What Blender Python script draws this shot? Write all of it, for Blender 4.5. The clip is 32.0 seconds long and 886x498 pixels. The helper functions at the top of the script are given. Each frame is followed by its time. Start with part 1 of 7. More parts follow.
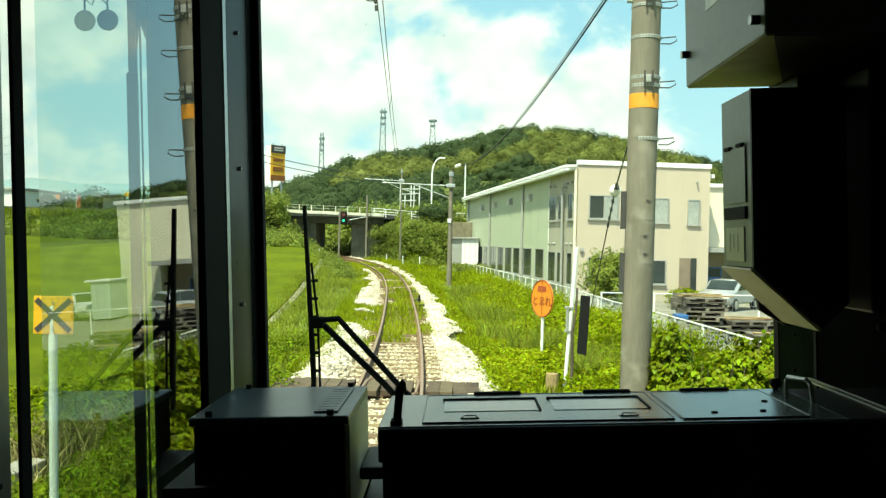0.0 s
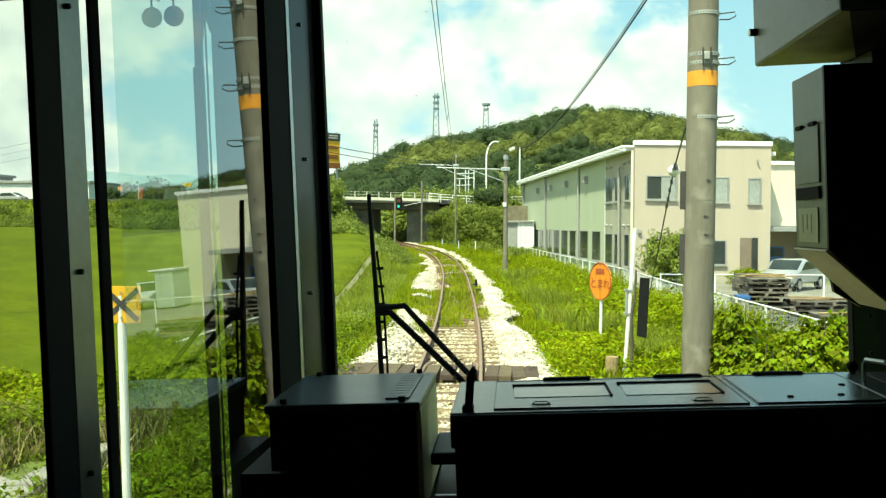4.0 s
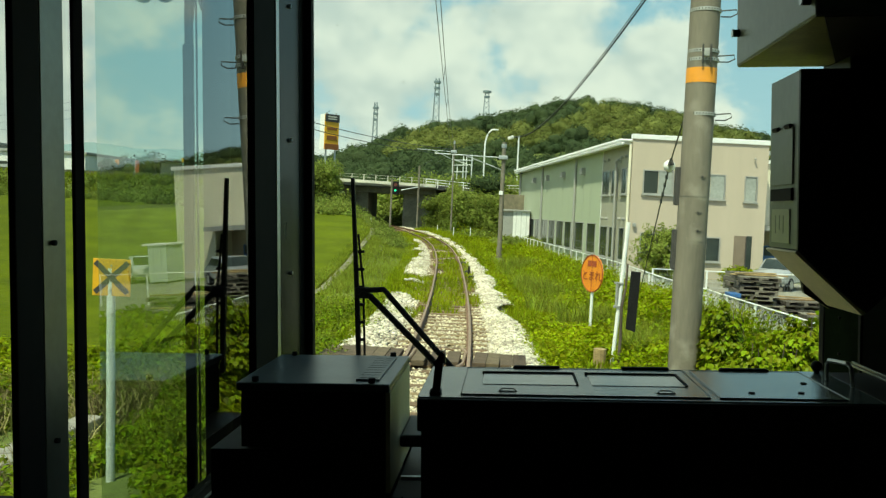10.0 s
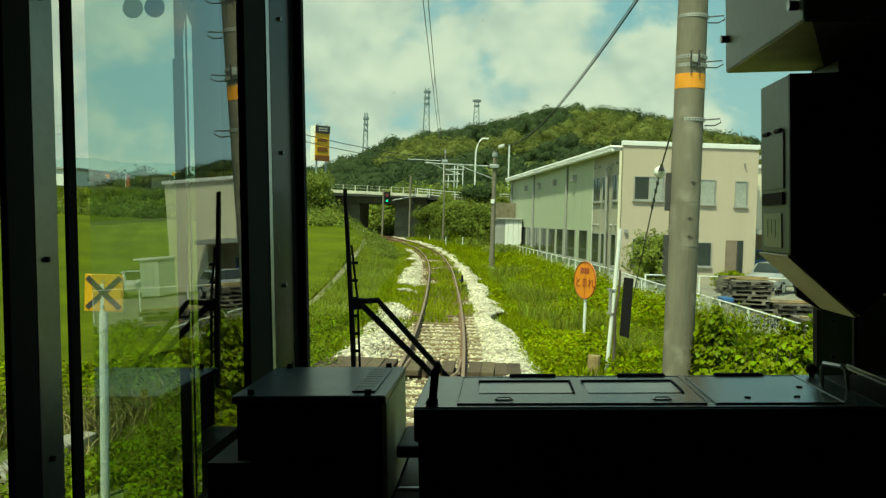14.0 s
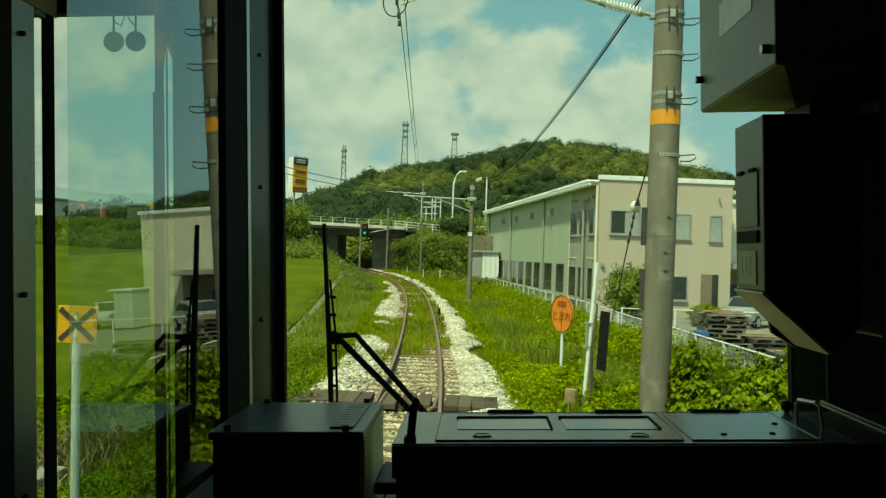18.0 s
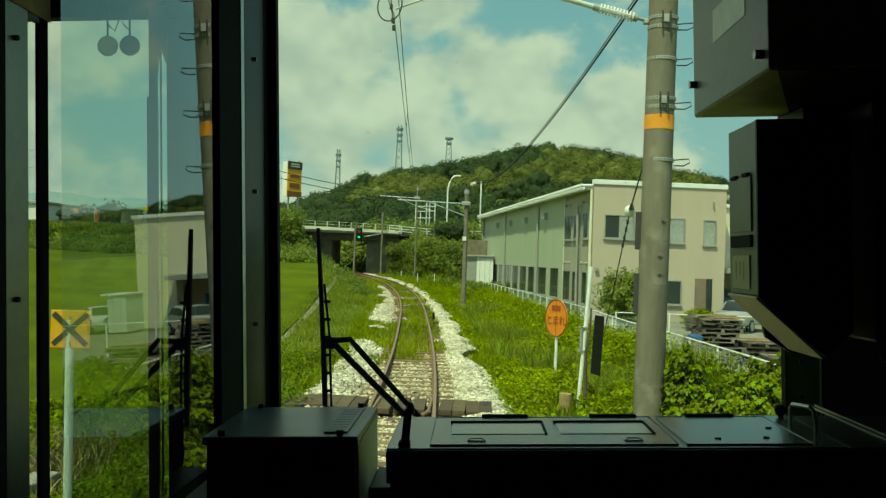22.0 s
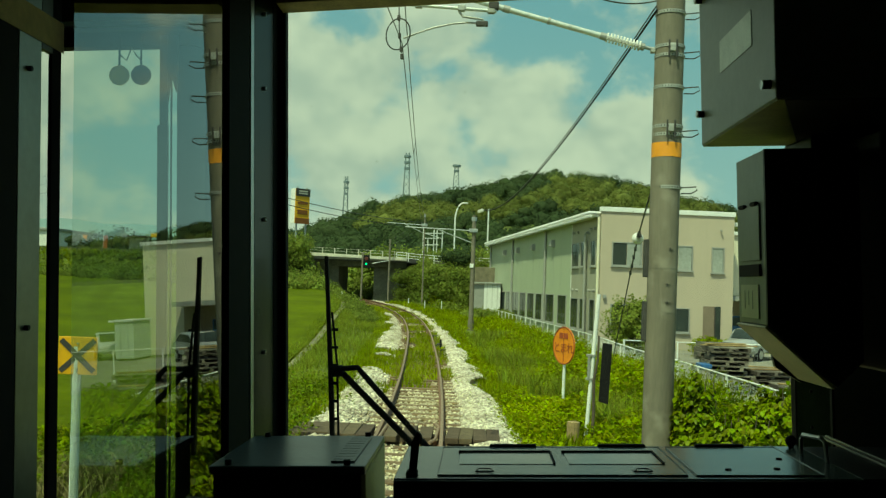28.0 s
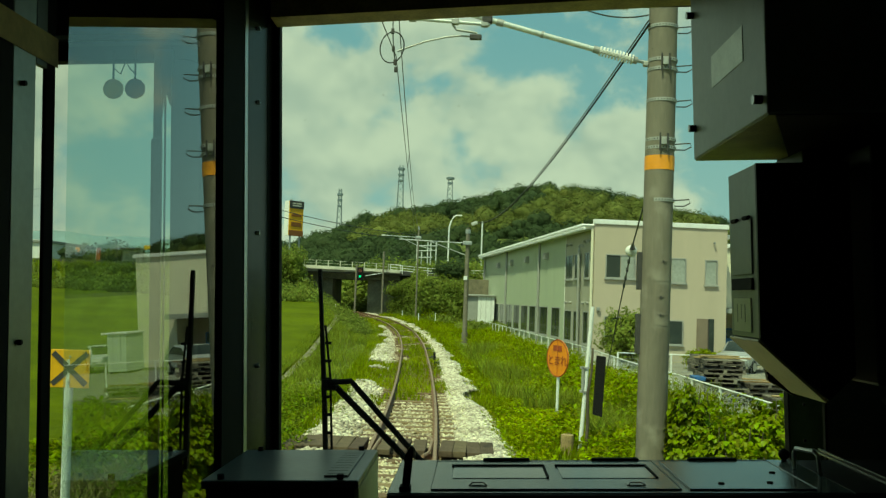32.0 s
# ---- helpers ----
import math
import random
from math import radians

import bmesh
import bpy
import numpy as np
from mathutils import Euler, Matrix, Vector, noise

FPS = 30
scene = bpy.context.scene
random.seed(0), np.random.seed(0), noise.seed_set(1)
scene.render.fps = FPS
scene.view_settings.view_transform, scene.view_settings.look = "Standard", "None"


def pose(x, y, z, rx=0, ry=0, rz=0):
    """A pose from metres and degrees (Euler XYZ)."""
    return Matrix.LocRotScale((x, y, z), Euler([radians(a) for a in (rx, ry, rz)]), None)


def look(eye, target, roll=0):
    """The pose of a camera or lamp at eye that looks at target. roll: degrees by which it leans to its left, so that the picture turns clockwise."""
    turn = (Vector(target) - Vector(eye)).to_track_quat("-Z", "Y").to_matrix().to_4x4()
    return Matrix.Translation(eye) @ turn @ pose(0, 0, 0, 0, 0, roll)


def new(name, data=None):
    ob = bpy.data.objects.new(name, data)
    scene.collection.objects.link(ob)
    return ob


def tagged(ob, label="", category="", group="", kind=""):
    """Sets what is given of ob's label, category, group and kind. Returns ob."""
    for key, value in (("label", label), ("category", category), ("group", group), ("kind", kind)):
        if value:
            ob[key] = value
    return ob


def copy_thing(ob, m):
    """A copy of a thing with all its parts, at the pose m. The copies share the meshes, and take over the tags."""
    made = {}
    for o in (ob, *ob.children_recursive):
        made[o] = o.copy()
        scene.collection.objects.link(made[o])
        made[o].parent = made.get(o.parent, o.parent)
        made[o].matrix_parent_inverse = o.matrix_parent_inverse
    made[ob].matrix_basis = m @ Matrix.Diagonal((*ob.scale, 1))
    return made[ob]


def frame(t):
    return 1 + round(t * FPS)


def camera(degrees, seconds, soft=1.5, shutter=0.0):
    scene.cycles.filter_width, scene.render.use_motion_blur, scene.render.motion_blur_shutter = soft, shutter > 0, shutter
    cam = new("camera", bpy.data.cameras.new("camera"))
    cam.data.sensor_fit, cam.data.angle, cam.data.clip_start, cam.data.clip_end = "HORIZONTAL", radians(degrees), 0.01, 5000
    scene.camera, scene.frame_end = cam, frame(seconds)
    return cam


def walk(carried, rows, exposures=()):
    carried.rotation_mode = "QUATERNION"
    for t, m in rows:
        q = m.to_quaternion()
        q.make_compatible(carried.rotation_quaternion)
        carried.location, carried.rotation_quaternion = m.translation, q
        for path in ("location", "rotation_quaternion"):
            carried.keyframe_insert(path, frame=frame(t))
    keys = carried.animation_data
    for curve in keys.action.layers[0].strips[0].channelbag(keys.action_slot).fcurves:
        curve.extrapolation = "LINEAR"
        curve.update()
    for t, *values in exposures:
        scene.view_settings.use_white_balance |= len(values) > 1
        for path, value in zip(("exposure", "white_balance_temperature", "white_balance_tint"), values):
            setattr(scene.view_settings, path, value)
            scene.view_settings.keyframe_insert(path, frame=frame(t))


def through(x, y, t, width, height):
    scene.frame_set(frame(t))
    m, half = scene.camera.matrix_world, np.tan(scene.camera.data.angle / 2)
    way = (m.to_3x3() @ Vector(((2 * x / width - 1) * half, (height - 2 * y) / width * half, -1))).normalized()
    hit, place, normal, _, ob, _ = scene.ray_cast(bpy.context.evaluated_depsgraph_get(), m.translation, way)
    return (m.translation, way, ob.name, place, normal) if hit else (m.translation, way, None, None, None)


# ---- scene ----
# ---- camera and walk ----
EYE = 2.6
cam = camera(52.75, 32.0, soft=1.35)
# seconds, eye from the first eye (x, y, z), yaw to the left, pitch up, roll
ROWS = [
    (0.0, 0.0000, -0.0000, -0.0000, 1.000, -0.500, 1.300),
    (0.5, -0.0002, -0.0037, -0.0004, 0.942, -0.498, 1.321),
    (1.0, -0.0001, -0.0026, 0.0003, 0.945, -0.436, 1.320),
    (1.5, -0.0002, -0.0016, 0.0008, 0.966, -0.363, 1.219),
    (2.0, -0.0013, -0.0003, 0.0001, 1.023, -0.478, 1.140),
    (2.5, -0.0006, -0.0042, 0.0006, 0.693, -0.591, 1.298),
    (3.0, -0.0011, -0.0056, 0.0010, 0.888, -0.515, 1.210),
    (3.5, -0.0040, -0.0064, 0.0025, 1.513, -0.512, 0.483),
    (4.0, -0.0245, -0.0063, 0.0051, 4.538, -1.548, 0.231),
    (4.1, -0.0352, -0.0055, 0.0077, 6.856, -1.650, 0.042),
    (4.2, -0.0440, -0.0048, 0.0098, 8.775, -2.080, -0.114),
    (4.3, -0.0514, -0.0042, 0.0116, 10.390, -2.080, -0.245),
    (4.4, -0.0590, -0.0036, 0.0132, 11.900, -1.750, -0.394),
    (4.5, -0.0644, -0.0032, 0.0147, 13.220, -1.711, -0.476),
    (6.5, 0.0329, -0.0261, 0.0012, 6.192, -3.917, 1.850),
    (7.0, 0.0242, -0.0277, 0.0081, 5.137, -2.717, 2.889),
    (7.5, 0.0185, -0.0287, 0.0090, 4.789, -2.608, 2.931),
    (8.0, 0.0181, -0.0283, 0.0089, 4.441, -2.597, 2.885),
    (8.5, 0.0188, -0.0279, 0.0070, 4.198, -2.966, 2.914),
    (9.0, 0.0178, -0.0278, 0.0079, 4.272, -2.661, 2.744),
    (9.5, 0.0172, -0.0287, 0.0077, 4.426, -2.626, 2.481),
    (10.0, 0.0175, -0.0295, 0.0078, 4.196, -2.440, 2.558),
    (10.5, 0.0171, -0.0300, 0.0089, 4.267, -2.264, 2.441),
    (11.0, 0.0163, -0.0303, 0.0090, 4.315, -2.221, 2.329),
    (11.5, 0.0160, -0.0298, 0.0090, 4.306, -2.257, 2.280),
    (12.0, 0.0148, -0.0286, 0.0096, 4.367, -2.002, 2.030),
    (12.5, 0.0141, -0.0296, 0.0092, 4.286, -1.958, 1.774),
    (13.0, 0.0140, -0.0295, 0.0093, 4.208, -1.914, 1.757),
    (13.5, 0.0146, -0.0298, 0.0087, 3.881, -1.793, 1.651),
    (14.0, 0.0147, -0.0297, 0.0087, 3.734, -1.821, 1.590),
    (14.5, 0.0145, -0.0310, 0.0090, 3.510, -1.704, 1.601),
    (15.0, 0.0135, -0.0317, 0.0110, 3.411, -1.027, 1.621),
    (15.5, 0.0126, -0.0354, 0.0149, 2.682, 0.324, 1.904),
    (17.5, 0.0115, -0.0364, 0.0156, 2.393, 0.380, 1.943),
    (18.0, 0.0115, -0.0381, 0.0155, 2.347, 0.303, 1.942),
    (18.5, 0.0119, -0.0373, 0.0157, 2.482, 0.392, 1.920),
    (19.0, 0.0118, -0.0390, 0.0162, 2.223, 0.691, 2.030),
    (19.5, 0.0082, -0.0390, 0.0198, 3.249, 2.028, 1.593),
    (20.0, 0.0085, -0.0448, 0.0227, 3.248, 2.899, 1.805),
    (20.5, 0.0080, -0.0419, 0.0203, 3.186, 2.399, 1.731),
    (21.0, 0.0100, -0.0409, 0.0192, 2.305, 1.807, 1.932),
    (21.5, 0.0111, -0.0391, 0.0164, 1.996, 0.842, 1.922),
    (22.0, 0.0115, -0.0384, 0.0160, 1.994, 0.590, 1.938),
    (22.5, 0.0117, -0.0380, 0.0157, 1.996, 0.608, 1.921),
    (23.0, 0.0118, -0.0386, 0.0162, 2.132, 0.664, 1.844),
    (23.5, 0.0116, -0.0397, 0.0165, 2.078, 0.741, 1.880),
    (24.0, 0.0114, -0.0397, 0.0169, 2.107, 0.848, 1.832),
    (24.5, 0.0107, -0.0392, 0.0164, 2.132, 0.921, 1.842),
    (25.0, 0.0106, -0.0395, 0.0165, 2.232, 0.987, 1.792),
    (25.5, 0.0107, -0.0404, 0.0165, 2.205, 0.982, 1.776),
    (27.5, 0.0095, -0.0392, 0.0164, 2.295, 1.130, 1.876),
    (28.0, 0.0098, -0.0402, 0.0193, 2.522, 2.302, 2.071),
    (28.5, 0.0088, -0.0474, 0.0237, 2.450, 4.077, 2.391),
    (29.0, 0.0092, -0.0453, 0.0225, 2.483, 3.371, 2.230),
    (29.5, 0.0084, -0.0440, 0.0218, 2.308, 3.151, 2.216),
    (30.0, 0.0098, -0.0450, 0.0211, 2.362, 3.021, 2.181),
    (30.5, 0.0096, -0.0438, 0.0213, 2.296, 2.825, 2.191),
    (31.0, 0.0093, -0.0436, 0.0201, 2.338, 2.678, 2.184),
    (31.5, 0.0097, -0.0430, 0.0202, 2.241, 2.635, 2.205),
    (32.0, 0.0106, -0.0435, 0.0221, 2.153, 3.107, 2.061),
]


def eye_pose(x, y, z, yaw, pitch, roll):
    a, b = radians(yaw), radians(pitch)
    eye = Vector((x, y, EYE + z))
    ahead = Vector((-math.sin(a) * math.cos(b), math.cos(a) * math.cos(b), math.sin(b)))
    return look(eye, eye + ahead, roll)


walk(cam, [(r[0], eye_pose(*r[1:])) for r in ROWS],
     exposures=[(0.0, 0.97, 7400, -13), (3.4, 0.97, 7400, -13), (4.5, 0.9, 7400, -13), (6.5, 0.55, 7400, -13), (9.0, 0.40, 7400, -13), (12.8, 0.30, 7450, -14), (14.0, 0.20, 8150, -26), (15.5, 0.10, 8350, -30), (20.0, -0.02, 8400, -32), (32.0, -0.08, 8450, -34)])

# ---- world, sun ----
SUN_EL, SUN_AZ = radians(60), radians(207)     # azimuth clockwise from +y
world = bpy.data.worlds.new("sky")
scene.world = world
world.use_nodes = True
wn = world.node_tree.nodes
sky = wn.new("ShaderNodeTexSky")
sky.sky_type = "NISHITA"
sky.sun_disc = False
sky.sun_elevation, sky.sun_rotation = SUN_EL, SUN_AZ
world.node_tree.links.new(sky.outputs[0], wn["Background"].inputs[0])
wn["Background"].inputs[1].default_value = 0.13
sun = new("sun", bpy.data.lights.new("sun", "SUN"))
sun.data.energy, sun.data.angle, sun.data.color = 4.6, radians(0.6), (1.0, 0.95, 0.86)
sun.matrix_basis = look((0, 0, 50), (-math.sin(SUN_AZ) * math.cos(SUN_EL), -math.cos(SUN_AZ) * math.cos(SUN_EL), 50 - math.sin(SUN_EL)))

# ---- helpers of this scene ----


def part(name, bm, material, parent=None, label="", smooth=False):
    """One bmesh as one mesh object, under a thing or on its own."""
    me = bpy.data.meshes.new(name)
    bm.to_mesh(me)
    bm.free()
    if smooth:
        me.polygons.foreach_set('use_smooth', [len(p.vertices) <= 4 for p in me.polygons])
    if material:
        me.materials.append(material)
    ob = new(name, me)
    if parent:
        ob.parent = parent
    if label:
        ob["label"] = label
    return ob


def thing(name, label, category, m=None, group="", kind=""):
    ob = tagged(new(name), label, category, group, kind)
    ob.empty_display_size = 0.1
    if m is not None:
        ob.matrix_basis = m
    return ob


def box(x0, y0, z0, x1, y1, z1, bevel=0.0, bm=None):
    bm = bm or bmesh.new()
    geo = bmesh.ops.create_cube(bm, size=1.0, matrix=Matrix.Translation(((x0 + x1) / 2, (y0 + y1) / 2, (z0 + z1) / 2)) @ Matrix.Diagonal((x1 - x0, y1 - y0, z1 - z0, 1)))
    if bevel > 0:
        edges = list({e for v in geo["verts"] for e in v.link_edges})
        bmesh.ops.bevel(bm, geom=edges, offset=bevel, segments=2, affect="EDGES", profile=0.5)
    return bm


def tube(points, radius, bm=None, sides=8, taper=None):
    """A round bar along points; taper: the radius at the end."""
    bm = bm or bmesh.new()
    pts = [Vector(p) for p in points]
    rings = []
    for i, p in enumerate(pts):
        d = (pts[min(i + 1, len(pts) - 1)] - pts[max(i - 1, 0)]).normalized()
        u = d.cross(Vector((0, 0, 1)) if abs(d.z) < 0.9 else Vector((1, 0, 0))).normalized()
        v = d.cross(u)
        r = radius if taper is None else radius + (taper - radius) * i / (len(pts) - 1)
        rings.append([bm.verts.new(p + r * (math.cos(a) * u + math.sin(a) * v)) for a in (2 * math.pi * k / sides for k in range(sides))])
    for a, b in zip(rings, rings[1:]):
        for k in range(sides):
            bm.faces.new((a[k], a[(k + 1) % sides], b[(k + 1) % sides], b[k]))
    for ring in (rings[0], rings[-1][::-1]):
        bm.faces.new([bm.verts.new(v.co) for v in ring])
    return bm


def prism(outline, axis, a, b, bm=None):
    """An outline of 2D points drawn out along an axis from a to b."""
    bm = bm or bmesh.new()
    put = {"x": lambda p, s: (s, p[0], p[1]), "y": lambda p, s: (p[0], s, p[1]), "z": lambda p, s: (p[0], p[1], s)}[axis]
    lo, hi = [bm.verts.new(put(p, a)) for p in outline], [bm.verts.new(put(p, b)) for p in outline]
    bm.faces.new(lo)
    bm.faces.new(hi[::-1])
    for i in range(len(lo)):
        j = (i + 1) % len(lo)
        bm.faces.new((lo[j], lo[i], hi[i], hi[j]))
    bmesh.ops.recalc_face_normals(bm, faces=bm.faces)
    return bm


def disc(centre, radius, depth, axis="y", bm=None, sides=24):
    bm = bm or bmesh.new()
    c = Vector(centre)
    d = {"x": Vector((1, 0, 0)), "y": Vector((0, 1, 0)), "z": Vector((0, 0, 1))}[axis] * depth / 2
    return tube([c - d, c + d], radius, bm, sides)


def arrays(name, verts, faces, material, smooth=False):
    """A mesh object from numpy arrays: faces all of one size."""
    me = bpy.data.meshes.new(name)
    n, k = faces.shape
    me.vertices.add(len(verts))
    me.vertices.foreach_set("co", np.asarray(verts, np.float32).ravel())
    me.loops.add(n * k)
    me.loops.foreach_set("vertex_index", faces.astype(np.int32).ravel())
    me.polygons.add(n)
    me.polygons.foreach_set("loop_start", np.arange(0, n * k, k, dtype=np.int32))
    me.polygons.foreach_set("loop_total", np.full(n, k, np.int32))
    me.update(calc_edges=True)
    me.validate()
    if smooth:
        me.shade_smooth()
    me.materials.append(material)
    return new(name, me)


# ---- materials ----
def mat(name, col, rough=0.6, metal=0.0, var=0.25, scale=3.0, bump=0.0, bscale=40.0, col2=None, spec=0.5, island=0.0, random=0.0):
    m = bpy.data.materials.new(name)
    m.use_nodes = True
    t = m.node_tree
    n, l = t.nodes, t.links
    b = n["Principled BSDF"]
    b.inputs["Roughness"].default_value = rough
    b.inputs["Metallic"].default_value = metal
    b.inputs["Specular IOR Level"].default_value = spec
    tc = n.new("ShaderNodeTexCoord")
    big, small = n.new("ShaderNodeTexNoise"), n.new("ShaderNodeTexNoise")
    big.inputs["Scale"].default_value, small.inputs["Scale"].default_value = scale, scale * 9
    big.inputs["Detail"].default_value = small.inputs["Detail"].default_value = 5
    for x in (big, small):
        l.new(tc.outputs["Object"], x.inputs["Vector"])
    add = n.new("ShaderNodeMix")
    add.data_type = "FLOAT"
    add.inputs[0].default_value = 0.4
    l.new(big.outputs[0], add.inputs[2])
    l.new(small.outputs[0], add.inputs[3])
    ramp = n.new("ShaderNodeValToRGB")
    e = ramp.color_ramp.elements
    e[0].position, e[1].position = 0.32, 0.68
    lo = [c * (1 - var) for c in col]
    hi = list(col2) if col2 else [min(1.0, c * (1 + var)) for c in col]
    e[0].color, e[1].color = (*lo, 1), (*hi, 1)
    l.new(add.outputs[0], ramp.inputs[0])
    out = ramp.outputs[0]
    if island or random:
        hsv = n.new("ShaderNodeHueSaturation")
        if island:
            g = n.new("ShaderNodeNewGeometry")
            src, amount = g.outputs["Random Per Island"], island
        else:
            g = n.new("ShaderNodeObjectInfo")
            src, amount = g.outputs["Random"], random
        mr = n.new("ShaderNodeMapRange")
        mr.inputs["To Min"].default_value, mr.inputs["To Max"].default_value = 1 - amount, 1 + amount
        l.new(src, mr.inputs["Value"])
        l.new(mr.outputs[0], hsv.inputs["Value"])
        mh = n.new("ShaderNodeMapRange")
        mh.inputs["To Min"].default_value, mh.inputs["To Max"].default_value = 0.5 - 0.05 * amount, 0.5 + 0.05 * amount
        l.new(src, mh.inputs["Value"])
        l.new(mh.outputs[0], hsv.inputs["Hue"])
        l.new(out, hsv.inputs["Color"])
        out = hsv.outputs[0]
    l.new(out, b.inputs["Base Color"])
    if bump:
        nb, bp = n.new("ShaderNodeTexNoise"), n.new("ShaderNodeBump")
        nb.inputs["Scale"].default_value, nb.inputs["Detail"].default_value = bscale, 6
        l.new(tc.outputs["Object"], nb.inputs["Vector"])
        bp.inputs["Strength"].default_value, bp.inputs["Distance"].default_value = bump, 0.3 / bscale
        l.new(nb.outputs[0], bp.inputs["Height"])
        l.new(bp.outputs[0], b.inputs["Normal"])
    return m


def glass(name, tint, ior=1.5, gloss=(1, 1, 1)):
    """A thin pane: clear straight through, mirror-like by the Fresnel of its two faces."""
    m = bpy.data.materials.new(name)
    m.use_nodes = True
    n, l = m.node_tree.nodes, m.node_tree.links
    n.remove(n["Principled BSDF"])
    tr, gl, fr, mx = n.new("ShaderNodeBsdfTransparent"), n.new("ShaderNodeBsdfGlossy"), n.new("ShaderNodeFresnel"), n.new("ShaderNodeMixShader")
    tr.inputs[0].default_value = (*tint, 1)
    gl.inputs[0].default_value = (*gloss, 1)
    gl.inputs["Roughness"].default_value = 0.0
    fr.inputs[0].default_value = ior
    plus, ratio = n.new("ShaderNodeMath"), n.new("ShaderNodeMath")
    plus.operation, ratio.operation = "ADD", "DIVIDE"
    plus.inputs[1].default_value = 1.0
    twice = n.new("ShaderNodeMath")
    twice.operation = "MULTIPLY"
    twice.inputs[1].default_value = 2.0
    l.new(fr.outputs[0], plus.inputs[0])
    l.new(fr.outputs[0], twice.inputs[0])
    l.new(twice.outputs[0], ratio.inputs[0])
    l.new(plus.outputs[0], ratio.inputs[1])
    l.new(ratio.outputs[0], mx.inputs[0])
    l.new(tr.outputs[0], mx.inputs[1])
    l.new(gl.outputs[0], mx.inputs[2])
    l.new(mx.outputs[0], n["Material Output"].inputs[0])
    return m


def glow(name, col, strength):
    m = bpy.data.materials.new(name)
    m.use_nodes = True
    b = m.node_tree.nodes["Principled BSDF"]
    b.inputs["Base Color"].default_value = (0.02, 0.02, 0.02, 1)
    b.inputs["Emission Color"].default_value = (*col, 1)
    b.inputs["Emission Strength"].default_value = strength
    return m


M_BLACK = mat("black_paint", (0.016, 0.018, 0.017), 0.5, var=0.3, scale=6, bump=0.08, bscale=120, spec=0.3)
M_RUBBER = mat("black_rubber", (0.012, 0.012, 0.012), 0.75, var=0.3, spec=0.15)
M_TRIM = mat("dull_silver_trim", (0.86, 0.86, 0.82), 0.35, 0.25, var=0.2, scale=12)
M_STRAP = mat("weathered_zinc_strap", (0.36, 0.37, 0.35), 0.55, 0.3, var=0.25, scale=9)
M_CAB = mat("green_grey_cab_paint", (0.12, 0.135, 0.115), 0.45, var=0.15, scale=5, bump=0.06, bscale=90)
M_CABLT = mat("pale_green_cab_paint", (0.3, 0.32, 0.27), 0.4, var=0.12, scale=5, bump=0.05, bscale=90)
M_DESKTOP = mat("dark_green_grey_desktop", (0.10, 0.135, 0.135), 0.2, var=0.2, scale=7, bump=0.05, bscale=150)
M_STEEL = mat("brushed_steel", (0.45, 0.46, 0.45), 0.35, 0.9, var=0.15, scale=10)
M_CREAM = mat("cream_enamel", (0.8, 0.69, 0.42), 0.5, var=0.12, scale=8)
M_PAPER = mat("paper_label", (0.62, 0.62, 0.52), 0.3, var=0.08, scale=20)
M_GLASS = glass("clear_glass", (0.93, 0.965, 0.95), 1.25)
M_TINT = glass("green_tinted_glass", (0.67, 0.78, 0.70), 1.6)
M_CONC = mat("weathered_concrete", (0.27, 0.26, 0.22), 0.85, var=0.28, scale=1.2, bump=0.3, bscale=25)
M_POLE = mat("spun_concrete_pole", (0.165, 0.148, 0.113), 0.8, var=0.24, scale=2.0, bump=0.2, bscale=30)
M_GALV = mat("galvanised_steel", (0.36, 0.39, 0.4), 0.45, 0.4, var=0.2, scale=8)
M_WIRE = mat("dark_copper_wire", (0.05, 0.055, 0.05), 0.5, 0.5, var=0.2)
M_PORC = mat("white_porcelain", (0.75, 0.75, 0.72), 0.25, var=0.05)
M_ORANGE = mat("orange_band_paint", (0.75, 0.3, 0.03), 0.6, var=0.15, scale=5)
M_SIGNOR = mat("orange_sign_enamel", (0.7, 0.235, 0.02), 0.5, var=0.15, scale=6)
M_SIGNYE = mat("yellow_sign_enamel", (0.76, 0.4, 0.02), 0.5, var=0.15, scale=6)
M_MARK = mat("faded_black_marking", (0.045, 0.043, 0.04), 0.7, var=0.3, scale=12)
M_REDBR = mat("faded_red_lettering", (0.3, 0.06, 0.02), 0.7, var=0.3, scale=12)
M_WHITE = mat("white_paint", (0.75, 0.76, 0.74), 0.5, var=0.1, scale=4)
M_RUST = mat("rusty_rail_steel", (0.19, 0.11, 0.07), 0.75, 0.3, var=0.35, scale=6, bump=0.2, bscale=60)
M_RAILTOP = mat("worn_rail_head", (0.30, 0.20, 0.13), 0.45, 0.35, var=0.2, scale=5)
M_SLEEPER = mat("weathered_sleeper_timber", (0.17, 0.118, 0.063), 0.9, var=0.45, scale=4, bump=0.5, bscale=30, random=0.25)
M_PLANK = mat("dark_crossing_timber", (0.088, 0.062, 0.038), 0.9, var=0.4, scale=5, bump=0.5, bscale=30, random=0.3)
M_STONE = mat("pale_limestone_ballast", (0.5, 0.43, 0.3), 0.9, var=0.42, scale=0.9, island=0.45, col2=(0.72, 0.67, 0.54))
M_RUSTSTONE = mat("rust_stained_ballast", (0.55, 0.45, 0.28), 0.9, var=0.42, scale=1.6, island=0.4, col2=(0.77, 0.7, 0.52))
M_PATH = mat("mossy_concrete_path", (0.15, 0.15, 0.07), 0.95, var=0.5, scale=2.0, bump=0.5, bscale=25, col2=(0.26, 0.245, 0.14))
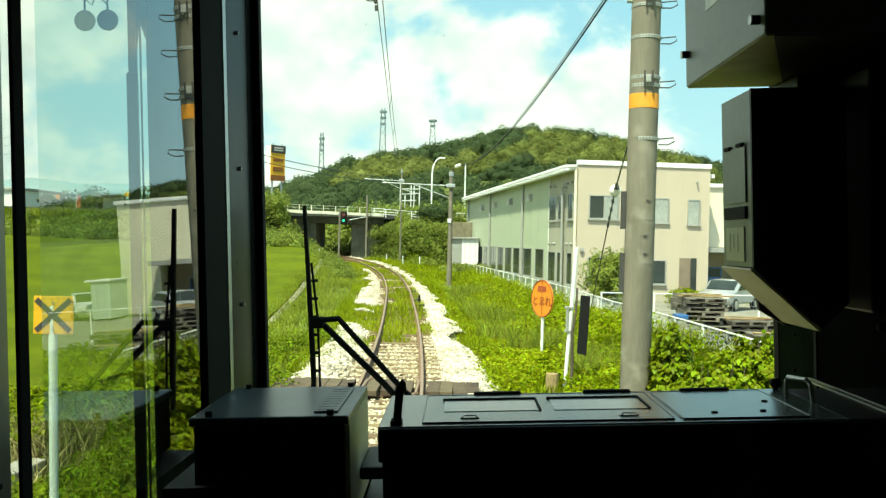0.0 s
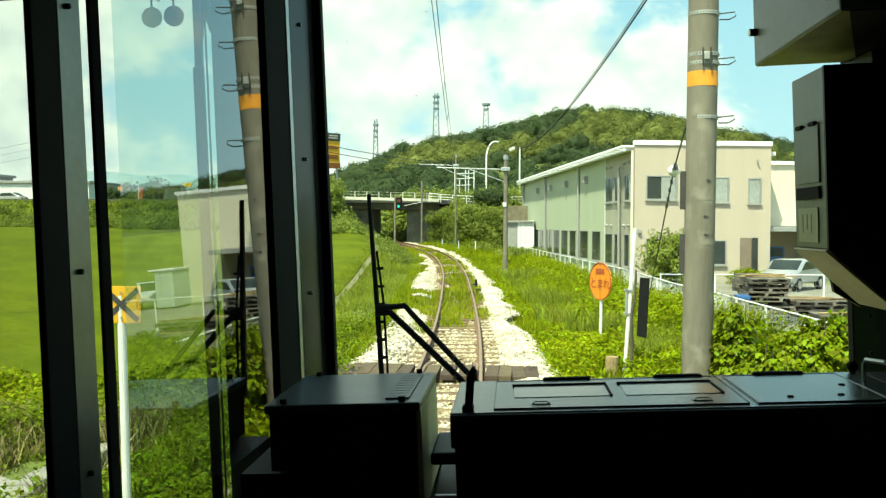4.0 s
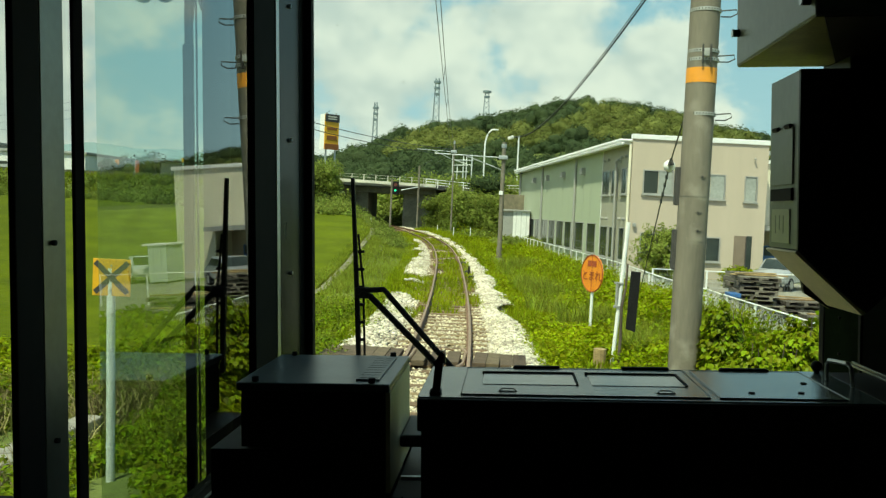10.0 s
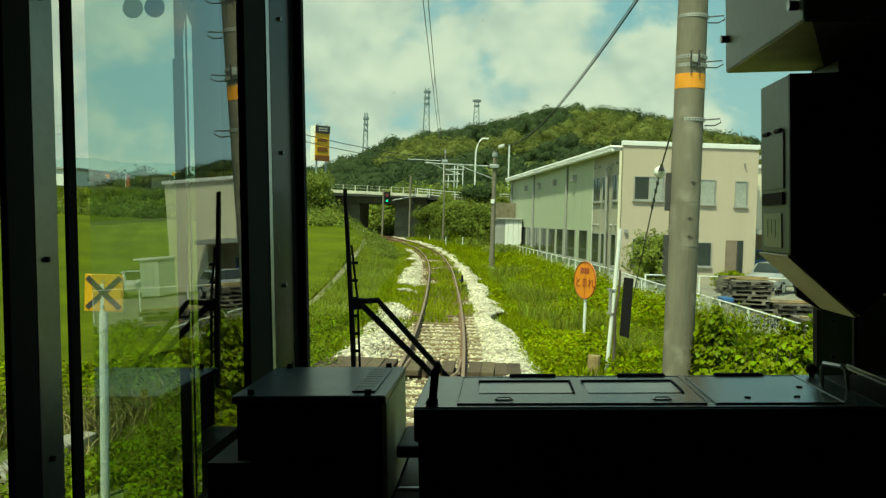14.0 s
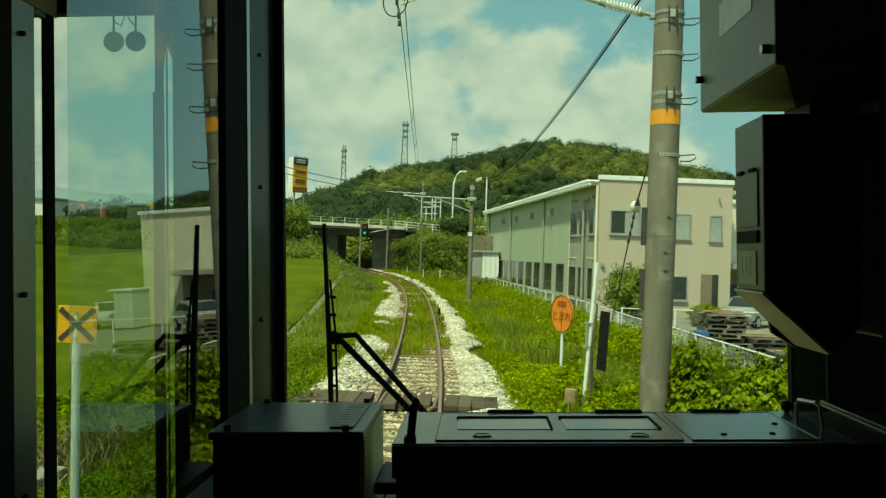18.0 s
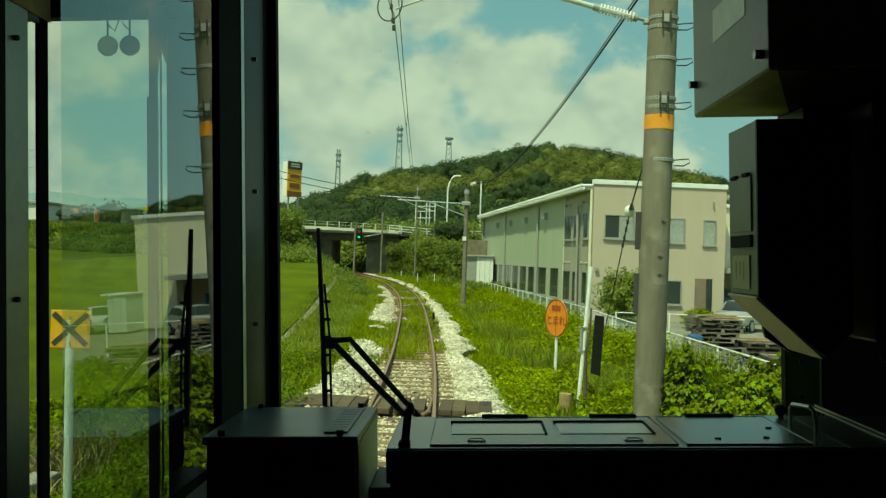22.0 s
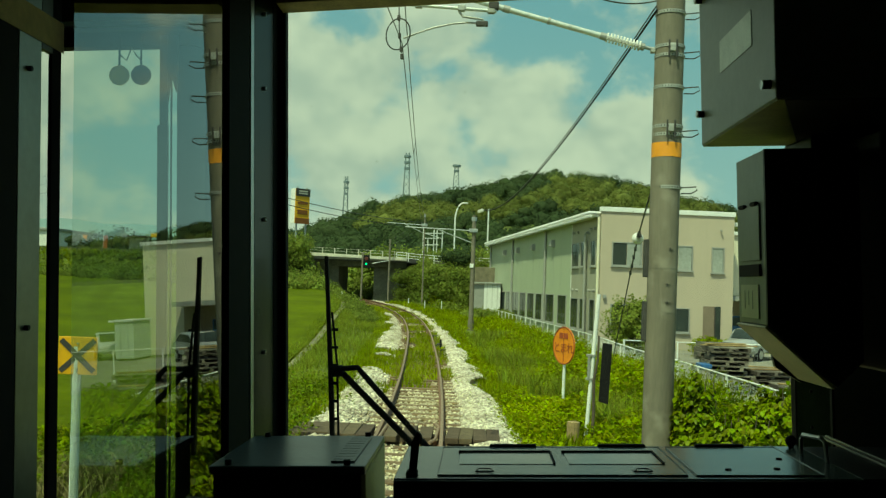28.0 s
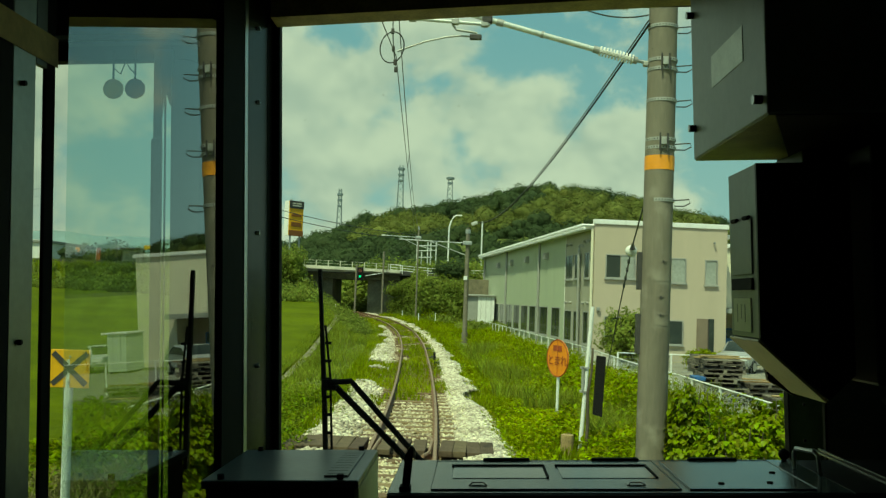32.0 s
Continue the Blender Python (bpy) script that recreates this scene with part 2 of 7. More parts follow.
M_BED = mat("ballast_bed", (0.26, 0.21, 0.11), 0.95, var=0.5, scale=6, bump=1.0, bscale=30, col2=(0.5, 0.44, 0.29))
M_ASPH = mat("asphalt", (0.07, 0.07, 0.068), 0.9, var=0.25, scale=2, bump=0.3, bscale=60)


def streaked(m, squash=0.12):
    """Rain streaks: stretches the stains of a material downwards."""
    n, l = m.node_tree.nodes, m.node_tree.links
    tc, mp = n["Texture Coordinate"], n.new("ShaderNodeMapping")
    mp.inputs["Scale"].default_value = (1.6, 1.6, squash)
    l.new(tc.outputs["Object"], mp.inputs[0])
    for key in ("Noise Texture", "Noise Texture.001"):
        l.new(mp.outputs[0], n[key].inputs["Vector"])


streaked(M_POLE, 0.3)


def blotched(m, col, scale, low, high):
    """Pale worn blotches over a material."""
    n, l = m.node_tree.nodes, m.node_tree.links
    b = n["Principled BSDF"]
    src = b.inputs["Base Color"].links[0].from_socket
    tex, ramp, mix = n.new("ShaderNodeTexNoise"), n.new("ShaderNodeValToRGB"), n.new("ShaderNodeMix")
    tex.inputs["Scale"].default_value, tex.inputs["Detail"].default_value = scale, 7
    l.new(n["Texture Coordinate"].outputs["Object"], tex.inputs["Vector"])
    e = ramp.color_ramp.elements
    e[0].position, e[1].position = low, high
    l.new(tex.outputs[0], ramp.inputs[0])
    mix.data_type = "RGBA"
    l.new(ramp.outputs[0], mix.inputs[0])
    l.new(src, mix.inputs[6])
    mix.inputs[7].default_value = (*col, 1)
    l.new(mix.outputs[2], b.inputs["Base Color"])


blotched(M_POLE, (0.27, 0.25, 0.2), 2.6, 0.56, 0.74)


def leafy(name, col, col2, rough=0.55, scale=0.5, island=0.45, through=0.45, var=0.3, bump=0.0, bscale=8.0):
    """A leaf material: part of the light goes through."""
    m = mat(name, col, rough, var=var, scale=scale, island=island, col2=col2, spec=0.1, bump=bump, bscale=bscale)
    n, l = m.node_tree.nodes, m.node_tree.links
    b, out = n["Principled BSDF"], n["Material Output"]
    tr, mx = n.new("ShaderNodeBsdfTranslucent"), n.new("ShaderNodeMixShader")
    src = b.inputs["Base Color"].links[0].from_socket
    l.new(src, tr.inputs[0])
    mx.inputs[0].default_value = through
    l.new(b.outputs[0], mx.inputs[1])
    l.new(tr.outputs[0], mx.inputs[2])
    l.new(mx.outputs[0], out.inputs[0])
    return m


M_SOIL = mat("weedy_soil", (0.11, 0.13, 0.025), 0.95, var=0.45, scale=0.5, bump=0.8, bscale=6, col2=(0.16, 0.21, 0.04))
M_PADDY = leafy("young_rice", (0.092, 0.128, 0.004), (0.148, 0.186, 0.005), 0.8, 0.35, 0.0, 0.2, 0.25, 1.0, 3.0)
M_GRASS = leafy("sunlit_grass", (0.19, 0.25, 0.008), (0.36, 0.41, 0.020), 0.6, 0.25, 0.42)
M_LEAF = leafy("weed_leaf", (0.19, 0.265, 0.007), (0.37, 0.42, 0.016), 0.5, 0.4, 0.5)
M_DRY = mat("dry_straw", (0.24, 0.2, 0.08), 0.85, var=0.3, scale=1, island=0.4)
M_KUDZU = leafy("broad_vine_leaf", (0.10, 0.155, 0.006), (0.27, 0.33, 0.015), 0.42, 0.8, 0.5, 0.32)
M_TREE = leafy("evergreen_crown", (0.050, 0.078, 0.034), (0.087, 0.124, 0.050), 0.8, 0.06, 0.2, 0.35, 0.35)
M_BAMBOO = leafy("bamboo_crown", (0.122, 0.149, 0.036), (0.205, 0.23, 0.062), 0.75, 0.08, 0.22, 0.35, 0.35)
M_SCRUB = leafy("sunlit_scrub", (0.175, 0.235, 0.045), (0.30, 0.355, 0.075), 0.7, 0.3, 0.3, 0.5, 0.4)
# Weed leaf of the near bank, darkened: the shade is in its colour
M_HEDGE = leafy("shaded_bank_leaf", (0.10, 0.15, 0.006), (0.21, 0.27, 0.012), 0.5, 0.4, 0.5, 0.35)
M_PALEGRASS = leafy("pale_seeding_grass", (0.21, 0.26, 0.025), (0.35, 0.395, 0.06), 0.7, 0.3, 0.4)
M_BARK = mat("bark", (0.09, 0.07, 0.05), 0.9, var=0.3, scale=6, bump=0.4, bscale=30)


# ---- the plan outdoors ----
def smooth(v):
    v = np.clip(v, 0, 1)
    return v * v * (3 - 2 * v)


TRACK_Y = np.array([-40.0, -10, 0, 8, 15, 21, 30, 44, 53, 61, 71, 81, 92, 100, 110, 125])
TRACK_X = np.array([-0.6, -0.62, -0.72, -0.9, -1.13, -1.36, -1.9, -2.9, -3.76, -4.7, -6.4, -8.9, -13.0, -17.5, -25.0, -42.0])


def track_x(y):
    return np.interp(y, TRACK_Y, TRACK_X)


def track_z(y):
    d = np.maximum(np.asarray(y, float) - 15, 0)
    return 0.00016 * np.minimum(d, 95) ** 2


RIDGE_A = np.radians([-70, -45, -30, -20, -14, -12.4, -11.3, -10.2, -9.1, -8.4, -7.7, -6.3, -4.85, -3.4, -1.8, -0.5, 1.3, 3.1, 4.9, 6.7, 8.8, 10.2, 12.6, 15, 16.2, 22, 35, 70])
RIDGE_H = np.array([3, 4, 6, 12, 17, 20, 20.2, 23.7, 24.2, 27.2, 29.1, 30.6, 32.3, 33.4, 34.9, 36.6, 38.5, 41.2, 41.8, 40.6, 39.7, 38.6, 35.4, 32.7, 31, 26, 20, 12])


def ground_z(x, y):
    """The lie of the land."""
    x, y = np.asarray(x, float), np.asarray(y, float)
    tx, tz = track_x(y), track_z(y)
    off = x - tx
    # near bank, then the paddies rising to the road bank on the left; the yard on the right
    r = np.hypot(x, y)
    left = -1.2 + 3.3 * smooth((r - 11) / 83)
    right = -0.45 + 0.4 * smooth((y - 40) / 60) + 0.25 * smooth((off - 3.5) / 4) * smooth((30 - y) / 10)
    side = np.where(off < 0, left, right)
    z = tz - 0.32 + (side - tz + 0.32) * smooth((np.abs(off) - 2.2) / 4.0)
    bank = smooth((y - 83) / 6) * smooth((np.abs(off) - 4.2) / 2.5)
    z = z + (4.75 - z) * bank * (y < 102) + (4.75 - z) * (y >= 102) * smooth((np.abs(off) - 4) / 4) * 0.9
    ang = np.arctan2(x, np.maximum(y, 1))
    hill = np.interp(ang, RIDGE_A, RIDGE_H) - 5.4
    return np.where(y > 108, z + (hill - z) * smooth((y - 108) / 190), z)


def build_ground():
    ys = np.concatenate([np.arange(-45, 4, 3.0), np.arange(4, 45, 0.5), np.arange(45, 120, 1.5), np.arange(120, 340, 8), np.array([400, 600, 1000, 1800])])
    us = np.concatenate([-np.geomspace(1, 400, 40)[::-1] - 8, np.arange(-8.5, 14.5, 0.35), np.geomspace(1, 400, 40) + 14])
    gx, gy = np.meshgrid(us, ys)
    gx = gx * np.maximum(1.0, gy / 250)
    gz = ground_z(gx, gy)
    rough = np.array([noise.noise((a * 0.5, b * 0.5, 0.3)) for a, b in zip(gx.ravel(), gy.ravel())]).reshape(gx.shape)
    far = np.clip((np.abs(gx - track_x(gy)) - 2.0) / 3, 0, 1)
    gz = gz + rough * 0.12 * far
    h, w = gx.shape
    idx = np.arange(h * w).reshape(h, w)
    quads = np.stack([idx[:-1, :-1], idx[:-1, 1:], idx[1:, 1:], idx[1:, :-1]], -1).reshape(-1, 4)
    ob = arrays("ground", np.stack([gx, gy, gz], -1).reshape(-1, 3), quads, M_SOIL, True)
    return tagged(ob, "weedy green ground beside the railway running to the hills", "ground", kind="structure")


build_ground()


# ---- sky backdrop: a far shell of cloudy sky ahead ----
# direction of each bank of cloud (+) or gap of blue (-), its breadth and its weight
BANKS = [(-0.16, 0.947, 0.285, 0.085, -0.13), (0.062, 0.957, 0.292, 0.11, -0.11), (0.132, 0.966, 0.226, 0.075, -0.13), (-0.026, 0.983, 0.178, 0.04, -0.05),
         (-0.047, 0.969, 0.238, 0.035, -0.07), (0.233, 0.945, 0.24, 0.09, -0.1), (-0.172, 0.955, 0.235, 0.085, 0.13), (-0.005, 0.98, 0.203, 0.1, 0.13),
         (0.063, 0.973, 0.225, 0.07, 0.1), (0.165, 0.969, 0.18, 0.075, 0.13), (-0.075, 0.958, 0.285, 0.05, 0.09), (-0.183, 0.974, 0.134, 0.09, 0.06),
         (0.09, 0.981, 0.165, 0.09, 0.1), (-0.39, 0.895, 0.216, 0.11, 0.1), (-0.331, 0.905, 0.285, 0.09, -0.14), (-0.406, 0.903, 0.15, 0.08, -0.06), (-0.62, 0.78, 0.2, 0.35, 0.1), (0.34, 0.9, 0.285, 0.13, -0.14), (0.38, 0.895, 0.2, 0.09, 0.1)]


def build_sky():
    m = bpy.data.materials.new("cloudy_sky")
    m.use_nodes = True
    n, l = m.node_tree.nodes, m.node_tree.links
    n.remove(n["Principled BSDF"])
    tc, mp = n.new("ShaderNodeTexCoord"), n.new("ShaderNodeMapping")
    mp.inputs["Scale"].default_value = (1 / 520, 1 / 520, 1 / 400)
    mp.inputs["Location"].default_value = (3.1, 1.7, 0.42)
    l.new(tc.outputs["Object"], mp.inputs[0])
    a, b, up, soft_a = n.new("ShaderNodeTexNoise"), n.new("ShaderNodeTexNoise"), n.new("ShaderNodeVectorMath"), n.new("ShaderNodeTexNoise")
    up.inputs[1].default_value = (0.0, 0.0, 0.11)
    l.new(mp.outputs[0], up.inputs[0])
    for x, s, d in ((a, 1.75, 10), (b, 1.75, 4), (soft_a, 1.75, 4)):
        x.inputs["Scale"].default_value, x.inputs["Detail"].default_value, x.inputs["Roughness"].default_value = s, d, 0.6
        x.inputs["Distortion"].default_value = 0.08
        l.new(up.outputs[0] if x is b else mp.outputs[0], x.inputs["Vector"])
    cover = n.new("ShaderNodeValToRGB")
    cover.color_ramp.elements[0].position, cover.color_ramp.elements[1].position = 0.425, 0.55
    sx = n.new("ShaderNodeSeparateXYZ")
    l.new(tc.outputs["Object"], sx.inputs[0])
    drift = n.new("ShaderNodeMath")
    drift.operation = "MULTIPLY_ADD"
    drift.inputs[1].default_value = -0.00008
    l.new(sx.outputs[0], drift.inputs[0])
    l.new(a.outputs[0], drift.inputs[2])
    way, tall = n.new("ShaderNodeVectorMath"), n.new("ShaderNodeVectorMath")
    way.operation, tall.operation = "NORMALIZE", "MULTIPLY"
    tall.inputs[1].default_value = (1.0, 1.0, 1.7)
    l.new(tc.outputs["Object"], way.inputs[0])
    l.new(way.outputs[0], tall.inputs[0])
    density = drift.outputs[0]
    for cx, cy, cz, size, amount in BANKS:
        gap, fade, total = n.new("ShaderNodeVectorMath"), n.new("ShaderNodeMapRange"), n.new("ShaderNodeMath")
        gap.operation, total.operation, fade.interpolation_type = "DISTANCE", "ADD", "SMOOTHSTEP"
        gap.inputs[1].default_value = (cx, cy, cz * 1.7)
        fade.inputs["From Max"].default_value = size
        fade.inputs["To Min"].default_value, fade.inputs["To Max"].default_value = 0.8 * amount, 0.0
        l.new(tall.outputs[0], gap.inputs[0])
        l.new(gap.outputs["Value"], fade.inputs["Value"])
        l.new(fade.outputs[0], total.inputs[0])
        l.new(density, total.inputs[1])
        density = total.outputs[0]
    l.new(density, cover.inputs[0])
    shade = n.new("ShaderNodeValToRGB")
    shade.color_ramp.interpolation = cover.color_ramp.interpolation = "EASE"
    e = shade.color_ramp.elements
    e[0].position, e[1].position = 0.15, 0.85
    e[0].color, e[1].color = (0.66, 0.744, 0.812, 1), (0.91, 0.955, 0.98, 1)
    dif = n.new("ShaderNodeMath")
    dif.operation = "SUBTRACT"
    l.new(soft_a.outputs[0], dif.inputs[0])
    l.new(b.outputs[0], dif.inputs[1])
    lift = n.new("ShaderNodeMath")
    lift.operation = "MULTIPLY_ADD"
    lift.inputs[1].default_value, lift.inputs[2].default_value = 3.2, 0.5
    l.new(dif.outputs[0], lift.inputs[0])
    l.new(lift.outputs[0], shade.inputs[0])
    sep = n.new("ShaderNodeSeparateXYZ")
    l.new(tc.outputs["Object"], sep.inputs[0])
    hgt = n.new("ShaderNodeMapRange")
    hgt.inputs["From Max"].default_value = 750
    l.new(sep.outputs[2], hgt.inputs["Value"])
    blue = n.new("ShaderNodeValToRGB")
    e = blue.color_ramp.elements
    e[0].color, e[1].color = (0.545, 0.765, 0.92, 1), (0.145, 0.445, 0.765, 1)
    l.new(hgt.outputs[0], blue.inputs[0])
    mix = n.new("ShaderNodeMix")
    mix.data_type = "RGBA"
    l.new(cover.outputs[0], mix.inputs[0])
    l.new(blue.outputs[0], mix.inputs[6])
    l.new(shade.outputs[0], mix.inputs[7])
    em = n.new("ShaderNodeEmission")
    em.inputs[1].default_value = 0.71
    l.new(mix.outputs[2], em.inputs[0])
    l.new(em.outputs[0], n["Material Output"].inputs[0])
    az, el = np.radians(np.linspace(-105, 105, 64)), np.radians(np.linspace(-3, 42, 20))
    ga, ge = np.meshgrid(az, el)
    R = 1500.0
    v = np.stack([R * np.sin(ga) * np.cos(ge), R * np.cos(ga) * np.cos(ge), R * np.sin(ge)], -1).reshape(-1, 3)
    idx = np.arange(ga.size).reshape(ga.shape)
    q = np.stack([idx[:-1, :-1], idx[1:, :-1], idx[1:, 1:], idx[:-1, 1:]], -1).reshape(-1, 4)
    tagged(arrays("backdrop", v, q, m, True), "blue summer sky with broken white clouds", "sky", kind="structure")


build_sky()


# ---- track ----
def sweep(profile, offset, y0, y1, step, lift=0.0):
    """A profile (across, up) drawn along the track at an offset to its right."""
    ys = np.arange(y0, y1 + step / 2, step)
    cx, cz = track_x(ys), track_z(ys)
    # a smooth centre line
    k = np.ones(9) / 9
    cx = np.convolve(np.pad(cx, 4, mode="edge") if len(cx) > 8 else cx, k, "valid") if len(cx) > 8 else cx
    cx[:4], cx[-4:] = track_x(ys[:4]), track_x(ys[-4:])
    dx = np.gradient(cx, ys)
    nrm = np.sqrt(1 + dx * dx)
    bm = bmesh.new()
    last = None
    for x, y, z, d, q in zip(cx, ys, cz, dx, nrm):
        ring = [bm.verts.new((x + (offset + a) / q, y - (offset + a) * d / q, z + b + lift)) for a, b in profile]
        if last:
            for i in range(len(ring)):
                j = (i + 1) % len(ring)
                bm.faces.new((last[i], last[j], ring[j], ring[i]))
        last = ring
    bmesh.ops.recalc_face_normals(bm, faces=bm.faces)
    return bm


RAIL = [(-0.0625, -0.15), (0.0625, -0.15), (0.0625, -0.135), (0.01, -0.12), (0.01, -0.045), (0.0325, -0.035), (0.0325, -0.003), (-0.0325, -0.003), (-0.0325, -0.035), (-0.01, -0.045), (-0.01, -0.12), (-0.0625, -0.135)]
HEAD = [(-0.028, -0.0035), (0.028, -0.0035), (0.026, 0.0), (-0.026, 0.0)]
for off in (-0.566, 0.566):
    rail = thing("railway_rail", "rusty brown steel running rail of the single track", "rail", group="running rails")
    part("rail_body", sweep(RAIL, off, 3, 112, 1.0), M_RUST, rail)
    part("rail_head", sweep(HEAD, off, 3, 112, 1.0), M_RAILTOP, rail, "worn shiny rail head")
bed = part("track_bed", sweep([(-2.1, -0.42), (2.1, -0.42), (1.55, -0.2), (-1.45, -0.2)], 0, 2, 112, 1.0), M_BED)
tagged(bed, "pale ballast bed under the single track", "track bed", kind="structure")

sleeper_mesh = None
for i, y in enumerate(np.arange(4.0, 96.0, 0.66)):
    bm = box(-1.0, -0.11, -0.14, 1.0, 0.11, 0.0, 0.012) if sleeper_mesh is None else None
    if bm:
        first = part("sleeper", bm, M_SLEEPER)
        sleeper_mesh = first.data
        ob = first
    else:
        ob = new("sleeper", sleeper_mesh)
    slope = float(track_x(y + 1) - track_x(y - 1)) / 2
    ob.matrix_basis = Matrix.Translation((float(track_x(y)), y, float(track_z(y)) - 0.155)) @ Matrix.Rotation(-math.atan(slope) + random.uniform(-0.015, 0.015), 4, "Z")
    tagged(ob, "weathered brown timber sleeper half sunk in ballast", "sleeper", "sleepers of the track")

# level crossing boards
deck = thing("crossing_deck", "dark weathered timber foot-crossing deck across the rails", "crossing deck")
pl = None
for side, x0, x1 in (("l", -2.1, -0.68), ("m", -0.46, 0.44), ("r", 0.66, 1.6)):
    n = int((x1 - x0) / 0.235)
    for i in range(n):
        if pl is None:
            o = part("board", box(-0.116, -0.6, -0.1, 0.116, 0.6, 0.0, 0.01), M_PLANK, deck)
            pl = o.data
        else:
            o = new("board", pl)
            o.parent = deck
        cx = x0 + (i + 0.5) * (x1 - x0) / n
        o.matrix_basis = Matrix.Translation((float(track_x(16.1)) + cx, 16.05 + random.uniform(-0.05, 0.05), 0.0 + random.uniform(-0.025, 0.01))) @ Matrix.Rotation(random.uniform(-0.02, 0.02), 4, "Z")


for side in (-1, 1):
    check = thing("check_rail", "short rusty check rail bent inwards at the foot crossing", "rail", group="check rails of the crossing")
    cx = float(track_x(16.1))
    pts = [(cx + side * 0.40, 15.05, 0.0), (cx + side * 0.485, 15.4, 0.0), (cx + side * 0.488, 16.7, 0.0), (cx + side * 0.40, 17.1, 0.0)]
    part("bar", tube([(x, y, -0.04) for x, y, z in pts], 0.032, sides=6), M_RAILTOP, check)
    for x, y, z in (pts[1], pts[2]):
        part("spacer_block", box(x - 0.03, y - 0.05, -0.15, x + 0.03, y + 0.05, -0.07, 0.008), M_RUST, check)


def scatter_stones(count, seed):
    """Loose ballast stones: small uneven lumps."""
    g = np.random.default_rng(seed)
    cube = np.array([(x, y, z) for x in (-1, 1) for y in (-1, 1) for z in (-1, 1)], float)
    cf = np.array([(0, 1, 3, 2), (4, 6, 7, 5), (0, 4, 5, 1), (2, 3, 7, 6), (0, 2, 6, 4), (1, 5, 7, 3)])
    y = 9 + 81 * g.random(count) ** 1.8
    pick = g.random(count)
    off = np.where(pick < 0.43, g.normal(1.3, 0.36, count) + 0.5 * smooth((25 - y) / 8) * g.random(count) - 0.32 * smooth((y - 26) / 20), np.where(pick < 0.64, g.normal(-1.45, 0.42, count), g.uniform(-0.95, 0.95, count)))
    patch = np.array([noise.noise((o * 0.4, v * 0.3, 4.0)) for o, v in zip(off, y)])
    weedy = (np.abs(off) < 0.9) & (y > 23.5) & (patch > -0.3)
    weedy |= (off < -0.8) & (y > 24.5) & (patch > -0.12 - 0.004 * (y - 24)) & ~((off > -1.3 - 0.5 * patch) & (y > 36) & (y < 68))
    weedy |= (off > 1.85 + 0.5 * smooth((25 - y) / 8) - 0.25 * smooth((y - 28) / 20) + 0.8 * patch) & (y > 17)
    rails = np.abs(np.abs(off) - 0.566) < 0.1
    boards = (y > 15.4) & (y < 16.75) & (off > -2.1) & (off < 1.6)
    timber = (np.abs((y - 4.0 + 0.33) % 0.66 - 0.33) < 0.115) & (np.abs(off) < 0.92) & (g.random(count) < 0.9)
    keep = ~weedy & ~rails & ~boards & ~timber & (off > -2.6) & (off < 2.6)
    y, off = y[keep], off[keep]
    n = len(y)
    h = np.where(np.abs(off) < 0.95, -0.196 + 0.03 * g.random(n) ** 2, -0.2 + 0.14 * np.exp(-((np.abs(off) - 1.5) / 0.5) ** 2)) - np.maximum(np.abs(off) - 1.8, 0) * 0.3
    s = (g.uniform(0.017, 0.037, n) * np.where(np.abs(off) < 0.95, 0.68, 1.0))[:, None, None] * g.uniform(0.6, 1.3, (n, 1, 3)) * g.uniform(0.65, 1.25, (n, 8, 3))
    ang = g.random(n) * 6.28
    c, sn = np.cos(ang)[:, None], np.sin(ang)[:, None]
    v = cube[None] * s
    tip = g.uniform(-0.6, 0.6, (n, 1))
    v = np.stack([v[..., 0], v[..., 1] - tip * v[..., 2], v[..., 2] + tip * v[..., 1]], -1)
    v = np.stack([v[..., 0] * c - v[..., 1] * sn, v[..., 0] * sn + v[..., 1] * c, v[..., 2] * 0.85], -1)
    v += np.stack([track_x(y) + off, y, track_z(y) + h + 0.01], -1)[:, None]
    inner = np.abs(off) < 0.8 + 0.5 * g.random(n) ** 3
    for pick, m, label in ((~inner, M_STONE, "pale crushed limestone ballast heaped beside the rails"), (inner, M_RUSTSTONE, "rust-stained ballast between the rails")):
        q = v[pick]
        f = cf[None] + (np.arange(len(q)) * 8)[:, None, None]
        tagged(arrays("ballast_stones", q.reshape(-1, 3), f.reshape(-1, 4), m), label, "ballast", kind="stuff")


scatter_stones(74000, 3)


# ---- vegetation ----
def blades(name, x, y, h, w, lean, material, label, seed, base=None):
    """Grass blades: bent pairs of triangles."""
    g = np.random.default_rng(seed)
    n = len(x)
    z = ground_z(x, y) if base is None else base
    a, la = g.random(n) * 6.28, g.random(n) * 6.28
    hh, ln = h * g.uniform(0.55, 1.25, n), lean * g.uniform(0.3, 1.2, n)
    dx, dy = np.cos(a) * w, np.sin(a) * w
    lx, ly = np.cos(la) * ln * hh, np.sin(la) * ln * hh
    p = np.stack([x, y, z - 0.03], -1)
    v = np.stack([p - np.stack([dx, dy, 0 * dx], -1), p + np.stack([dx, dy, 0 * dx], -1),
                  p + np.stack([lx * 0.4 + dx * 0.8, ly * 0.4 + dy * 0.8, hh * 0.62], -1), p + np.stack([lx * 0.4 - dx * 0.8, ly * 0.4 - dy * 0.8, hh * 0.62], -1),
                  p + np.stack([lx, ly, hh], -1)], 1)
    k = np.arange(n)[:, None] * 5
    f = np.concatenate([k + np.array([[0, 1, 2]]), k + np.array([[0, 2, 3]]), k + np.array([[3, 2, 4]])])
    return tagged(arrays(name, v.reshape(-1, 3), f, material), label, "grass", kind="stuff")


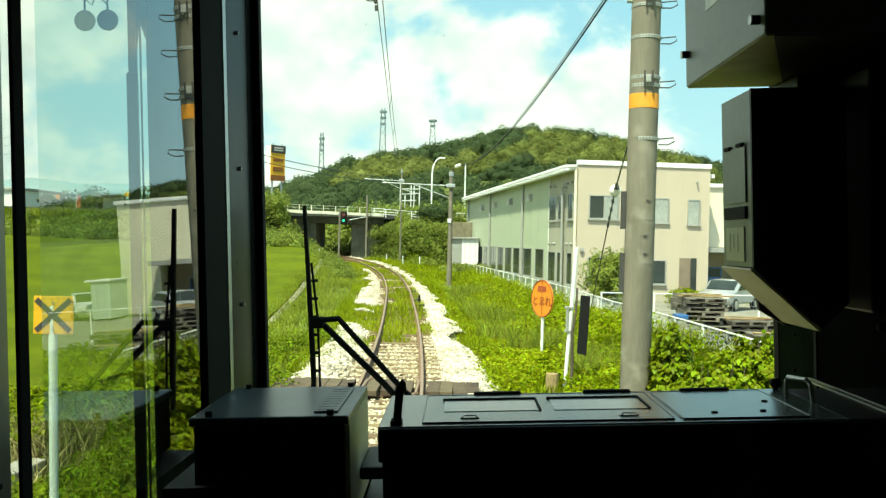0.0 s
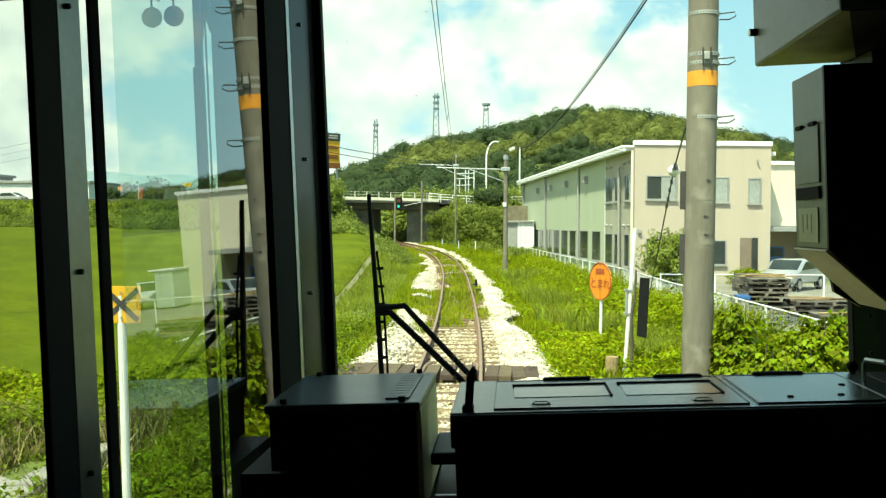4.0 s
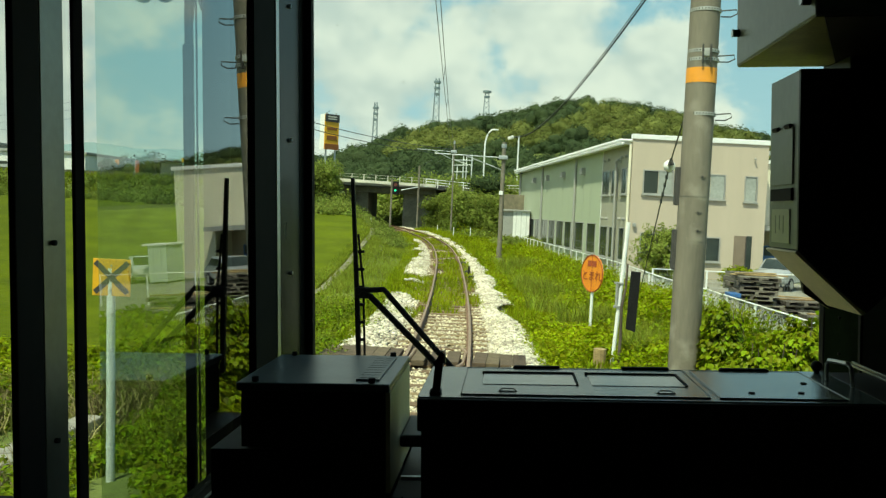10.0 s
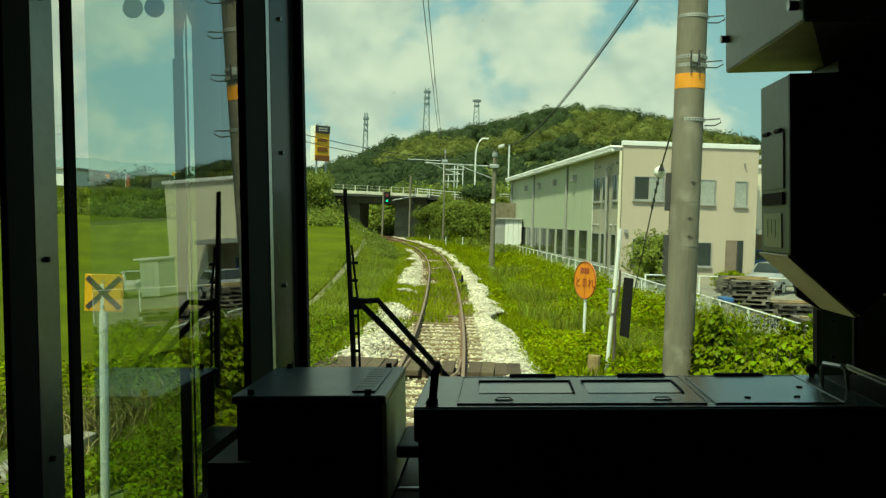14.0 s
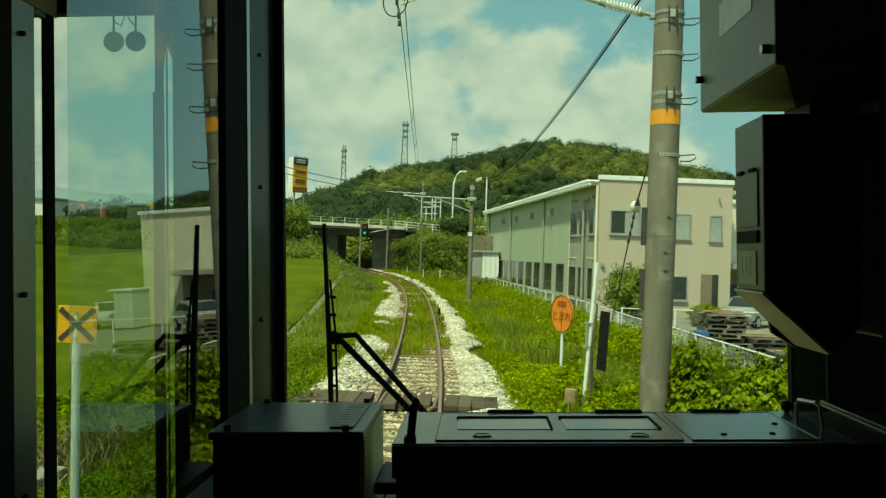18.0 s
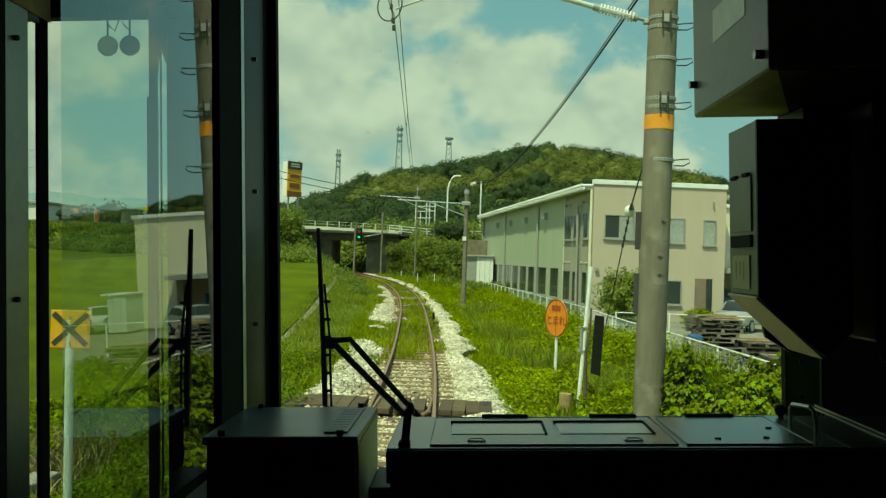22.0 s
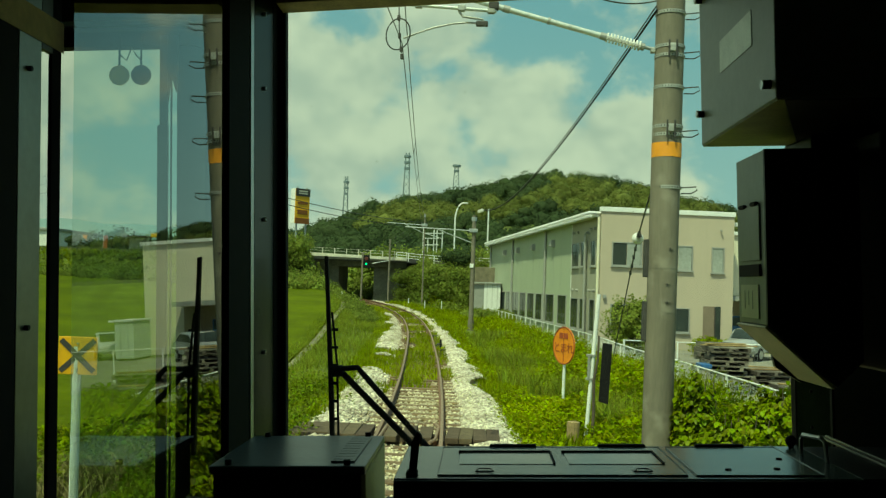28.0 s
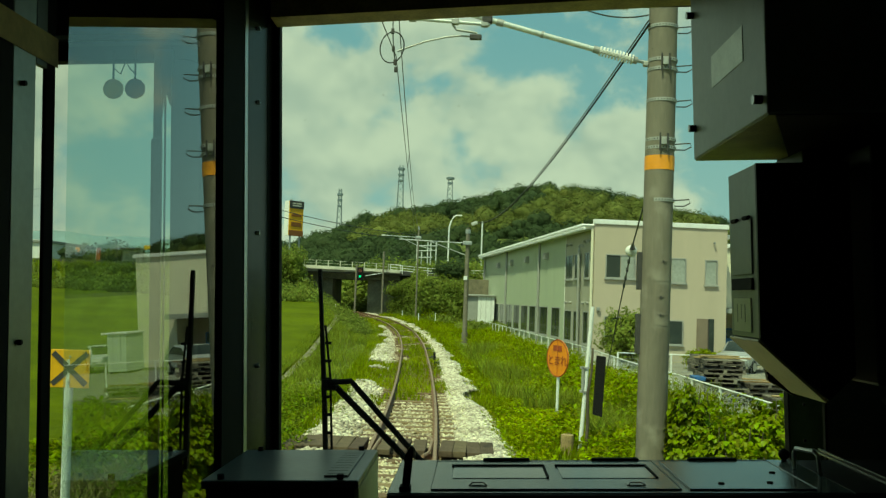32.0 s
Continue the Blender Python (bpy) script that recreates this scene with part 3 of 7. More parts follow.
def leaves(x, y, z, size, seed, spread=0.6, droop=-0.35, heading=None, broad=False):
    """Pointed leaves, folded along the middle: arrays of vertices and faces."""
    g = np.random.default_rng(seed)
    n = len(x)
    yaw, tilt = g.random(n) * 6.28, droop + g.normal(0.0, 0.6, n) * spread
    if heading is not None:
        yaw = heading + g.normal(0, 0.6, n)
    s = size * g.uniform(0.6, 1.3, n)
    t = np.array([(0, 0, 0), (0.45, 0.36, 0.1), (1, 0, -0.12), (0.45, -0.36, 0.1)])
    if broad:
        t = np.array([(0, 0, 0), (0.22, 0.42, 0.07), (0.62, 0.36, 0.05), (1, 0, -0.1), (0.62, -0.36, 0.05), (0.22, -0.42, 0.07)])
    v = t[None] * s[:, None, None]
    c, sn = np.cos(tilt)[:, None], np.sin(tilt)[:, None]
    v = np.stack([v[..., 0] * c - v[..., 2] * sn, v[..., 1], v[..., 0] * sn + v[..., 2] * c], -1)
    c, sn = np.cos(yaw)[:, None], np.sin(yaw)[:, None]
    v = np.stack([v[..., 0] * c - v[..., 1] * sn, v[..., 0] * sn + v[..., 1] * c, v[..., 2]], -1)
    v += np.stack([x, y, z], -1)[:, None]
    k = np.arange(n)[:, None] * len(t)
    if broad:
        return v.reshape(-1, 3), np.concatenate([k + np.array([[0, 1, 2, 3]]), k + np.array([[0, 3, 4, 5]])])
    return v.reshape(-1, 3), np.concatenate([k + np.array([[0, 1, 2]]), k + np.array([[0, 2, 3]])])


def region(count, seed, x0, x1, y0, y1, near=1.0):
    """Random places beside the track: offsets x0 to x1 from its middle, thinning with distance."""
    g = np.random.default_rng(seed)
    y = y0 + (y1 - y0) * g.random(count) ** near
    off = g.uniform(x0, x1, count)
    return track_x(y) + off, y, off, g


def lumps(x, y, s, seed):
    return np.array([noise.noise((a * s, b * s, seed)) for a, b in zip(x, y)])


FENCE_Y = np.array([9.0, 18.5, 24.8, 28.7, 37.6, 43.2, 48.7, 72.6, 84.0])
FENCE_X = np.array([6.1, 5.78, 5.38, 4.95, 4.55, 3.95, 3.35, 1.05, 0.1])
# right-hand verge
x, y, off, g = region(72000, 11, 1.4, 11.0, 8, 60, 1.7)
k = lumps(x, y, 0.35, 2.0)
keep = (off > 1.95 + 0.6 * lumps(x, y, 0.7, 5.0) - 0.3 * smooth((y - 26) / 10)) & (x < np.where(y < 13.0, 8.4, np.interp(y, FENCE_Y, FENCE_X) - 0.12))
keep &= ~((np.abs(x + 0.0095 * y) < 0.4) & (y > 46) & (y < 56))
x, y, off, k = x[keep], y[keep], off[keep], k[keep]
blades("verge_grass", x, y, (0.32 + 0.28 * np.clip(k, -0.5, 1) + (0.2 + 0.3 * smooth((y - 30) / 8)) * smooth((off - 3.4) / 2.2)) * (0.62 + 0.38 * smooth((y - 22) / 8)), 0.016, 0.55, M_GRASS, "tall sunlit grass on the railway verge", 12)
lx = np.concatenate([g.choice(len(x), 52000), g.choice(np.nonzero((y < 36) & (off < 6.5))[0], 40000)])
jx, jy = x[lx] + g.normal(0, 0.1, len(lx)), y[lx] + g.normal(0, 0.1, len(lx))
hz = ground_z(jx, jy) + g.random(len(lx)) * (0.3 + 0.75 * smooth((off[lx] - 3.2) / 2.2) + 0.4 * np.clip(k[lx], -0.4, 1))
clear = ~((np.abs(jx - jy * 0.107) < 0.3) & (jy > 15.8) & (jy < 17.75))
size = np.where(y[lx] < 24, 0.12, 0.13) * (0.8 + 0.5 * np.clip(lumps(jx, jy, 0.5, 21.0) + 0.3, 0, 1))
v, f = leaves(jx[clear], jy[clear], hz[clear], size[clear], 13)
tagged(arrays("verge_weeds", v, f, M_LEAF), "leafy green weeds among the verge grass", "weeds", kind="stuff")

x, y, off, g = region(44000, 15, 2.6, 8.0, 17.5, 80, 1.3)
keep = (((np.hypot((x - 2.9) / 1.25, (y - 35.5) / 6.5) < 0.85 + 0.5 * lumps(x, y, 0.5, 12.0)) & (lumps(x, y, 1.1, 4.0) > -0.15)) | (x > np.interp(y, FENCE_Y, FENCE_X) - 0.8)) & (x < np.interp(y, FENCE_Y, FENCE_X) - 0.08)
x, y = x[keep], y[keep]
blades("tall_grass", x, y, 0.82 + 0.4 * lumps(x, y, 0.5, 1.0), 0.014, 0.55, M_GRASS, "tall arching grass along the yard fence", 16)
x, y, off, g = region(30000, 35, 2.3, 6.2, 18.5, 48, 1.4)
keep = (lumps(x, y, 0.45, 17.0) > 0.08) & (x < np.interp(y, FENCE_Y, FENCE_X) - 0.15) & ((np.abs(x - 2.03) > 0.5) | (y > 21.5))
x, y = x[keep], y[keep]
blades("seeding_grass", x, y, 0.62 + 0.45 * lumps(x, y, 0.45, 17.0), 0.012, 0.65, M_PALEGRASS, "clumps of tall pale grass standing out of the weeds", 36)
x, y, off, g = region(24000, 17, -2.3, 2.4, 17.0, 80, 1.4)
keep = (np.abs(off) > 1.35 + 0.5 * lumps(x, y, 0.5, 6.0)) & (lumps(x, y, 0.6, 14.0) > np.where(off > 1.7, -0.25, -0.02))
x, y = x[keep], y[keep]
blades("shoulder_weeds", x, y, 0.24, 0.012, 0.7, M_GRASS, "weeds creeping over the ballast shoulder", 18, track_z(y) - 0.22)

x, y, off, g = region(5000, 33, 1.55, 2.5, 18.5, 52, 1.3)
keep = off > 1.75 + 0.4 * lumps(x, y, 0.8, 2.0)
x, y = x[keep], y[keep]
blades("ballast_edge_grass", x, y, 0.24, 0.014, 0.8, M_GRASS, "short grass along the edge of the ballast", 34, np.maximum(track_z(y) - 0.27, ground_z(x, y)))
x, y, off, g = region(24000, 19, 1.3, 9.0, 50, 86, 1.2)
keep = (off > 1.55 + 0.5 * lumps(x, y, 0.6, 5.0)) & (x < np.interp(y, FENCE_Y, FENCE_X) - 0.1) & ((np.abs(x + 0.0095 * y) > 0.4) | (y > 56))
x, y = x[keep], y[keep]
blades("far_verge_grass", x, y, 0.55 + 0.3 * lumps(x, y, 0.3, 8.0), 0.03, 0.6, M_GRASS, "tall green grass on the verge beyond the pole", 20)
jx, jy = x + g.normal(0, 0.15, len(x)), y + g.normal(0, 0.15, len(x))
v, f = leaves(jx, jy, ground_z(jx, jy) + g.random(len(x)) * (0.45 + 0.35 * lumps(jx, jy, 0.3, 8.0)), 0.2, 14)
tagged(arrays("far_verge_weeds", v, f, M_LEAF), "leafy weeds on the verge beyond the pole", "weeds", kind="stuff")

# left-hand bank, down to the paddy edge
EDGE_Y, EDGE_X = np.array([15, 17.8, 24, 31, 41, 62, 76, 84.0]), np.array([-11.5, -9.3, -7.8, -6.9, -7.8, -9.9, -12.1, -14.0])
x, y, off, g = region(60000, 21, -9.5, -1.4, 4.5, 66, 1.6)
k = lumps(x, y, 0.4, 7.0)
keep = (off < -1.7 - 0.5 * lumps(x, y, 0.7, 9.0)) & ((x > np.interp(y, EDGE_Y, EDGE_X) + 0.3 + 0.25 * lumps(x, y, 1.2, 3.0)) | (y < 15.5))
keep &= ~((x > -7.6) & (x < -5.5) & (y > 9.5) & (y < 13.3))
keep &= ~((np.abs(x + 0.455 * y) < 0.3) & (y < 9.3))
x, y, off, k = x[keep], y[keep], off[keep], k[keep]
blades("bank_grass", x, y, 0.3 + 0.3 * np.clip(k, -0.6, 1), 0.012, 0.6, M_PALEGRASS, "long green grass on the bank by the paddies", 22)
lx = g.choice(np.nonzero(y < 26)[0], 72000)
jx, jy = x[lx] + g.normal(0, 0.1, len(lx)), y[lx] + g.normal(0, 0.1, len(lx))
tall = np.clip(lumps(jx, jy, 0.9, 3.3) + 0.25 + k[lx], 0, 1)
hz = ground_z(jx, jy) + (0.1 + 0.9 * g.random(len(lx))) * (0.2 + 0.75 * tall)
clear = ~((np.abs(jx + 0.455 * jy) < 0.22) & (jy < 9.3)) & ~((jx > -7.55) & (jx < -5.6) & (jy > 9.8) & (jy < 13.2))
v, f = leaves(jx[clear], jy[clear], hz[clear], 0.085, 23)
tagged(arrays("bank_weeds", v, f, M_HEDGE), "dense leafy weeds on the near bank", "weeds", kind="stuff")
lx = g.choice(np.nonzero((y < 15.5) & (y > 8.5) & (off < -4.3) & (off > -8))[0], 5000)
blades("dry_stalks", x[lx] + g.normal(0, 0.15, 5000), y[lx], 0.6, 0.009, 0.8, M_DRY, "dry straw-coloured stalks among the weeds", 24)

# vines spreading from the bank over the near corner of the field
g = np.random.default_rng(26)
y = 14.2 + 5.2 * g.random(15000)
x = -y * g.uniform(0.46, 0.78, 15000)
k = lumps(x, y, 0.6, 6.0)
keep = y < 18.3 + 1.6 * lumps(x, y, 0.5, 11.0)
x, y, k = x[keep], y[keep], k[keep]
v, f = leaves(x, y, ground_z(x, y) + 0.1 + g.random(len(x)) * (0.42 + 0.4 * k), 0.14, 27)
tagged(arrays("bank_vines", v, f, M_LEAF), "bright leafy vines spreading over the corner of the field", "weeds", kind="stuff")
x, y = x[::6], y[::6]
blades("bank_vine_grass", x, y, 0.6 + 0.3 * k[::6], 0.012, 0.6, M_PALEGRASS, "grass standing among the vines", 28)

# weeds grown over the sleepers
x, y, off, g = region(22000, 31, -2.4, 1.0, 22.5, 80, 1.2)
k = np.array([noise.noise((o * 0.4, v * 0.3, 4.0)) for o, v in zip(off, y)])
keep = (k > -0.22) & ((off < -0.8) | (y > 24)) & ~((off > -1.3) & (off < -0.7) & (y > 36) & (y < 68)) & (np.abs(np.abs(off) - 0.566) > 0.06)
x, y = x[keep], y[keep]
blades("track_weeds", x, y, 0.19, 0.014, 0.7, M_GRASS, "short grass growing between the rails", 32, track_z(y) - 0.17)


# rice paddies
def build_paddy():
    g = np.random.default_rng(41)
    gx, gy = np.meshgrid(-np.linspace(0, 1.0, 90)[::-1] ** 1.5, np.linspace(15, 84, 66))
    px = np.interp(gy, EDGE_Y, EDGE_X) + 0.1 + gx * (12 + gy * 1.6)
    pz = ground_z(px, gy) + 0.15 + 0.02 * g.standard_normal(px.shape)
    idx = np.arange(px.size).reshape(px.shape)
    q = np.stack([idx[:-1, :-1], idx[:-1, 1:], idx[1:, 1:], idx[1:, :-1]], -1).reshape(-1, 4)
    ob = arrays("paddy", np.stack([px, gy, pz], -1).reshape(-1, 3), q, M_PADDY, True)
    tagged(ob, "flooded paddy full of bright green young rice", "rice field", kind="structure")
    n = 16000
    y = 82.5 + 6.3 * g.random(n)
    x = -19 - g.random(n) * 78
    blades("embankment_grass", x, y, 0.5, 0.04, 0.9, M_GRASS, "long green grass on the road embankment", 43)


build_paddy()
kerb = thing("paddy_path", "narrow pale concrete edge path beside the paddy", "path")
pts = [(float(np.interp(y, EDGE_Y, EDGE_X)) + 0.35, y) for y in np.arange(29, 72, 3.0)]
for (xa, ya), (xb, yb) in zip(pts, pts[1:]):
    za, zb = float(ground_z(xa, ya)) + 0.13, float(ground_z(xb, yb)) + 0.13
    bm = bmesh.new()
    vs = [bm.verts.new(q) for q in ((xa - 0.14, ya, za), (xa + 0.14, ya, za), (xb + 0.14, yb - 0.03, zb), (xb - 0.14, yb - 0.03, zb))]
    bm.faces.new(vs)
    ex = bmesh.ops.extrude_face_region(bm, geom=bm.faces[:])
    bmesh.ops.translate(bm, verts=[e for e in ex["geom"] if isinstance(e, bmesh.types.BMVert)], vec=(0, 0, -0.4))
    bmesh.ops.recalc_face_normals(bm, faces=bm.faces)
    part("slab", bm, M_PATH, kerb)
g = np.random.default_rng(44)
y = g.uniform(26, 72, 7000)
x = np.interp(y, EDGE_Y, EDGE_X) + 0.35 + g.choice([-1, 1], 7000) * g.uniform(0.2, 0.75, 7000)
blades("path_grass", x, y, 0.3, 0.014, 0.7, M_PALEGRASS, "pale seeding grass along the paddy path", 45)
# ---- trees ----
def crown_shape(sub, seed):
    """A lumpy crown of unit radius, with hollows and knobs."""
    bm = bmesh.new()
    bmesh.ops.create_icosphere(bm, subdivisions=sub, radius=1.0)
    for v in bm.verts:
        d = noise.fractal(v.co * 1.7 + Vector((seed * 7.3, seed, 0)), 0.8, 2.1, 4)
        v.co *= 1 + 0.45 * d
        v.co.z *= 0.85
    out = np.array([v.co for v in bm.verts]), np.array([[v.index for v in f.verts] for f in bm.faces])
    bm.free()
    return out


CROWNS = [crown_shape(1, s) for s in range(6)]


def crowns(name, pts, rad, material, label, seed, category="woods", cards=60, card=0.3, loose=0.0):
    """Many crowns in one object: a dark lumpy heart each, clothed in leaf sprays that stand off it."""
    g = np.random.default_rng(seed)
    n = len(pts)
    vs, fs, base = [], [], 0
    pick = g.integers(0, len(CROWNS), n)
    for j, (cv, cf) in enumerate(CROWNS):
        m = pick == j
        k = int(m.sum())
        v = cv[None] * (0.74 - 0.2 * loose) * rad[m][:, None, None] * g.uniform(0.8, 1.2, (k, 1, 3)) + pts[m][:, None]
        vs.append(v.reshape(-1, 3))
        fs.append((cf[None] + (base + np.arange(k) * len(cv))[:, None, None]).reshape(-1, 3))
        base += k * len(cv)
    d = g.standard_normal((n, cards, 3))
    d[..., 2] = np.abs(d[..., 2]) * 0.9 - 0.25
    d /= np.linalg.norm(d, axis=-1, keepdims=True)
    bump = 0.86 + 0.14 * np.sin(d[..., 0] * 5 + pts[:, None, 0]) * np.sin(d[..., 1] * 5 + pts[:, None, 1]) + g.uniform(-0.10 - 0.2 * loose, 0.05 + 0.40 * loose, (n, cards))
    p = (pts[:, None] + d * (rad[:, None] * bump)[..., None]).reshape(-1, 3)
    nn = len(p)
    size = np.repeat(rad, cards) * card * g.uniform(0.6, 1.5, nn)
    nrm = d.reshape(-1, 3) + g.normal(0, 0.28 + 0.25 * loose, (nn, 3))
    nrm /= np.linalg.norm(nrm, axis=1, keepdims=True)
    u = np.cross(nrm, g.standard_normal((nn, 3)))
    u /= np.linalg.norm(u, axis=1, keepdims=True)
    w = np.cross(nrm, u)
    q = np.stack([p - u * size[:, None], p + w * (size * g.uniform(0.35, 0.8, nn))[:, None], p + u * size[:, None], p - w * (size * g.uniform(0.35, 0.8, nn))[:, None]], 1)
    k = base + np.arange(nn)[:, None] * 4
    vs.append(q.reshape(-1, 3))
    fs += [k + np.array([[0, 1, 2]]), k + np.array([[0, 2, 3]])]
    return tagged(arrays(name, np.concatenate(vs), np.concatenate(fs), material), label, category, kind="stuff")


def hill_points(n, seed, y0, y1, a0, a1):
    g = np.random.default_rng(seed)
    y = y0 + (y1 - y0) * g.random(n) ** 0.8
    a = np.radians(g.uniform(a0, a1, n))
    x = y * np.tan(a)
    return x, y, g


x, y, g = hill_points(3300, 51, 110, 305, -24, 30)
z = ground_z(x, y)
r = g.uniform(1.5, 3.2, len(x)) * (0.7 + 0.35 * y / 300)
k = np.array([noise.noise((a * 0.03, b * 0.02, 1.5)) for a, b in zip(x, y)])
side_on = np.degrees(np.arctan2(x, y))
light = (k > -0.14) & (y > 196) & ~((y > 258) & (side_on > -0.8)) & (side_on > -8.5)
pts = np.stack([x, y, z + r * g.uniform(0.1, 0.8, len(x))], -1)
crowns("wooded_hill", pts[~light], r[~light], M_TREE, "dark evergreen woods covering the hill", 52, cards=190, card=0.085)
crowns("bamboo_grove", pts[light], r[light], M_BAMBOO, "yellow-green bamboo groves on the hillside", 53, cards=220, card=0.082)
# scrub on the road bank and along the cutting
x, y, g = hill_points(2600, 55, 79, 108, -52, 22)
m = (np.abs(x - track_x(y)) > np.where(x > track_x(y), 3.4, 4.4)) & ((y < 89.4) | ((y > 98.8) & (x > -30))) & (x < 12) & ((x < -1.0) | (y > 84)) & ((x > -24) | (y < 87.5))
x, y = x[m], y[m]
r = g.uniform(0.35, 0.95, len(x)) * (1 + 0.8 * (y > 98))
crowns("bank_scrub", np.stack([x, y, ground_z(x, y) + r * 0.3], -1), r, M_SCRUB, "bright green scrub on the road embankment", 56, "scrub", cards=150, card=0.13, loose=1.0)
g = np.random.default_rng(57)
n = 70
x, y = np.concatenate([g.uniform(-26, -17.3, n), g.uniform(-6.0, 4, n)]), np.concatenate([g.uniform(85.5, 89, n), g.uniform(84.5, 88.8, n)])
z = ground_z(x, y) + g.random(2 * n) * np.concatenate([np.full(n, 2.3), np.full(n, 1.0)])
crowns("bridge_shrubs", np.stack([x, y, np.minimum(z, np.where(x < -10, 6.2, 3.4))], -1), g.uniform(0.6, 1.2, 2 * n), M_SCRUB, "tall green shrubs growing up beside the bridge", 58, "shrubs", cards=260, card=0.11, loose=1.0)

n = 46
x = np.concatenate([g.uniform(-8.2, -5.4, n), g.uniform(-4.0, -1.2, 16)])
y = np.concatenate([g.uniform(87.3, 89.2, n), g.uniform(88.2, 89.2, 16)])
top = np.concatenate([np.clip(3.0 + (x[:n] + 8.2) * 1.1, 1.5, 3.9), np.full(16, 5.5)])
z = ground_z(x, y) + g.random(n + 16) * np.maximum(top - ground_z(x, y), 0.2)
rs = g.uniform(0.5, 0.95, n + 16)
crowns("bridge_shrubs", np.stack([x, y, z], -1)[:n], rs[:n], M_SCRUB, "vines and shrubs climbing over the bridge abutment", 59, "shrubs", cards=260, card=0.11, loose=1.0)
crowns("roadside_tree", np.stack([x, y, z], -1)[n:], rs[n:], M_TREE, "dark bushy tree standing by the road railing", 60, "tree", cards=280, card=0.1, loose=0.6)
y = g.uniform(56, 87, 95)
x = track_x(y) - g.uniform(3.0, 5.6, 95) * np.clip(0.62 + (y - 46) / 90, 0.62, 1)
r = g.uniform(0.3, 0.6, 95) * (0.7 + (y - 46) / 70)
crowns("trackside_scrub", np.stack([x, y, ground_z(x, y) + r * 0.35], -1), r, M_SCRUB, "tall green weeds and scrub between the track and the field", 61, "scrub", cards=190, card=0.13, loose=1.0)

y = g.uniform(74, 85, 130)
x = np.interp(y, EDGE_Y, EDGE_X) - 1.2 + 22 * -g.random(130) ** 1.3
r = g.uniform(0.5, 1.1, 130)
crowns("field_edge_scrub", np.stack([x, y + 0.12 * (x + 14) * -1 * (y < 78), ground_z(x, y) + r * 0.3], -1), r, M_SCRUB, "low green scrub spreading over the far edge of the rice field", 63, "scrub", cards=190, card=0.12, loose=1.0)

# ---- road bridge over the track ----
def fence_run(name, label, pts, height, post_gap, material, bars=(0.45, 0.95), group="", post=0.03, bar=0.022):
    """Posts and rails along points on the ground."""
    t = thing(name, label, "fence", group=group)
    for (x0, y0, z0), (x1, y1, z1) in zip(pts, pts[1:]):
        n = max(1, round(math.hypot(x1 - x0, y1 - y0) / post_gap))
        for i in range(n + 1):
            u = i / n
            px, py, pz = x0 + (x1 - x0) * u, y0 + (y1 - y0) * u, z0 + (z1 - z0) * u
            part("post", tube([(px, py, pz - 0.1), (px, py, pz + height)], post, sides=6), material, t)
        for b in bars:
            part("rail", tube([(x0, y0, z0 + height * b), (x1, y1, z1 + height * b)], bar, sides=6), material, t)
    return t


M_FRAME = mat("pale_zinc_paint", (0.55, 0.58, 0.55), 0.55, var=0.15, scale=3)
M_CONC2 = mat("faded_railing_paint", (0.5, 0.49, 0.42), 0.7, var=0.2, scale=2)
M_PALE = mat("bleached_concrete", (0.58, 0.57, 0.47), 0.8, var=0.25, scale=0.7, bump=0.2, bscale=15)
# Darkened concrete: shade under the bridge put into the colour; also the pole's dark joints
M_SHADECONC = mat("shade_and_joint_concrete", (0.13, 0.13, 0.105), 0.9, var=0.45, scale=0.8, bump=0.3, bscale=15)
bridge = thing("road_bridge", "grey concrete road bridge over the railway cutting", "bridge")
part("deck_slab", box(-17.4, 90.0, 4.84, -7.6, 98.5, 5.15, 0.04), M_CONC, bridge)
for gy in (91.5, 93.5, 95.5, 98.0):
    part("girder", box(-17.3, gy - 0.2, 4.2, -7.7, gy + 0.2, 4.84, 0.02), M_SHADECONC, bridge)
part("kerb_beam", prism([(-17.4, 5.14), (-7.6, 4.94), (-7.6, 5.2), (-17.4, 5.46)], "y", 89.85, 90.15), M_PALE, bridge, "pale concrete edge beam")
part("abutment", box(-17.2, 92.0, -0.5, -14.75, 98.3, 4.2, 0.05), M_SHADECONC, bridge)
part("abutment", box(-11.1, 92.0, -0.5, -7.8, 98.3, 4.2, 0.05), M_SHADECONC, bridge)
fence_run("bridge_railing", "pale metal railing along the road bridge", [(-27, 89.6, 4.95), (-17.4, 89.98, 5.4), (-7.6, 89.98, 5.18)], 0.62, 1.22, M_PALE, (0.5, 0.95), post=0.05, bar=0.014)
fence_run("road_railing", "white painted road railing curving down beside the bridge", [(-8.6, 89.9, 5.02), (-6.2, 89.7, 4.86), (-3.4, 89.6, 4.7), (14, 89.4, 4.66)], 0.76, 1.6, M_WHITE, (0.3, 0.62, 0.97), post=0.045, bar=0.028)
brick_bank = part("retaining_wall", box(-0.62, 84.0, 0.0, 5.5, 84.35, 4.42, 0.03), mat("brown_stained_concrete", (0.17, 0.15, 0.1), 0.9, var=0.45, scale=1.5, bump=0.4, bscale=12))
tagged(brick_bank, "brown stained concrete retaining wall under the road", "wall", kind="structure")
gantry = thing("steel_gantry", "pale galvanised steel frame of poles and cross bars behind the road", "gantry")
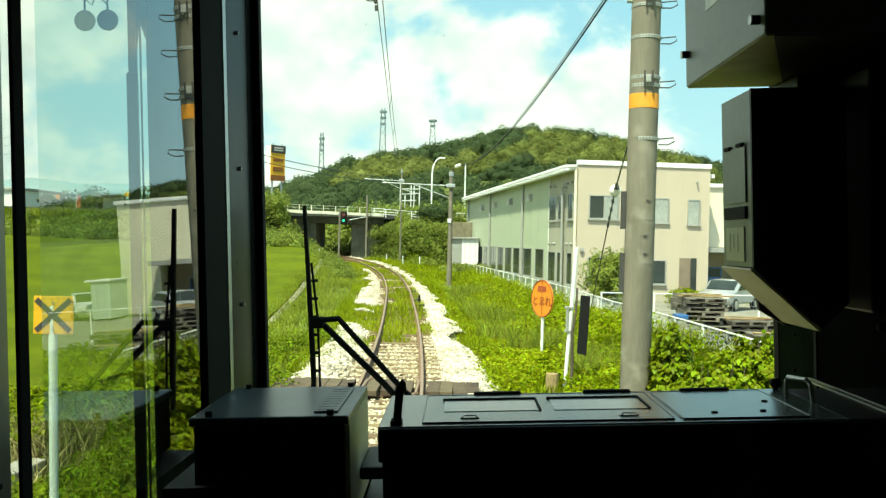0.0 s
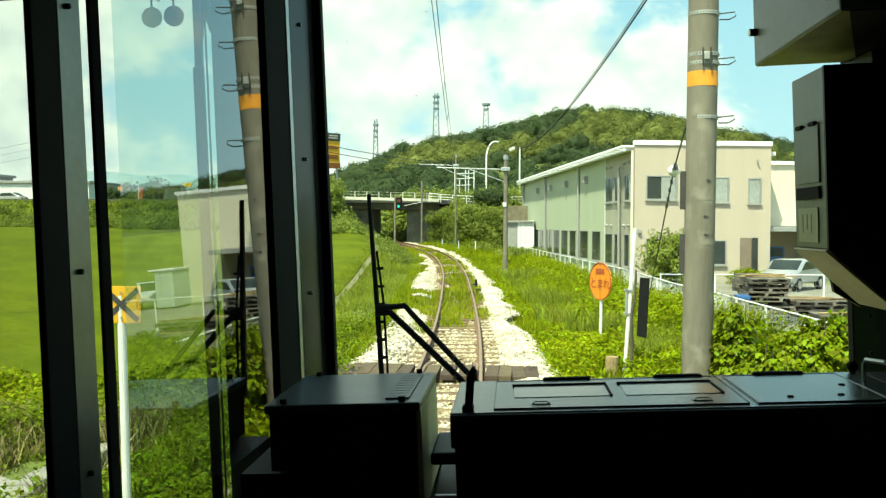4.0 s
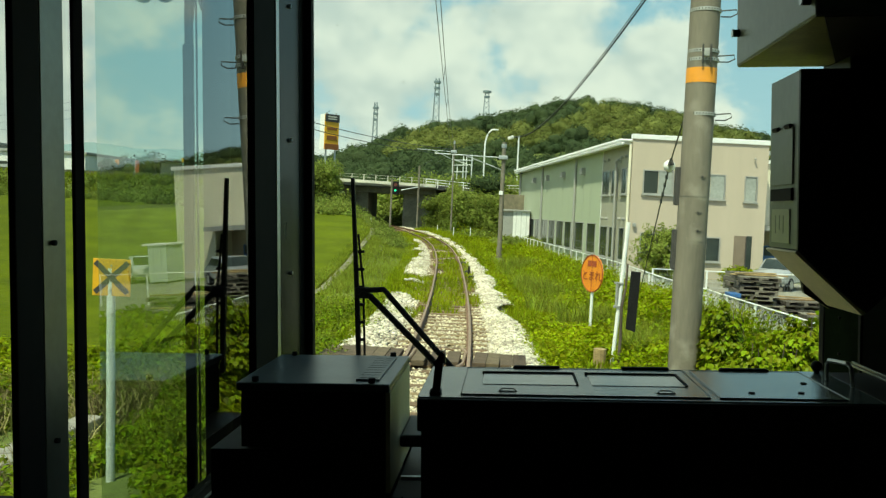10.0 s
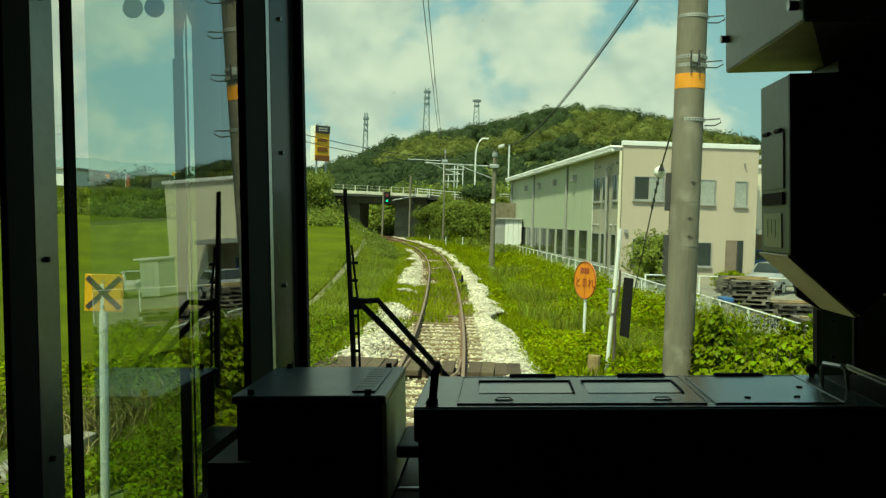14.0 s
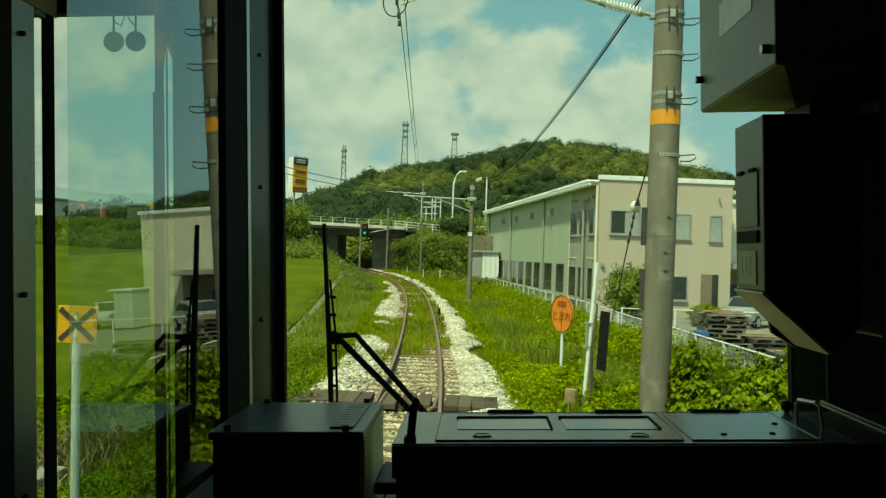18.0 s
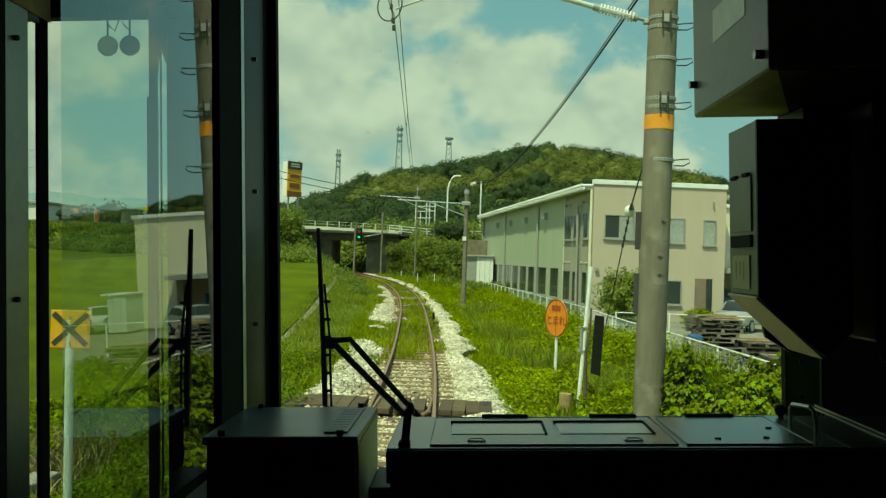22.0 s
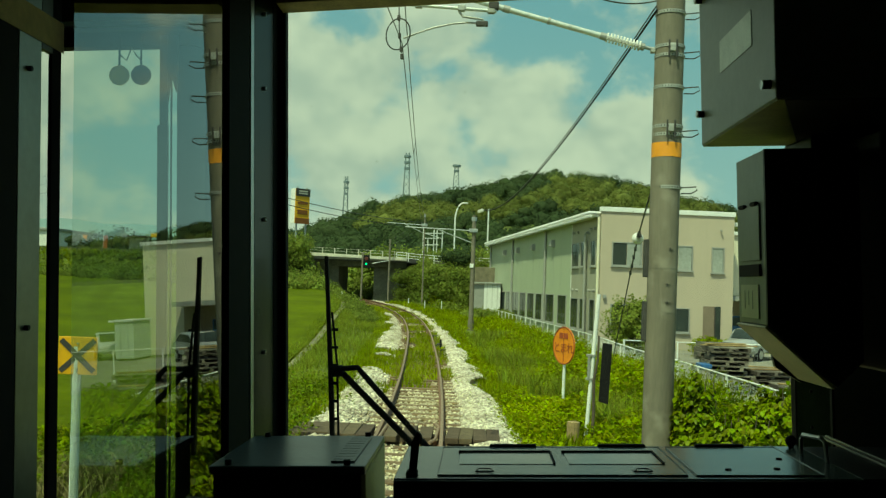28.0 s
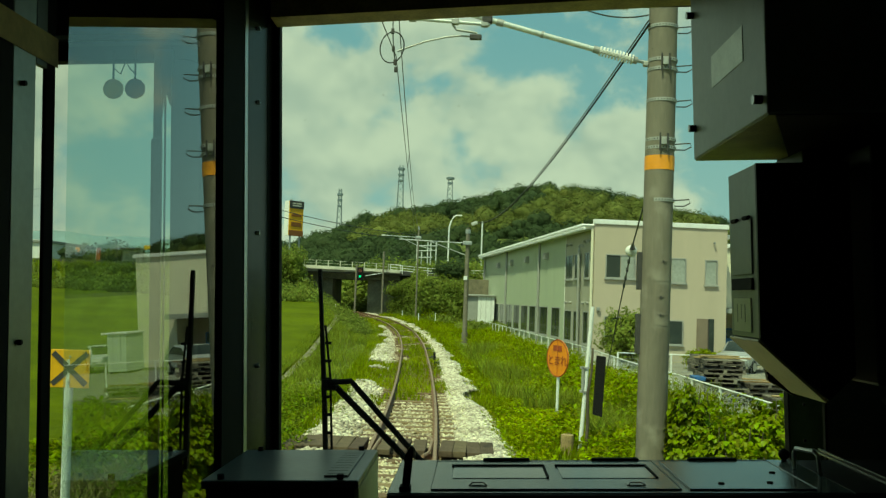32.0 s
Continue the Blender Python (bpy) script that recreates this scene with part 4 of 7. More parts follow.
for x, z0, z1 in ((-6.62, 4.6, 8.95), (-6.1, 6.2, 7.65), (-5.44, 4.6, 8.75), (-5.1, 6.2, 8.7), (-4.5, 4.6, 8.75)):
    part("post", tube([(x, 99.5, z0), (x, 99.5, z1)], 0.07, sides=8), M_FRAME, gantry)
for xa, xb, z in ((-6.7, -4.35, 8.3), (-6.6, -4.9, 7.74), (-6.6, -4.9, 7.0)):
    part("cross_bar", tube([(xa, 99.4, z), (xb, 99.4, z + 0.05)], 0.055, sides=8), M_FRAME, gantry)
part("brace", tube([(-6.6, 99.45, 8.35), (-4.4, 99.45, 7.75)], 0.045, sides=6), M_FRAME, gantry)
road = part("road", box(-170, 90.2, 4.72, 90, 98.2, 5.16, 0.0), M_ASPH)
tagged(road, "asphalt road on the embankment and bridge", "road", kind="structure")


# ---- poles, masts, wires ----
def wire(points, r, parent=None, label="", name="wire"):
    return part(name, tube(points, r, sides=5), M_WIRE, parent, label)


def sag(a, b, drop, n=10):
    a, b = Vector(a), Vector(b)
    return [tuple(a.lerp(b, i / n) + Vector((0, 0, -drop * 4 * (i / n) * (1 - i / n)))) for i in range(n + 1)]


def insulator(a, b, parent, n=11, r=0.075):
    """A ribbed porcelain insulator from a to b."""
    a, b = Vector(a), Vector(b)
    bm = tube([a, b], r * 0.45, sides=10)
    d = (b - a).normalized()
    for i in range(n):
        c = a.lerp(b, (i + 0.5) / n)
        tube([c - d * 0.012, c + d * 0.012], r, bm, 12)
    return part("insulator", bm, M_PORC, parent, "ribbed white porcelain insulator")


PX, PY = 2.66, 13.1
M_ZINC = mat("bright_galvanised_tube", (0.6, 0.64, 0.62), 0.4, 0.3, var=0.2, scale=8)
mast = thing("catenary_pole", "grey concrete catenary pole with an orange painted band", "pole")
part("shaft", tube([(PX - 0.045, PY, -0.7), (PX - 0.01, PY, 4.55)], 0.217, sides=32, taper=0.212), M_POLE, mast, smooth=True)
part("shaft_top", tube([(PX - 0.01, PY, 4.55), (PX + 0.02, PY, 11.0)], 0.212, sides=32, taper=0.198), M_POLE, mast, smooth=True)
part("orange_band", tube([(PX - 0.008, PY, 4.59), (PX - 0.008, PY, 4.80)], 0.2155, sides=32), M_ORANGE, mast, "faded orange painted band", smooth=True)
for z in (4.15, 4.92, 5.04, 5.62, 6.08, 6.22, 6.72, 7.1, 7.3):
    collar = part("steel_band", tube([(PX, PY, z - 0.024), (PX, PY, z + 0.024)], 0.219, sides=28), M_STRAP, mast, "perforated galvanised strap", smooth=True)
    bm = bmesh.new()
    for q in range(-7, 8):
        u, w = math.sin(q * 0.2), -math.cos(q * 0.2)
        disc((PX + 0.2195 * u, PY + 0.2195 * w, z), 0.010, 0.004, "y" if abs(q) < 4 else "x", bm, 6)
    part("strap_holes", bm, M_MARK, collar, "row of punched holes")
for z in (4.15, 4.98, 5.62, 6.14, 6.72):
    part("cable_bracket", tube([(PX + 0.21, PY, z + 0.01), (PX + 0.43, PY - 0.02, z + 0.03), (PX + 0.45, PY, z - 0.02), (PX + 0.36, PY, z - 0.07), (PX + 0.22, PY, z - 0.07)], 0.010, sides=5), M_WIRE, mast)
for z in (4.98, 6.15):
    for u in (-0.055, 0.055):
        part("clamp_bolt", tube([(PX + u, PY - 0.255, z - 0.13), (PX + u, PY - 0.255, z + 0.13)], 0.014, sides=6), M_MARK, mast)
    part("clamp", box(PX - 0.04, PY - 0.27, z - 0.04, PX + 0.04, PY - 0.2, z + 0.07, 0.01), M_STRAP, mast)
for z in (2.97, 2.33):
    part("joint_ring", tube([(PX - 0.02, PY, z), (PX - 0.02, PY, z + 0.005)], 0.2165, sides=32), M_SHADECONC, mast, smooth=True)
for z, u in ((3.25, 0.06), (2.74, 0.03), (2.48, 0.035)):
    w = -math.sqrt(0.214 ** 2 - u * u)
    part("bolt_socket", disc((PX - 0.02 + u, PY + w, z), 0.02, 0.02, "y", sides=10), M_MARK, mast, "dark bolt socket")
    part("socket_lip", box(PX - 0.02 + u - 0.045, PY + w - 0.008, z + 0.008, PX - 0.02 + u + 0.045, PY + w + 0.02, z + 0.018, 0.003), M_POLE, mast)
for z0, z1 in ((2.84, 3.39), (1.91, 2.49)):
    part("signboard", box(PX - 0.29, PY - 0.04, z0, PX - 0.21, PY + 0.1, z1, 0.008), M_MARK, mast, "narrow dark board strapped to the pole")

arm = thing("cantilever_arm", "galvanised catenary bracket arm with ribbed insulators", "catenary arm")
part("main_tube", tube([(1.72, PY, 6.36), (-0.62, PY, 6.97)], 0.042, sides=12), M_ZINC, arm, smooth=True)
insulator((1.72, PY, 6.36), (2.24, PY, 6.235), arm)
part("arm_clevis", tube([(2.24, PY, 6.235), (2.46, PY, 6.19)], 0.028), M_GALV, arm)
part("clevis_eye", box(2.38, PY - 0.05, 6.14, 2.45, PY + 0.05, 6.21, 0.012), M_STRAP, arm)
for p, q in (((1.74, 6.355), (1.64, 6.382)), ((2.2, 6.245), (2.29, 6.222)), ((0.3, 6.73), (0.2, 6.757)), ((0.9, 6.574), (0.86, 6.585))):
    part("tube_collar", tube([(p[0], PY, p[1]), (q[0], PY, q[1])], 0.055, sides=12), M_STRAP, arm)
part("top_tube", tube([(1.6, PY, 7.075), (-0.6, PY, 7.0)], 0.03), M_ZINC, arm)
insulator((1.6, PY, 7.075), (2.15, PY, 7.05), arm)
part("arm_clevis", tube([(2.15, PY, 7.05), (2.46, PY, 7.04)], 0.025), M_GALV, arm)
part("steady_tube", tube([(-1.24, PY - 0.03, 6.775), (0.1, PY - 0.03, 6.70)], 0.026, sides=10), M_ZINC, arm, smooth=True)
for u in (-1.06, -0.42, 0.02):
    part("tube_clamp", box(u - 0.055, PY - 0.075, 6.70 - 0.055 * u - 0.035, u + 0.055, PY + 0.015, 6.70 - 0.055 * u + 0.05, 0.012), M_STRAP, arm)
part("swivel_clamp", box(-0.02, PY - 0.08, 6.72, 0.13, PY + 0.05, 6.84, 0.02), M_MARK, arm)
part("drop_bracket", tube([(-0.46, PY - 0.03, 6.69), (-0.4, PY - 0.03, 6.61), (-0.1, PY - 0.03, 6.57), (-0.06, PY - 0.03, 6.47)], 0.018), M_STRAP, arm)
part("swivel_end", box(-0.2, PY - 0.05, 6.47, -0.02, PY + 0.02, 6.55, 0.015), M_MARK, arm)
part("registration_arm", tube([(-0.14, PY, 6.52), (-0.34, PY, 6.53), (-0.55, PY, 6.505), (-0.86, PY, 6.43), (-1.1, PY, 6.34), (-1.27, PY, 6.27)], 0.014), M_STRAP, arm)

ohl = thing("overhead_wires", "dark overhead contact and messenger wires with droppers", "overhead line")
C0, C1, C2 = (-1.29, PY, 6.2), (-3.8, 55.5, 6.2), (-9.9, 92.0, 6.3)
M0, M1, M2 = (-1.29, PY, 6.97), (-3.68, 55.5, 7.0), (-10.0, 92.0, 7.1)
B0, BM0 = (-2.1, -28.0, 6.2), (-1.6, -28.0, 7.3)
for a, b, d in ((B0, C0, 0.05), (C0, C1, 0.1), (C1, C2, 0.1)):
    wire(sag(a, b, d), 0.0075, ohl, name="contact_wire")
for a, b, d in ((BM0, M0, 0.4), (M0, M1, 0.62), (M1, M2, 0.4)):
    wire(sag(a, b, d), 0.0085, ohl, name="messenger_wire")
for u in (0.26, 0.4, 0.6, 0.8):
    pa, pb = Vector(sag(C0, C1, 0.1, 50)[int(u * 50)]), Vector(sag(M0, M1, 0.62, 50)[int(u * 50)])
    wire([pa, pb], 0.007, ohl, name="dropper")
wire([(-1.36, PY, 6.97), (-1.35, PY, 6.56), (-1.33, PY, 6.3), (-1.29, PY, 6.05)], 0.009, ohl, name="jumper_wire")
ring = [(-1.352 + 0.178 * math.sin(a) + 0.02 * math.cos(a), PY - 0.02, 6.325 + 0.235 * math.cos(a)) for a in np.linspace(0, 2 * math.pi, 29)]
wire(ring, 0.0105, ohl, name="jumper_loop")
for x, z in ((-1.35, 6.57), (-1.33, 6.3), (-1.3, 6.1), (-1.285, 5.99)):
    part("wire_clip", box(x - 0.022, PY - 0.045, z - 0.04, x + 0.022, PY + 0.01, z + 0.04, 0.008), M_MARK, ohl)
wire(sag((1.35, PY - 0.05, 7.02), (2.44, PY - 0.05, 6.9), 0.1), 0.012, ohl, name="bond_wire")

feeder = thing("feeder_cable", "thick dark feeder cable slung between catenary poles", "cable")
part("cable", tube(sag((2.44, PY - 0.1, 6.75), (0.0, 55.5, 7.37), 0.9, 22), 0.018, sides=6), M_RUBBER, feeder)
wire(sag((2.44, PY - 0.05, 6.82), (0.0, 55.5, 7.4), 0.88, 22), 0.012, feeder)
insulator((-0.32, 54.9, 7.2), (-0.02, 55.4, 7.36), feeder, 3, 0.11)

guy = thing("guy_wire", "stay wire with a white ball insulator", "stay wire")
wire([(2.44, PY + 0.05, 4.05), (2.772, 16.0, 3.6), (4.2, 29.0, -0.2)], 0.014, guy)
bm = bmesh.new()
bmesh.ops.create_uvsphere(bm, u_segments=20, v_segments=12, radius=0.105, matrix=Matrix.Translation((2.765, 15.98, 3.57)))
part("ball_insulator", bm, M_PORC, guy, "white ball-shaped guard", smooth=True)
part("ball_cap", tube([(2.77, 15.85, 3.58), (2.765, 15.84, 3.7)], 0.06, sides=12, taper=0.02), M_MARK, guy, "dark cap on the ball")
for u in (0.05, 0.085, 0.125, 0.16):
    q = Vector((2.772, 16.0, 3.6)).lerp(Vector((4.2, 29.0, -0.2)), u)
    part("clip", tube([q - Vector((0, 0, 0.04)), q + Vector((0, 0, 0.04))], 0.026, sides=8), M_WIRE, guy)


def far_mast(x, y, z, h, arm_z, reach, label):
    t = thing("catenary_pole", label, "pole", group="catenary poles along the line")
    part("shaft", tube([(x, y, z - 0.3), (x, y, z + h)], 0.155 if y < 60 else 0.085, sides=14, taper=0.125 if y < 60 else 0.065), M_POLE, t, smooth=True)
    part("cap", tube([(x, y, z + h - 0.35), (x, y, z + h - 0.1)], 0.165 if y < 60 else 0.09, sides=14), M_GALV, t)
    part("arm_tube", tube([(x, y, arm_z), (x - reach, y, arm_z + 0.12)], 0.035), M_GALV, t)
    part("brace_tube", tube([(x - 0.1, y, arm_z - 0.75), (x - reach * 0.55, y, arm_z + 0.05)], 0.03), M_GALV, t)
    part("arm_collar", box(x - 0.3, y - 0.25, arm_z - 0.12, x + 0.25, y + 0.25, arm_z + 0.12, 0.03), M_GALV, t)
    return t


far_mast(-0.55, 55.5, -0.1, 7.1, 6.05, 4.3, "grey concrete catenary pole in the weeds")
part("number_plate", box(-0.73, 55.32, 3.75, -0.5, 55.345, 4.0, 0.004), M_WHITE, bpy.data.objects["catenary_pole.001"], "small blank white plate")
part("footing", tube([(-0.55, 55.5, -0.5), (-0.55, 55.5, 0.5)], 0.19, sides=14), M_POLE, bpy.data.objects["catenary_pole.001"])
far_mast(-5.5, 84.0, 0.7, 8.6, 8.2, 3.5, "distant concrete catenary pole beyond the curve")
stub = thing("line_pole", "thin grey lineside pole", "pole", group="lineside poles")
part("shaft", tube([(-9.25, 89.2, 0.8), (-9.25, 89.2, 7.0)], 0.1, sides=10), M_POLE, stub)
part("arm_tube", tube([(-9.3, 89.1, 4.85), (-10.0, 89.1, 4.72), (-11.0, 89.1, 4.5)], 0.04, sides=8), M_GALV, stub)
for lx, ly, z0, z1 in ((-1.8, 57.0, 4.7, 7.9), (0.35, 62.0, 5.5, 8.0)):
    lamp = thing("street_lamp", "slim white street lamp on the far road", "street lamp", group="street lamps")
    yy = ly + 45
    s = yy / ly
    top = EYE + (z1 - EYE) * s
    pts = [(lx * s, yy, 4.8), (lx * s, yy, top - 2.0)] + [(lx * s + 0.95 * (1 - math.cos(a)), yy, top - 2.0 + 2.0 * math.sin(a)) for a in np.linspace(0.15, 1.5, 8)]
    part("column", tube(pts if ly < 60 else [pts[0], (lx * s, yy, top)], 0.09, sides=8), M_WHITE, lamp)
    if ly > 60:
        continue
    part("lantern", box(lx * s + 0.85, yy - 0.18, EYE + (z1 - EYE) * s - 0.1, lx * s + 1.45, yy + 0.18, EYE + (z1 - EYE) * s + 0.06, 0.05), M_WHITE, lamp)

# small thing beside the rail
peg = thing("lineside_marker", "small black marker post and box beside the rail", "marker")
part("post", tube([(-1.60, 37.9, -0.3), (-1.62, 37.9, 0.30)], 0.045, sides=8), M_RUBBER, peg)
part("box", box(-1.55, 36.1, -0.28, -1.33, 36.4, 0.02, 0.03), M_RUBBER, peg)

# colour light signal
sig = thing("railway_signal", "black colour-light signal showing green on a grey post", "signal")
part("post", tube([(-11.75, 87.5, 0.2), (-11.72, 87.5, 5.5)], 0.1, sides=10), M_POLE, sig)
part("arm", box(-11.75, 87.42, 4.5, -11.4, 87.52, 4.6, 0.01), M_POLE, sig)
part("head", box(-11.6, 87.1, 4.0, -11.0, 87.4, 5.3, 0.08), M_RUBBER, sig, "black signal head")
part("green_lamp", disc((-11.3, 87.06, 4.4), 0.1, 0.08), glow("green_light", (0.05, 1.0, 0.42), 1.3), sig, "lit green lamp")
part("red_lamp", disc((-11.3, 87.06, 4.95), 0.17, 0.08), mat("dark_red_lens", (0.09, 0.02, 0.015), 0.3), sig, "unlit red lens")


# Tower steel with the distance haze mixed into its colour
M_HAZE = mat("hazed_tower_steel", (0.15, 0.2, 0.23), 0.7, var=0.1)

# hill-top towers
def tower(x, y, z0, z1, w, label, platforms):
    t = thing("lattice_tower", label, "tower", group="towers on the hill")
    for sx in (-1, 1):
        for sy in (-1, 1):
            part("leg", tube([(x + sx * w, y + sy * w, z0), (x + sx * w * 0.45, y + sy * w * 0.45, z1)], 0.16, sides=5), M_HAZE, t)
    n = 8
    for i in range(n):
        za, zb = z0 + (z1 - z0) * i / n, z0 + (z1 - z0) * (i + 1) / n
        wa, wb = w * (1 - 0.55 * i / n), w * (1 - 0.55 * (i + 1) / n)
        part("brace", tube([(x - wa, y - wa, za), (x + wb, y - wb, zb)], 0.1, sides=4), M_HAZE, t)
        part("brace", tube([(x + wa, y - wa, za), (x - wb, y - wb, zb)], 0.1, sides=4), M_HAZE, t)
    for pz, pw in platforms:
        part("platform", tube([(x, y, pz - 0.5), (x, y, pz + 0.5)], pw * 0.5, sides=12), M_HAZE, t)
    return t


tower(-70.2, 450, 30, 56, 1.4, "slim lattice radio tower behind the hill", ((53, 3.0), (50, 2.6), (47, 2.4)))
tower(-39.5, 450, 40, 69, 1.8, "tall lattice radio tower above the hill", ((67, 3.6), (64, 3.2), (61, 3.0)))
tower(-14.4, 450, 44, 63.5, 1.9, "lattice tower with a flat head above the hill", ((63, 4.2), (60.5, 2.8)))
M_GALV.node_tree.nodes["Principled BSDF"].inputs["Metallic"].default_value = 0.5

# tall roadside sign
M_SIGNBR = mat("brown_sign_paint", (0.22, 0.08, 0.015), 0.6, var=0.25, scale=3)
ad = thing("roadside_sign", "tall yellow roadside signboard on posts", "sign")
for dx in (-0.9, 0.9):
    part("post", tube([(-28.6 + dx, 142, 4), (-28.6 + dx, 142, 17.5)], 0.16, sides=8), M_GALV, ad)
part("side_box", box(-30.02, 141.86, 11.58, -29.9, 143.1, 17.22, 0.03), M_WHITE, ad, "white side of the sign box")
for j in range(2):
    part("bar", box(-29.5, 141.57, 16.35 + 0.36 * j, -27.8, 141.595, 16.55 + 0.36 * j, 0.01), M_CONC2, ad, "pale bar of unreadable lettering")
part("panel", box(-30.0, 141.7, 11.6, -27.3, 141.85, 17.2, 0.03), M_SIGNYE, ad, "yellow signboard panel")
part("top_panel", box(-30.02, 141.6, 16.0, -27.28, 141.7, 17.22, 0.02), M_MARK, ad, "dark top panel")
part("foot_panel", box(-30.02, 141.6, 11.58, -27.28, 141.7, 12.5, 0.02), M_SIGNBR, ad, "brown lower panel")
for i, (a, b) in enumerate(((13.1, 13.8), (14.7, 15.1))):
    part("bar", box(-29.6, 141.62, a, -27.7, 141.69, b, 0.02), M_SIGNBR, ad, "bar of unreadable lettering")
ad.matrix_basis = Matrix.Translation((-29.25, 142, 0)) @ Matrix.Rotation(radians(46), 4, "Z") @ Matrix.Translation((28.65, -142, 0))
for i, px in enumerate((-29.8, -32.5)):
    up = thing("utility_pole", "grey utility pole with cross-arms by the road", "utility pole", group="utility poles")
    part("shaft", tube([(px, 128, 3.5), (px, 128, 15.5 - i)], 0.18, sides=8), M_POLE, up)
    for z in (14.6, 13.6):
        part("cross_arm", box(px - 1.1, 127.9, z - i, px + 1.1, 128.1, z + 0.15 - i, 0.02), M_GALV, up)
lines = thing("power_lines", "thin power lines crossing from the poles", "cable")
for z, e in ((14.7, 12.6), (13.7, 11.6)):
    wire(sag((-29.8, 128, z), (-5, 190, e + 3), 1.0), 0.06, lines)
# ---- the two-storey building ----
M_WALLBE = mat("beige_siding", (0.475, 0.405, 0.32), 0.75, var=0.045, scale=1.0, bump=0.1, bscale=20)
M_WALLDK = mat("grey_siding", (0.36, 0.345, 0.275), 0.75, var=0.1, scale=1.0, bump=0.1, bscale=20)
M_WALLGR = mat("pale_grey_green_siding", (0.405, 0.45, 0.325), 0.75, var=0.045, scale=1.0, bump=0.1, bscale=20)
M_ROOF = mat("white_metal_roof", (0.75, 0.76, 0.75), 0.5, var=0.08, scale=2)
M_PANE = mat("dark_window_glass", (0.035, 0.045, 0.042), 0.1, var=0.4, scale=0.7, spec=0.3)
M_PANELT = mat("curtained_window_glass", (0.3, 0.32, 0.3), 0.12, var=0.25, scale=0.9, spec=0.8)
streaked(M_WALLBE, 0.1)
streaked(M_WALLGR, 0.1)
M_ALU = mat("aluminium_frame", (0.35, 0.35, 0.33), 0.5, 0.3, var=0.1)


def window(parent, axis, a0, a1, z0, z1, face, panes=2, pane_mat=None, proud=0.06):
    """A window on a wall that faces -y (axis x) or -x (axis y): frame bars, panes and a sill."""
    w = thing("window", "", "")
    for key in ("label", "category"):
        if key in w:
            del w[key]
    w.parent = parent
    def put(u0, u1, v0, v1, d0, d1, bev=0.0):
        return box(u0, face - d1, v0, u1, face - d0, v1, bev) if axis == "x" else box(face - d1, u0, v0, face - d0, u1, v1, bev)
    f = 0.06
    bm = put(a0, a1, z0, z0 + f, -0.05, proud)
    for args in ((a0, a1, z1 - f, z1), (a0, a0 + f, z0 + f, z1 - f), (a1 - f, a1, z0 + f, z1 - f)):
        b2 = put(*args, -0.05, proud)
        me = bpy.data.meshes.new("tmp")
        b2.to_mesh(me)
        b2.free()
        bm.from_mesh(me)
        bpy.data.meshes.remove(me)
    part("frame", bm, M_ALU, w)
    part("sill", put(a0 - 0.05, a1 + 0.05, z0 - 0.08, z0 - 0.005, -0.05, proud + 0.06, 0.01), M_ALU, w)
    for i in range(panes):
        u0, u1 = a0 + f + (a1 - a0 - 2 * f) * i / panes, a0 + f + (a1 - a0 - 2 * f) * (i + 1) / panes
        part("pane", put(u0 + 0.015, u1 - 0.015, z0 + f, z1 - f, -0.04, 0.02 + 0.015 * (i % 2)), (pane_mat or [M_PANE])[i % len(pane_mat or [1])], w)
    return w


M_BLUE = mat("blue_enamel", (0.03, 0.11, 0.3), 0.4, var=0.15, scale=3)
M_WING = mat("cream_white_siding", (0.68, 0.64, 0.5), 0.7, var=0.08, scale=0.8)
HOUSE = Matrix.Translation((6.2, 48.0, 0)) @ Matrix.Rotation(radians(8), 4, "Z")
house = thing("factory_building", "beige two-storey office and workshop building with a white roof edge", "building", HOUSE)
part("front_wall", box(0.13, 0, -0.9, 7.52, 0.25, 6.86), M_WALLBE, house)
part("side_wall", box(0.13, 0.255, -0.9, 0.35, 6.4, 6.6), M_WALLDK, house, "grey clad side wall")
part("long_side_wall", box(0.11, 6.405, -0.9, 0.37, 39, 6.6), M_WALLGR, house, "pale green workshop side wall")
part("right_wall", box(7.27, 0.255, -0.9, 7.52, 30, 6.3), M_WALLBE, house)
part("rear_wall", box(0.38, 38.7, -0.9, 7.2, 39.0, 6.3), M_WALLBE, house)
part("roof", prism([(-0.35, 6.6), (7.9, 6.4), (7.9, 6.6), (-0.35, 6.85)], "y", 0.3, 39.4), M_ROOF, house)
bm = bmesh.new()
for i in range(117):
    tube([(-0.58, 0.2 + i * 0.335, 6.78), (1.2, 0.2 + i * 0.335, 6.80)], 0.085, bm, 6)
part("roof_ribs", bm, M_ROOF, house, "white corrugated roof ribs at the eave")
part("eave_gutter", box(-0.48, 0.05, 6.52, -0.355, 39.4, 6.66, 0.03), M_ROOF, house, "white gutter along the eave")
part("parapet_cap", box(0.08, -0.08, 6.862, 7.57, 0.28, 7.12, 0.02), M_ROOF, house, "white parapet capping")
part("corner_downpipe", tube([(0.03, 0.1, -0.6), (0.03, 0.1, 6.58)], 0.08, sides=12), M_WING, house, "white downpipe at the corner", smooth=True)
for v in (13.6, 26.5, 38.6):
    part("downpipe", tube([(0.01, v, -0.6), (0.01, v, 6.6)], 0.09, sides=8), M_ALU, house)
part("downpipe", tube([(0.13, 2.3, 5.75), (-0.03, 2.35, 5.86), (-0.07, 2.5, 5.8), (-0.07, 2.55, 5.6), (-0.03, 2.55, -0.6)], 0.075, sides=8), M_ALU, house, "grey pipe with a bent top")
